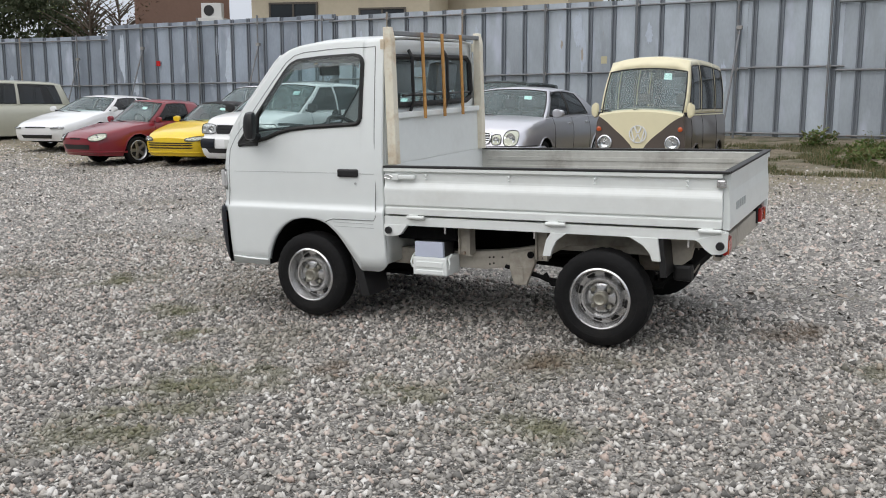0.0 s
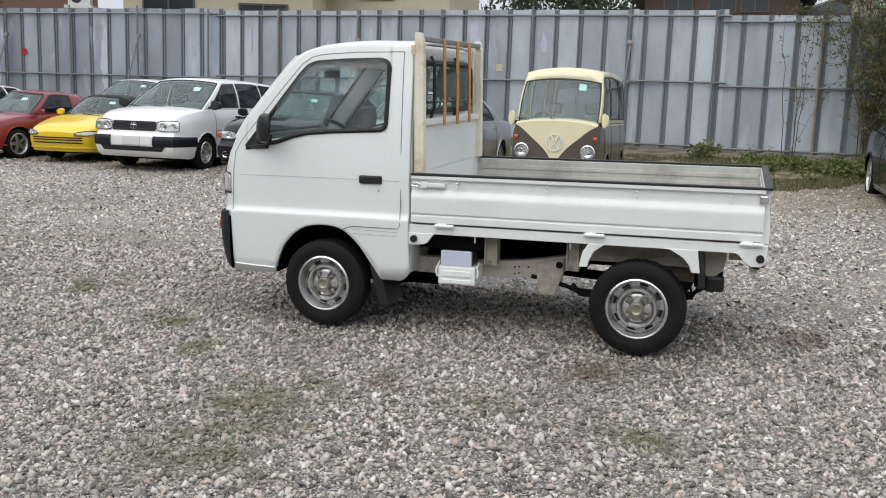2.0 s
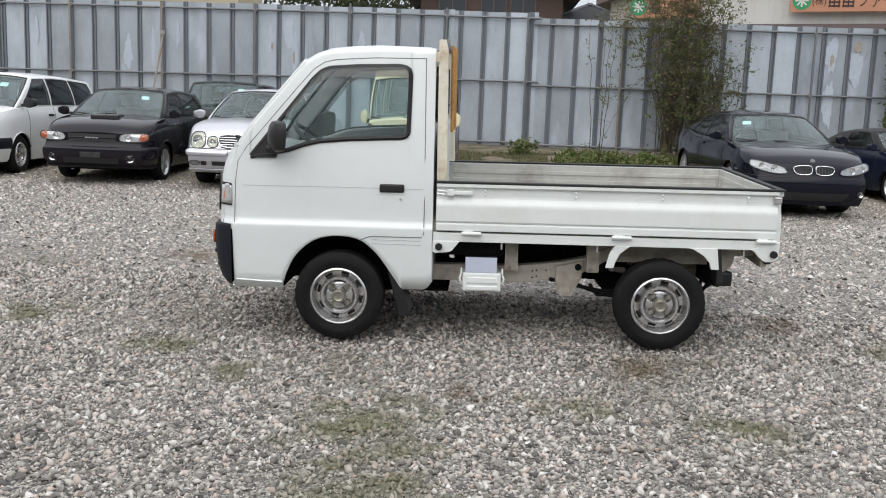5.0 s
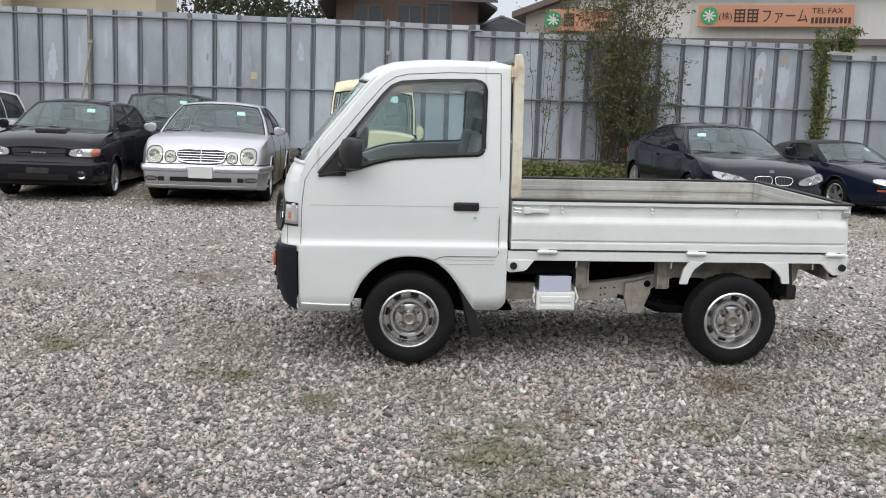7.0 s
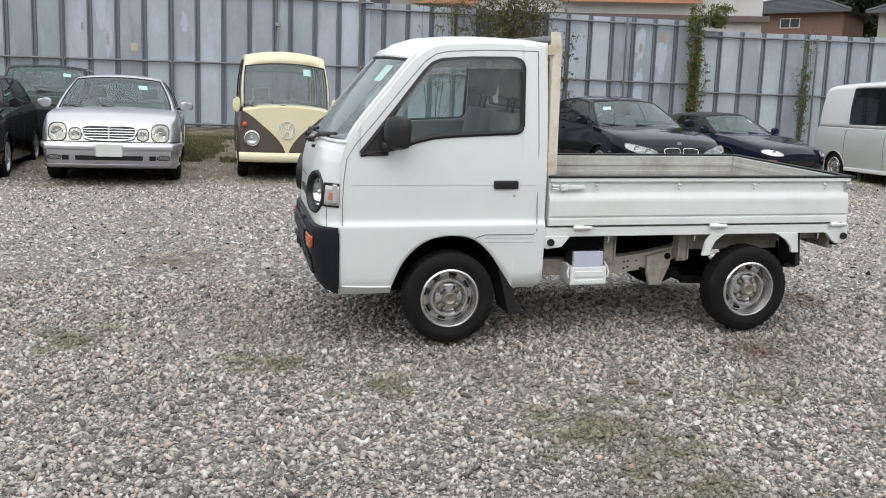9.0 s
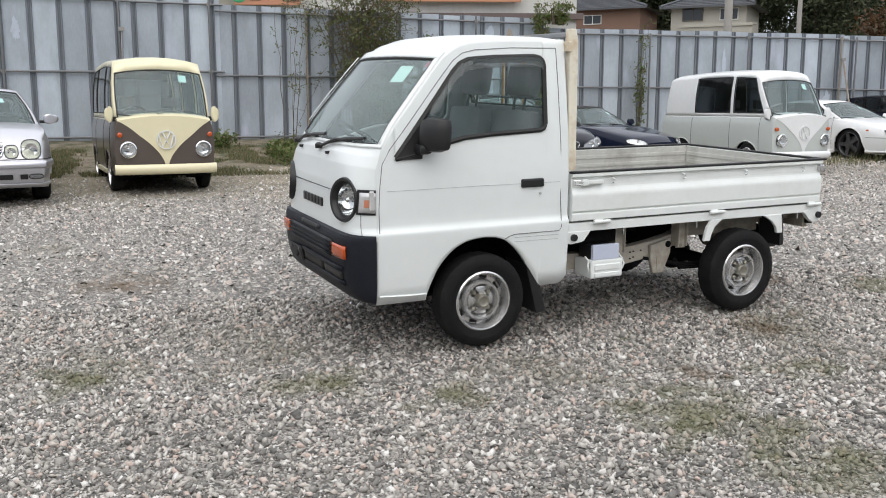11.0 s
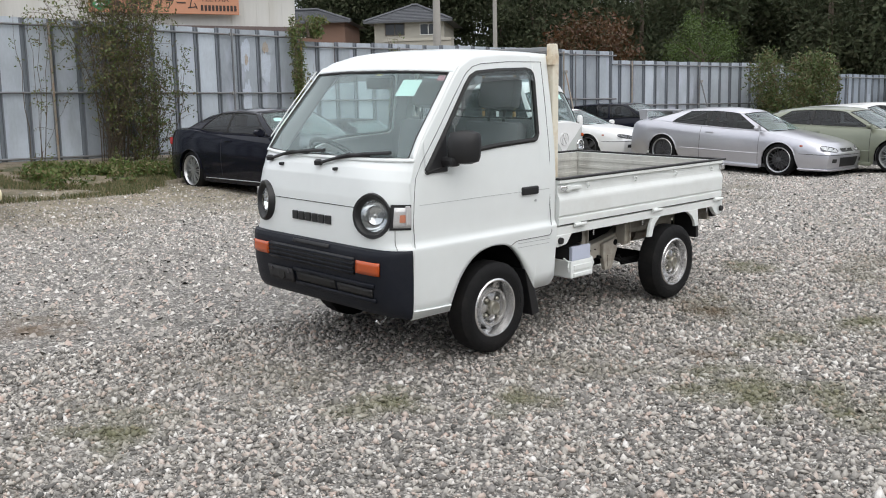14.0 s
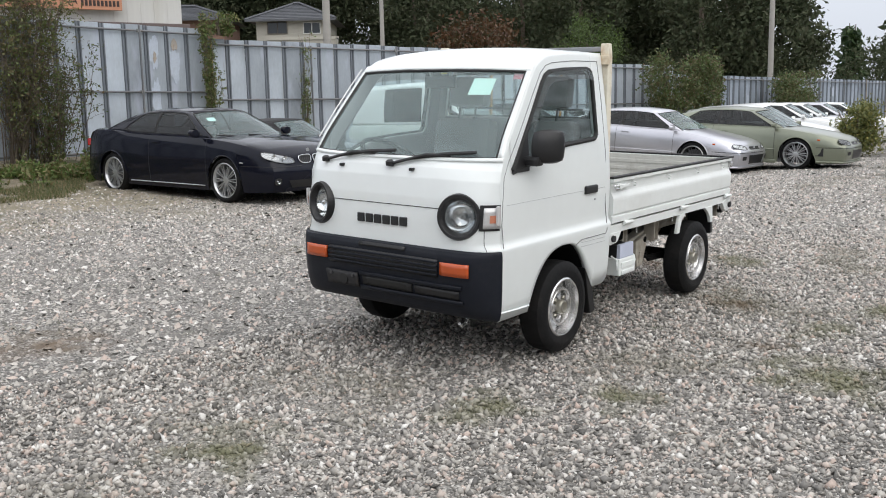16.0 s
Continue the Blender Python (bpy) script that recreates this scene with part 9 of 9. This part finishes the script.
# ---- loose stones ----
def stone_mat():
    m = bpy.data.materials.new("crushed_stone")
    m.use_nodes = True
    n, l = m.node_tree.nodes, m.node_tree.links
    b = n["Principled BSDF"]
    b.inputs["Roughness"].default_value = 0.85
    geo, ramp, tex, mul = n.new("ShaderNodeNewGeometry"), n.new("ShaderNodeValToRGB"), n.new("ShaderNodeTexNoise"), n.new("ShaderNodeMix")
    cols = ((0.0, (0.095, 0.092, 0.086)), (0.24, (0.22, 0.21, 0.195)), (0.48, (0.37, 0.35, 0.318)), (0.70, (0.49, 0.463, 0.425)), (0.82, (0.47, 0.37, 0.318)), (0.92, (0.58, 0.557, 0.522)), (1.0, (0.69, 0.67, 0.64)))
    for i, (p, c) in enumerate(cols):
        e = ramp.color_ramp.elements[i] if i < 2 else ramp.color_ramp.elements.new(p)
        e.position, e.color = p, (*c, 1)
    l.new(geo.outputs["Random Per Island"], ramp.inputs["Fac"])
    tc = n.new("ShaderNodeTexCoord")
    l.new(tc.outputs["Object"], tex.inputs["Vector"])
    tex.inputs["Scale"].default_value, tex.inputs["Detail"].default_value = 120, 4
    mul.data_type, mul.blend_type = "RGBA", "MULTIPLY"
    mul.inputs["Factor"].default_value = 0.6
    r2 = n.new("ShaderNodeMapRange")
    r2.inputs["To Min"].default_value, r2.inputs["To Max"].default_value = 0.55, 1.45
    l.new(tex.outputs["Fac"], r2.inputs["Value"])
    l.new(ramp.outputs["Color"], mul.inputs["A"])
    l.new(r2.outputs["Result"], mul.inputs["B"])
    # soil and moss dust in patches
    big, rr, mx = n.new("ShaderNodeTexNoise"), n.new("ShaderNodeMapRange"), n.new("ShaderNodeMix")
    big.inputs["Scale"].default_value, big.inputs["Detail"].default_value = 0.8, 6
    l.new(tc.outputs["Object"], big.inputs["Vector"])
    rr.inputs["From Min"].default_value, rr.inputs["From Max"].default_value, rr.inputs["To Max"].default_value = 0.55, 0.70, 0.6
    l.new(big.outputs["Fac"], rr.inputs["Value"])
    mx.data_type = "RGBA"
    mx.inputs["B"].default_value = (0.15, 0.14, 0.095, 1)
    l.new(rr.outputs["Result"], mx.inputs["Factor"])
    l.new(mul.outputs["Result"], mx.inputs["A"])
    def blend(f, a, c):
        x = n.new("ShaderNodeMix")
        x.data_type = "RGBA"
        x.inputs["B"].default_value = (*c, 1)
        l.new(f, x.inputs["Factor"])
        l.new(a, x.inputs["A"])
        return x.outputs["Result"]
    l.new(stained(n, l, tc, mx.outputs["Result"], blend), b.inputs["Base Color"])
    return m


STONE = stone_mat()


def octahedron(bm):
    v = [bm.verts.new(p) for p in ((1.15, 0, 0), (0, 1.15, 0), (-1.15, 0, 0), (0, -1.15, 0), (0, 0, 1.1), (0, 0, -1.1))]
    for i in range(4):
        bm.faces.new((v[i], v[(i + 1) % 4], v[4]))
        bm.faces.new((v[(i + 1) % 4], v[i], v[5]))
    bm.verts.index_update()


def pebble(bm):
    """A low lump without a base, for stones further off."""
    v = [bm.verts.new(p) for p in ((1.15, 0, -0.5), (0, 1.15, -0.5), (-1.15, 0, -0.5), (0, -1.15, -0.5), (0, 0, 0.9))]
    for i in range(4):
        bm.faces.new((v[i], v[(i + 1) % 4], v[4]))
    bm.verts.index_update()


def stones(name, n, x0, x1, y0, y1, s0, s1, seed, label, keep=None, lump=octahedron):
    """Crushed stones strewn over the lot: one mesh of angular lumps."""
    r = np.random.default_rng(seed)
    kinds = []
    for k in range(14):
        bm = bmesh.new()
        lump(bm)
        q = np.random.default_rng(seed + 100 + k)
        vs = np.array([v.co[:] for v in bm.verts]) * q.uniform(0.8, 1.25, (len(bm.verts), 1)) + q.normal(0, 0.22, (len(bm.verts), 3))
        fs = np.array([[v.index for v in f.verts] for f in bm.faces])
        bm.free()
        kinds.append((vs, fs))
    x, y = r.uniform(x0, x1, n), r.uniform(y0, y1, n)
    if keep is not None:
        m = keep(x, y)
        x, y = x[m], y[m]
    n = len(x)
    size = s0 * (s1 / s0) ** (r.uniform(0, 1, n) ** 2.2)
    z = np.array([ground_z(a, b) + 0.012 * noise.noise((a * 0.5, b * 0.5, 0)) for a, b in zip(x, y)]) + size * r.uniform(0.05, 0.45, n)
    which = r.integers(0, len(kinds), n)
    V, Fc, off = [], [], 0
    for k, (vs, fs) in enumerate(kinds):
        i = np.nonzero(which == k)[0]
        a = r.uniform(0, math.tau, len(i))
        tl = r.normal(0, 0.35, (len(i), 2))
        sc = np.stack([r.uniform(0.8, 1.35, len(i)), r.uniform(0.65, 1.0, len(i)), r.uniform(0.55, 0.95, len(i))], 1) * size[i][:, None]
        p = vs[None] * sc[:, None, :]
        ca, sa = np.cos(a)[:, None], np.sin(a)[:, None]
        px, py = p[..., 0] * ca - p[..., 1] * sa, p[..., 0] * sa + p[..., 1] * ca
        pz = p[..., 2] + px * tl[:, :1] + py * tl[:, 1:]
        V.append(np.stack([px + x[i][:, None], py + y[i][:, None], pz + z[i][:, None]], -1).reshape(-1, 3))
        Fc.append((fs[None] + (np.arange(len(i)) * len(vs))[:, None, None]).reshape(-1, fs.shape[1]) + off)
        off += len(i) * len(vs)
    V, Fc = np.concatenate(V), np.concatenate(Fc)
    me = bpy.data.meshes.new(name)
    me.vertices.add(len(V))
    me.vertices.foreach_set("co", V.ravel())
    me.loops.add(Fc.size)
    me.loops.foreach_set("vertex_index", Fc.ravel())
    me.polygons.add(len(Fc))
    me.polygons.foreach_set("loop_start", np.arange(len(Fc)) * Fc.shape[1])
    me.update()
    me.materials.append(STONE)
    tagged(new(name, me), label, "gravel", kind="stuff")


def near_arc(x, y):
    """The stretch of lot in front of the truck's side and nose."""
    d = np.hypot(x - 1.2, y - 1.2)
    return (d < 4.1 + 1.1 * np.abs(np.sin(x * 12.9 + y * 78.2))) & (y < 1.5 - 0.2 * x)


def outer_lot(x, y):
    """The lot beyond, thinning out unevenly towards the bank and the far ends."""
    r = np.random.default_rng(5)
    return ~near_arc(x, y) & (r.uniform(7.6, 12.0, len(y)) > y)


def far_lot(x, y):
    r = np.random.default_rng(6)
    return ~((x > -10) & (x < 13.5)) & (r.uniform(9.5, 14.0, len(y)) > y) & (np.abs(x) < r.uniform(12, 30, len(x)))


stones("gravel_stones", 265000, -5.6, 6.2, -4.6, 2.4, 0.0055, 0.020, 70, "grey and pinkish crushed stones strewn over the lot", near_arc)
stones("outer_gravel_stones", 170000, -10, 13.5, -1.5, 12.5, 0.009, 0.026, 71, "grey crushed stones further out on the lot", outer_lot, pebble)
stones("far_gravel_stones", 120000, -26, 30, -2.0, 13.0, 0.014, 0.034, 72, "grey crushed stones at the far ends of the lot", far_lot, pebble)
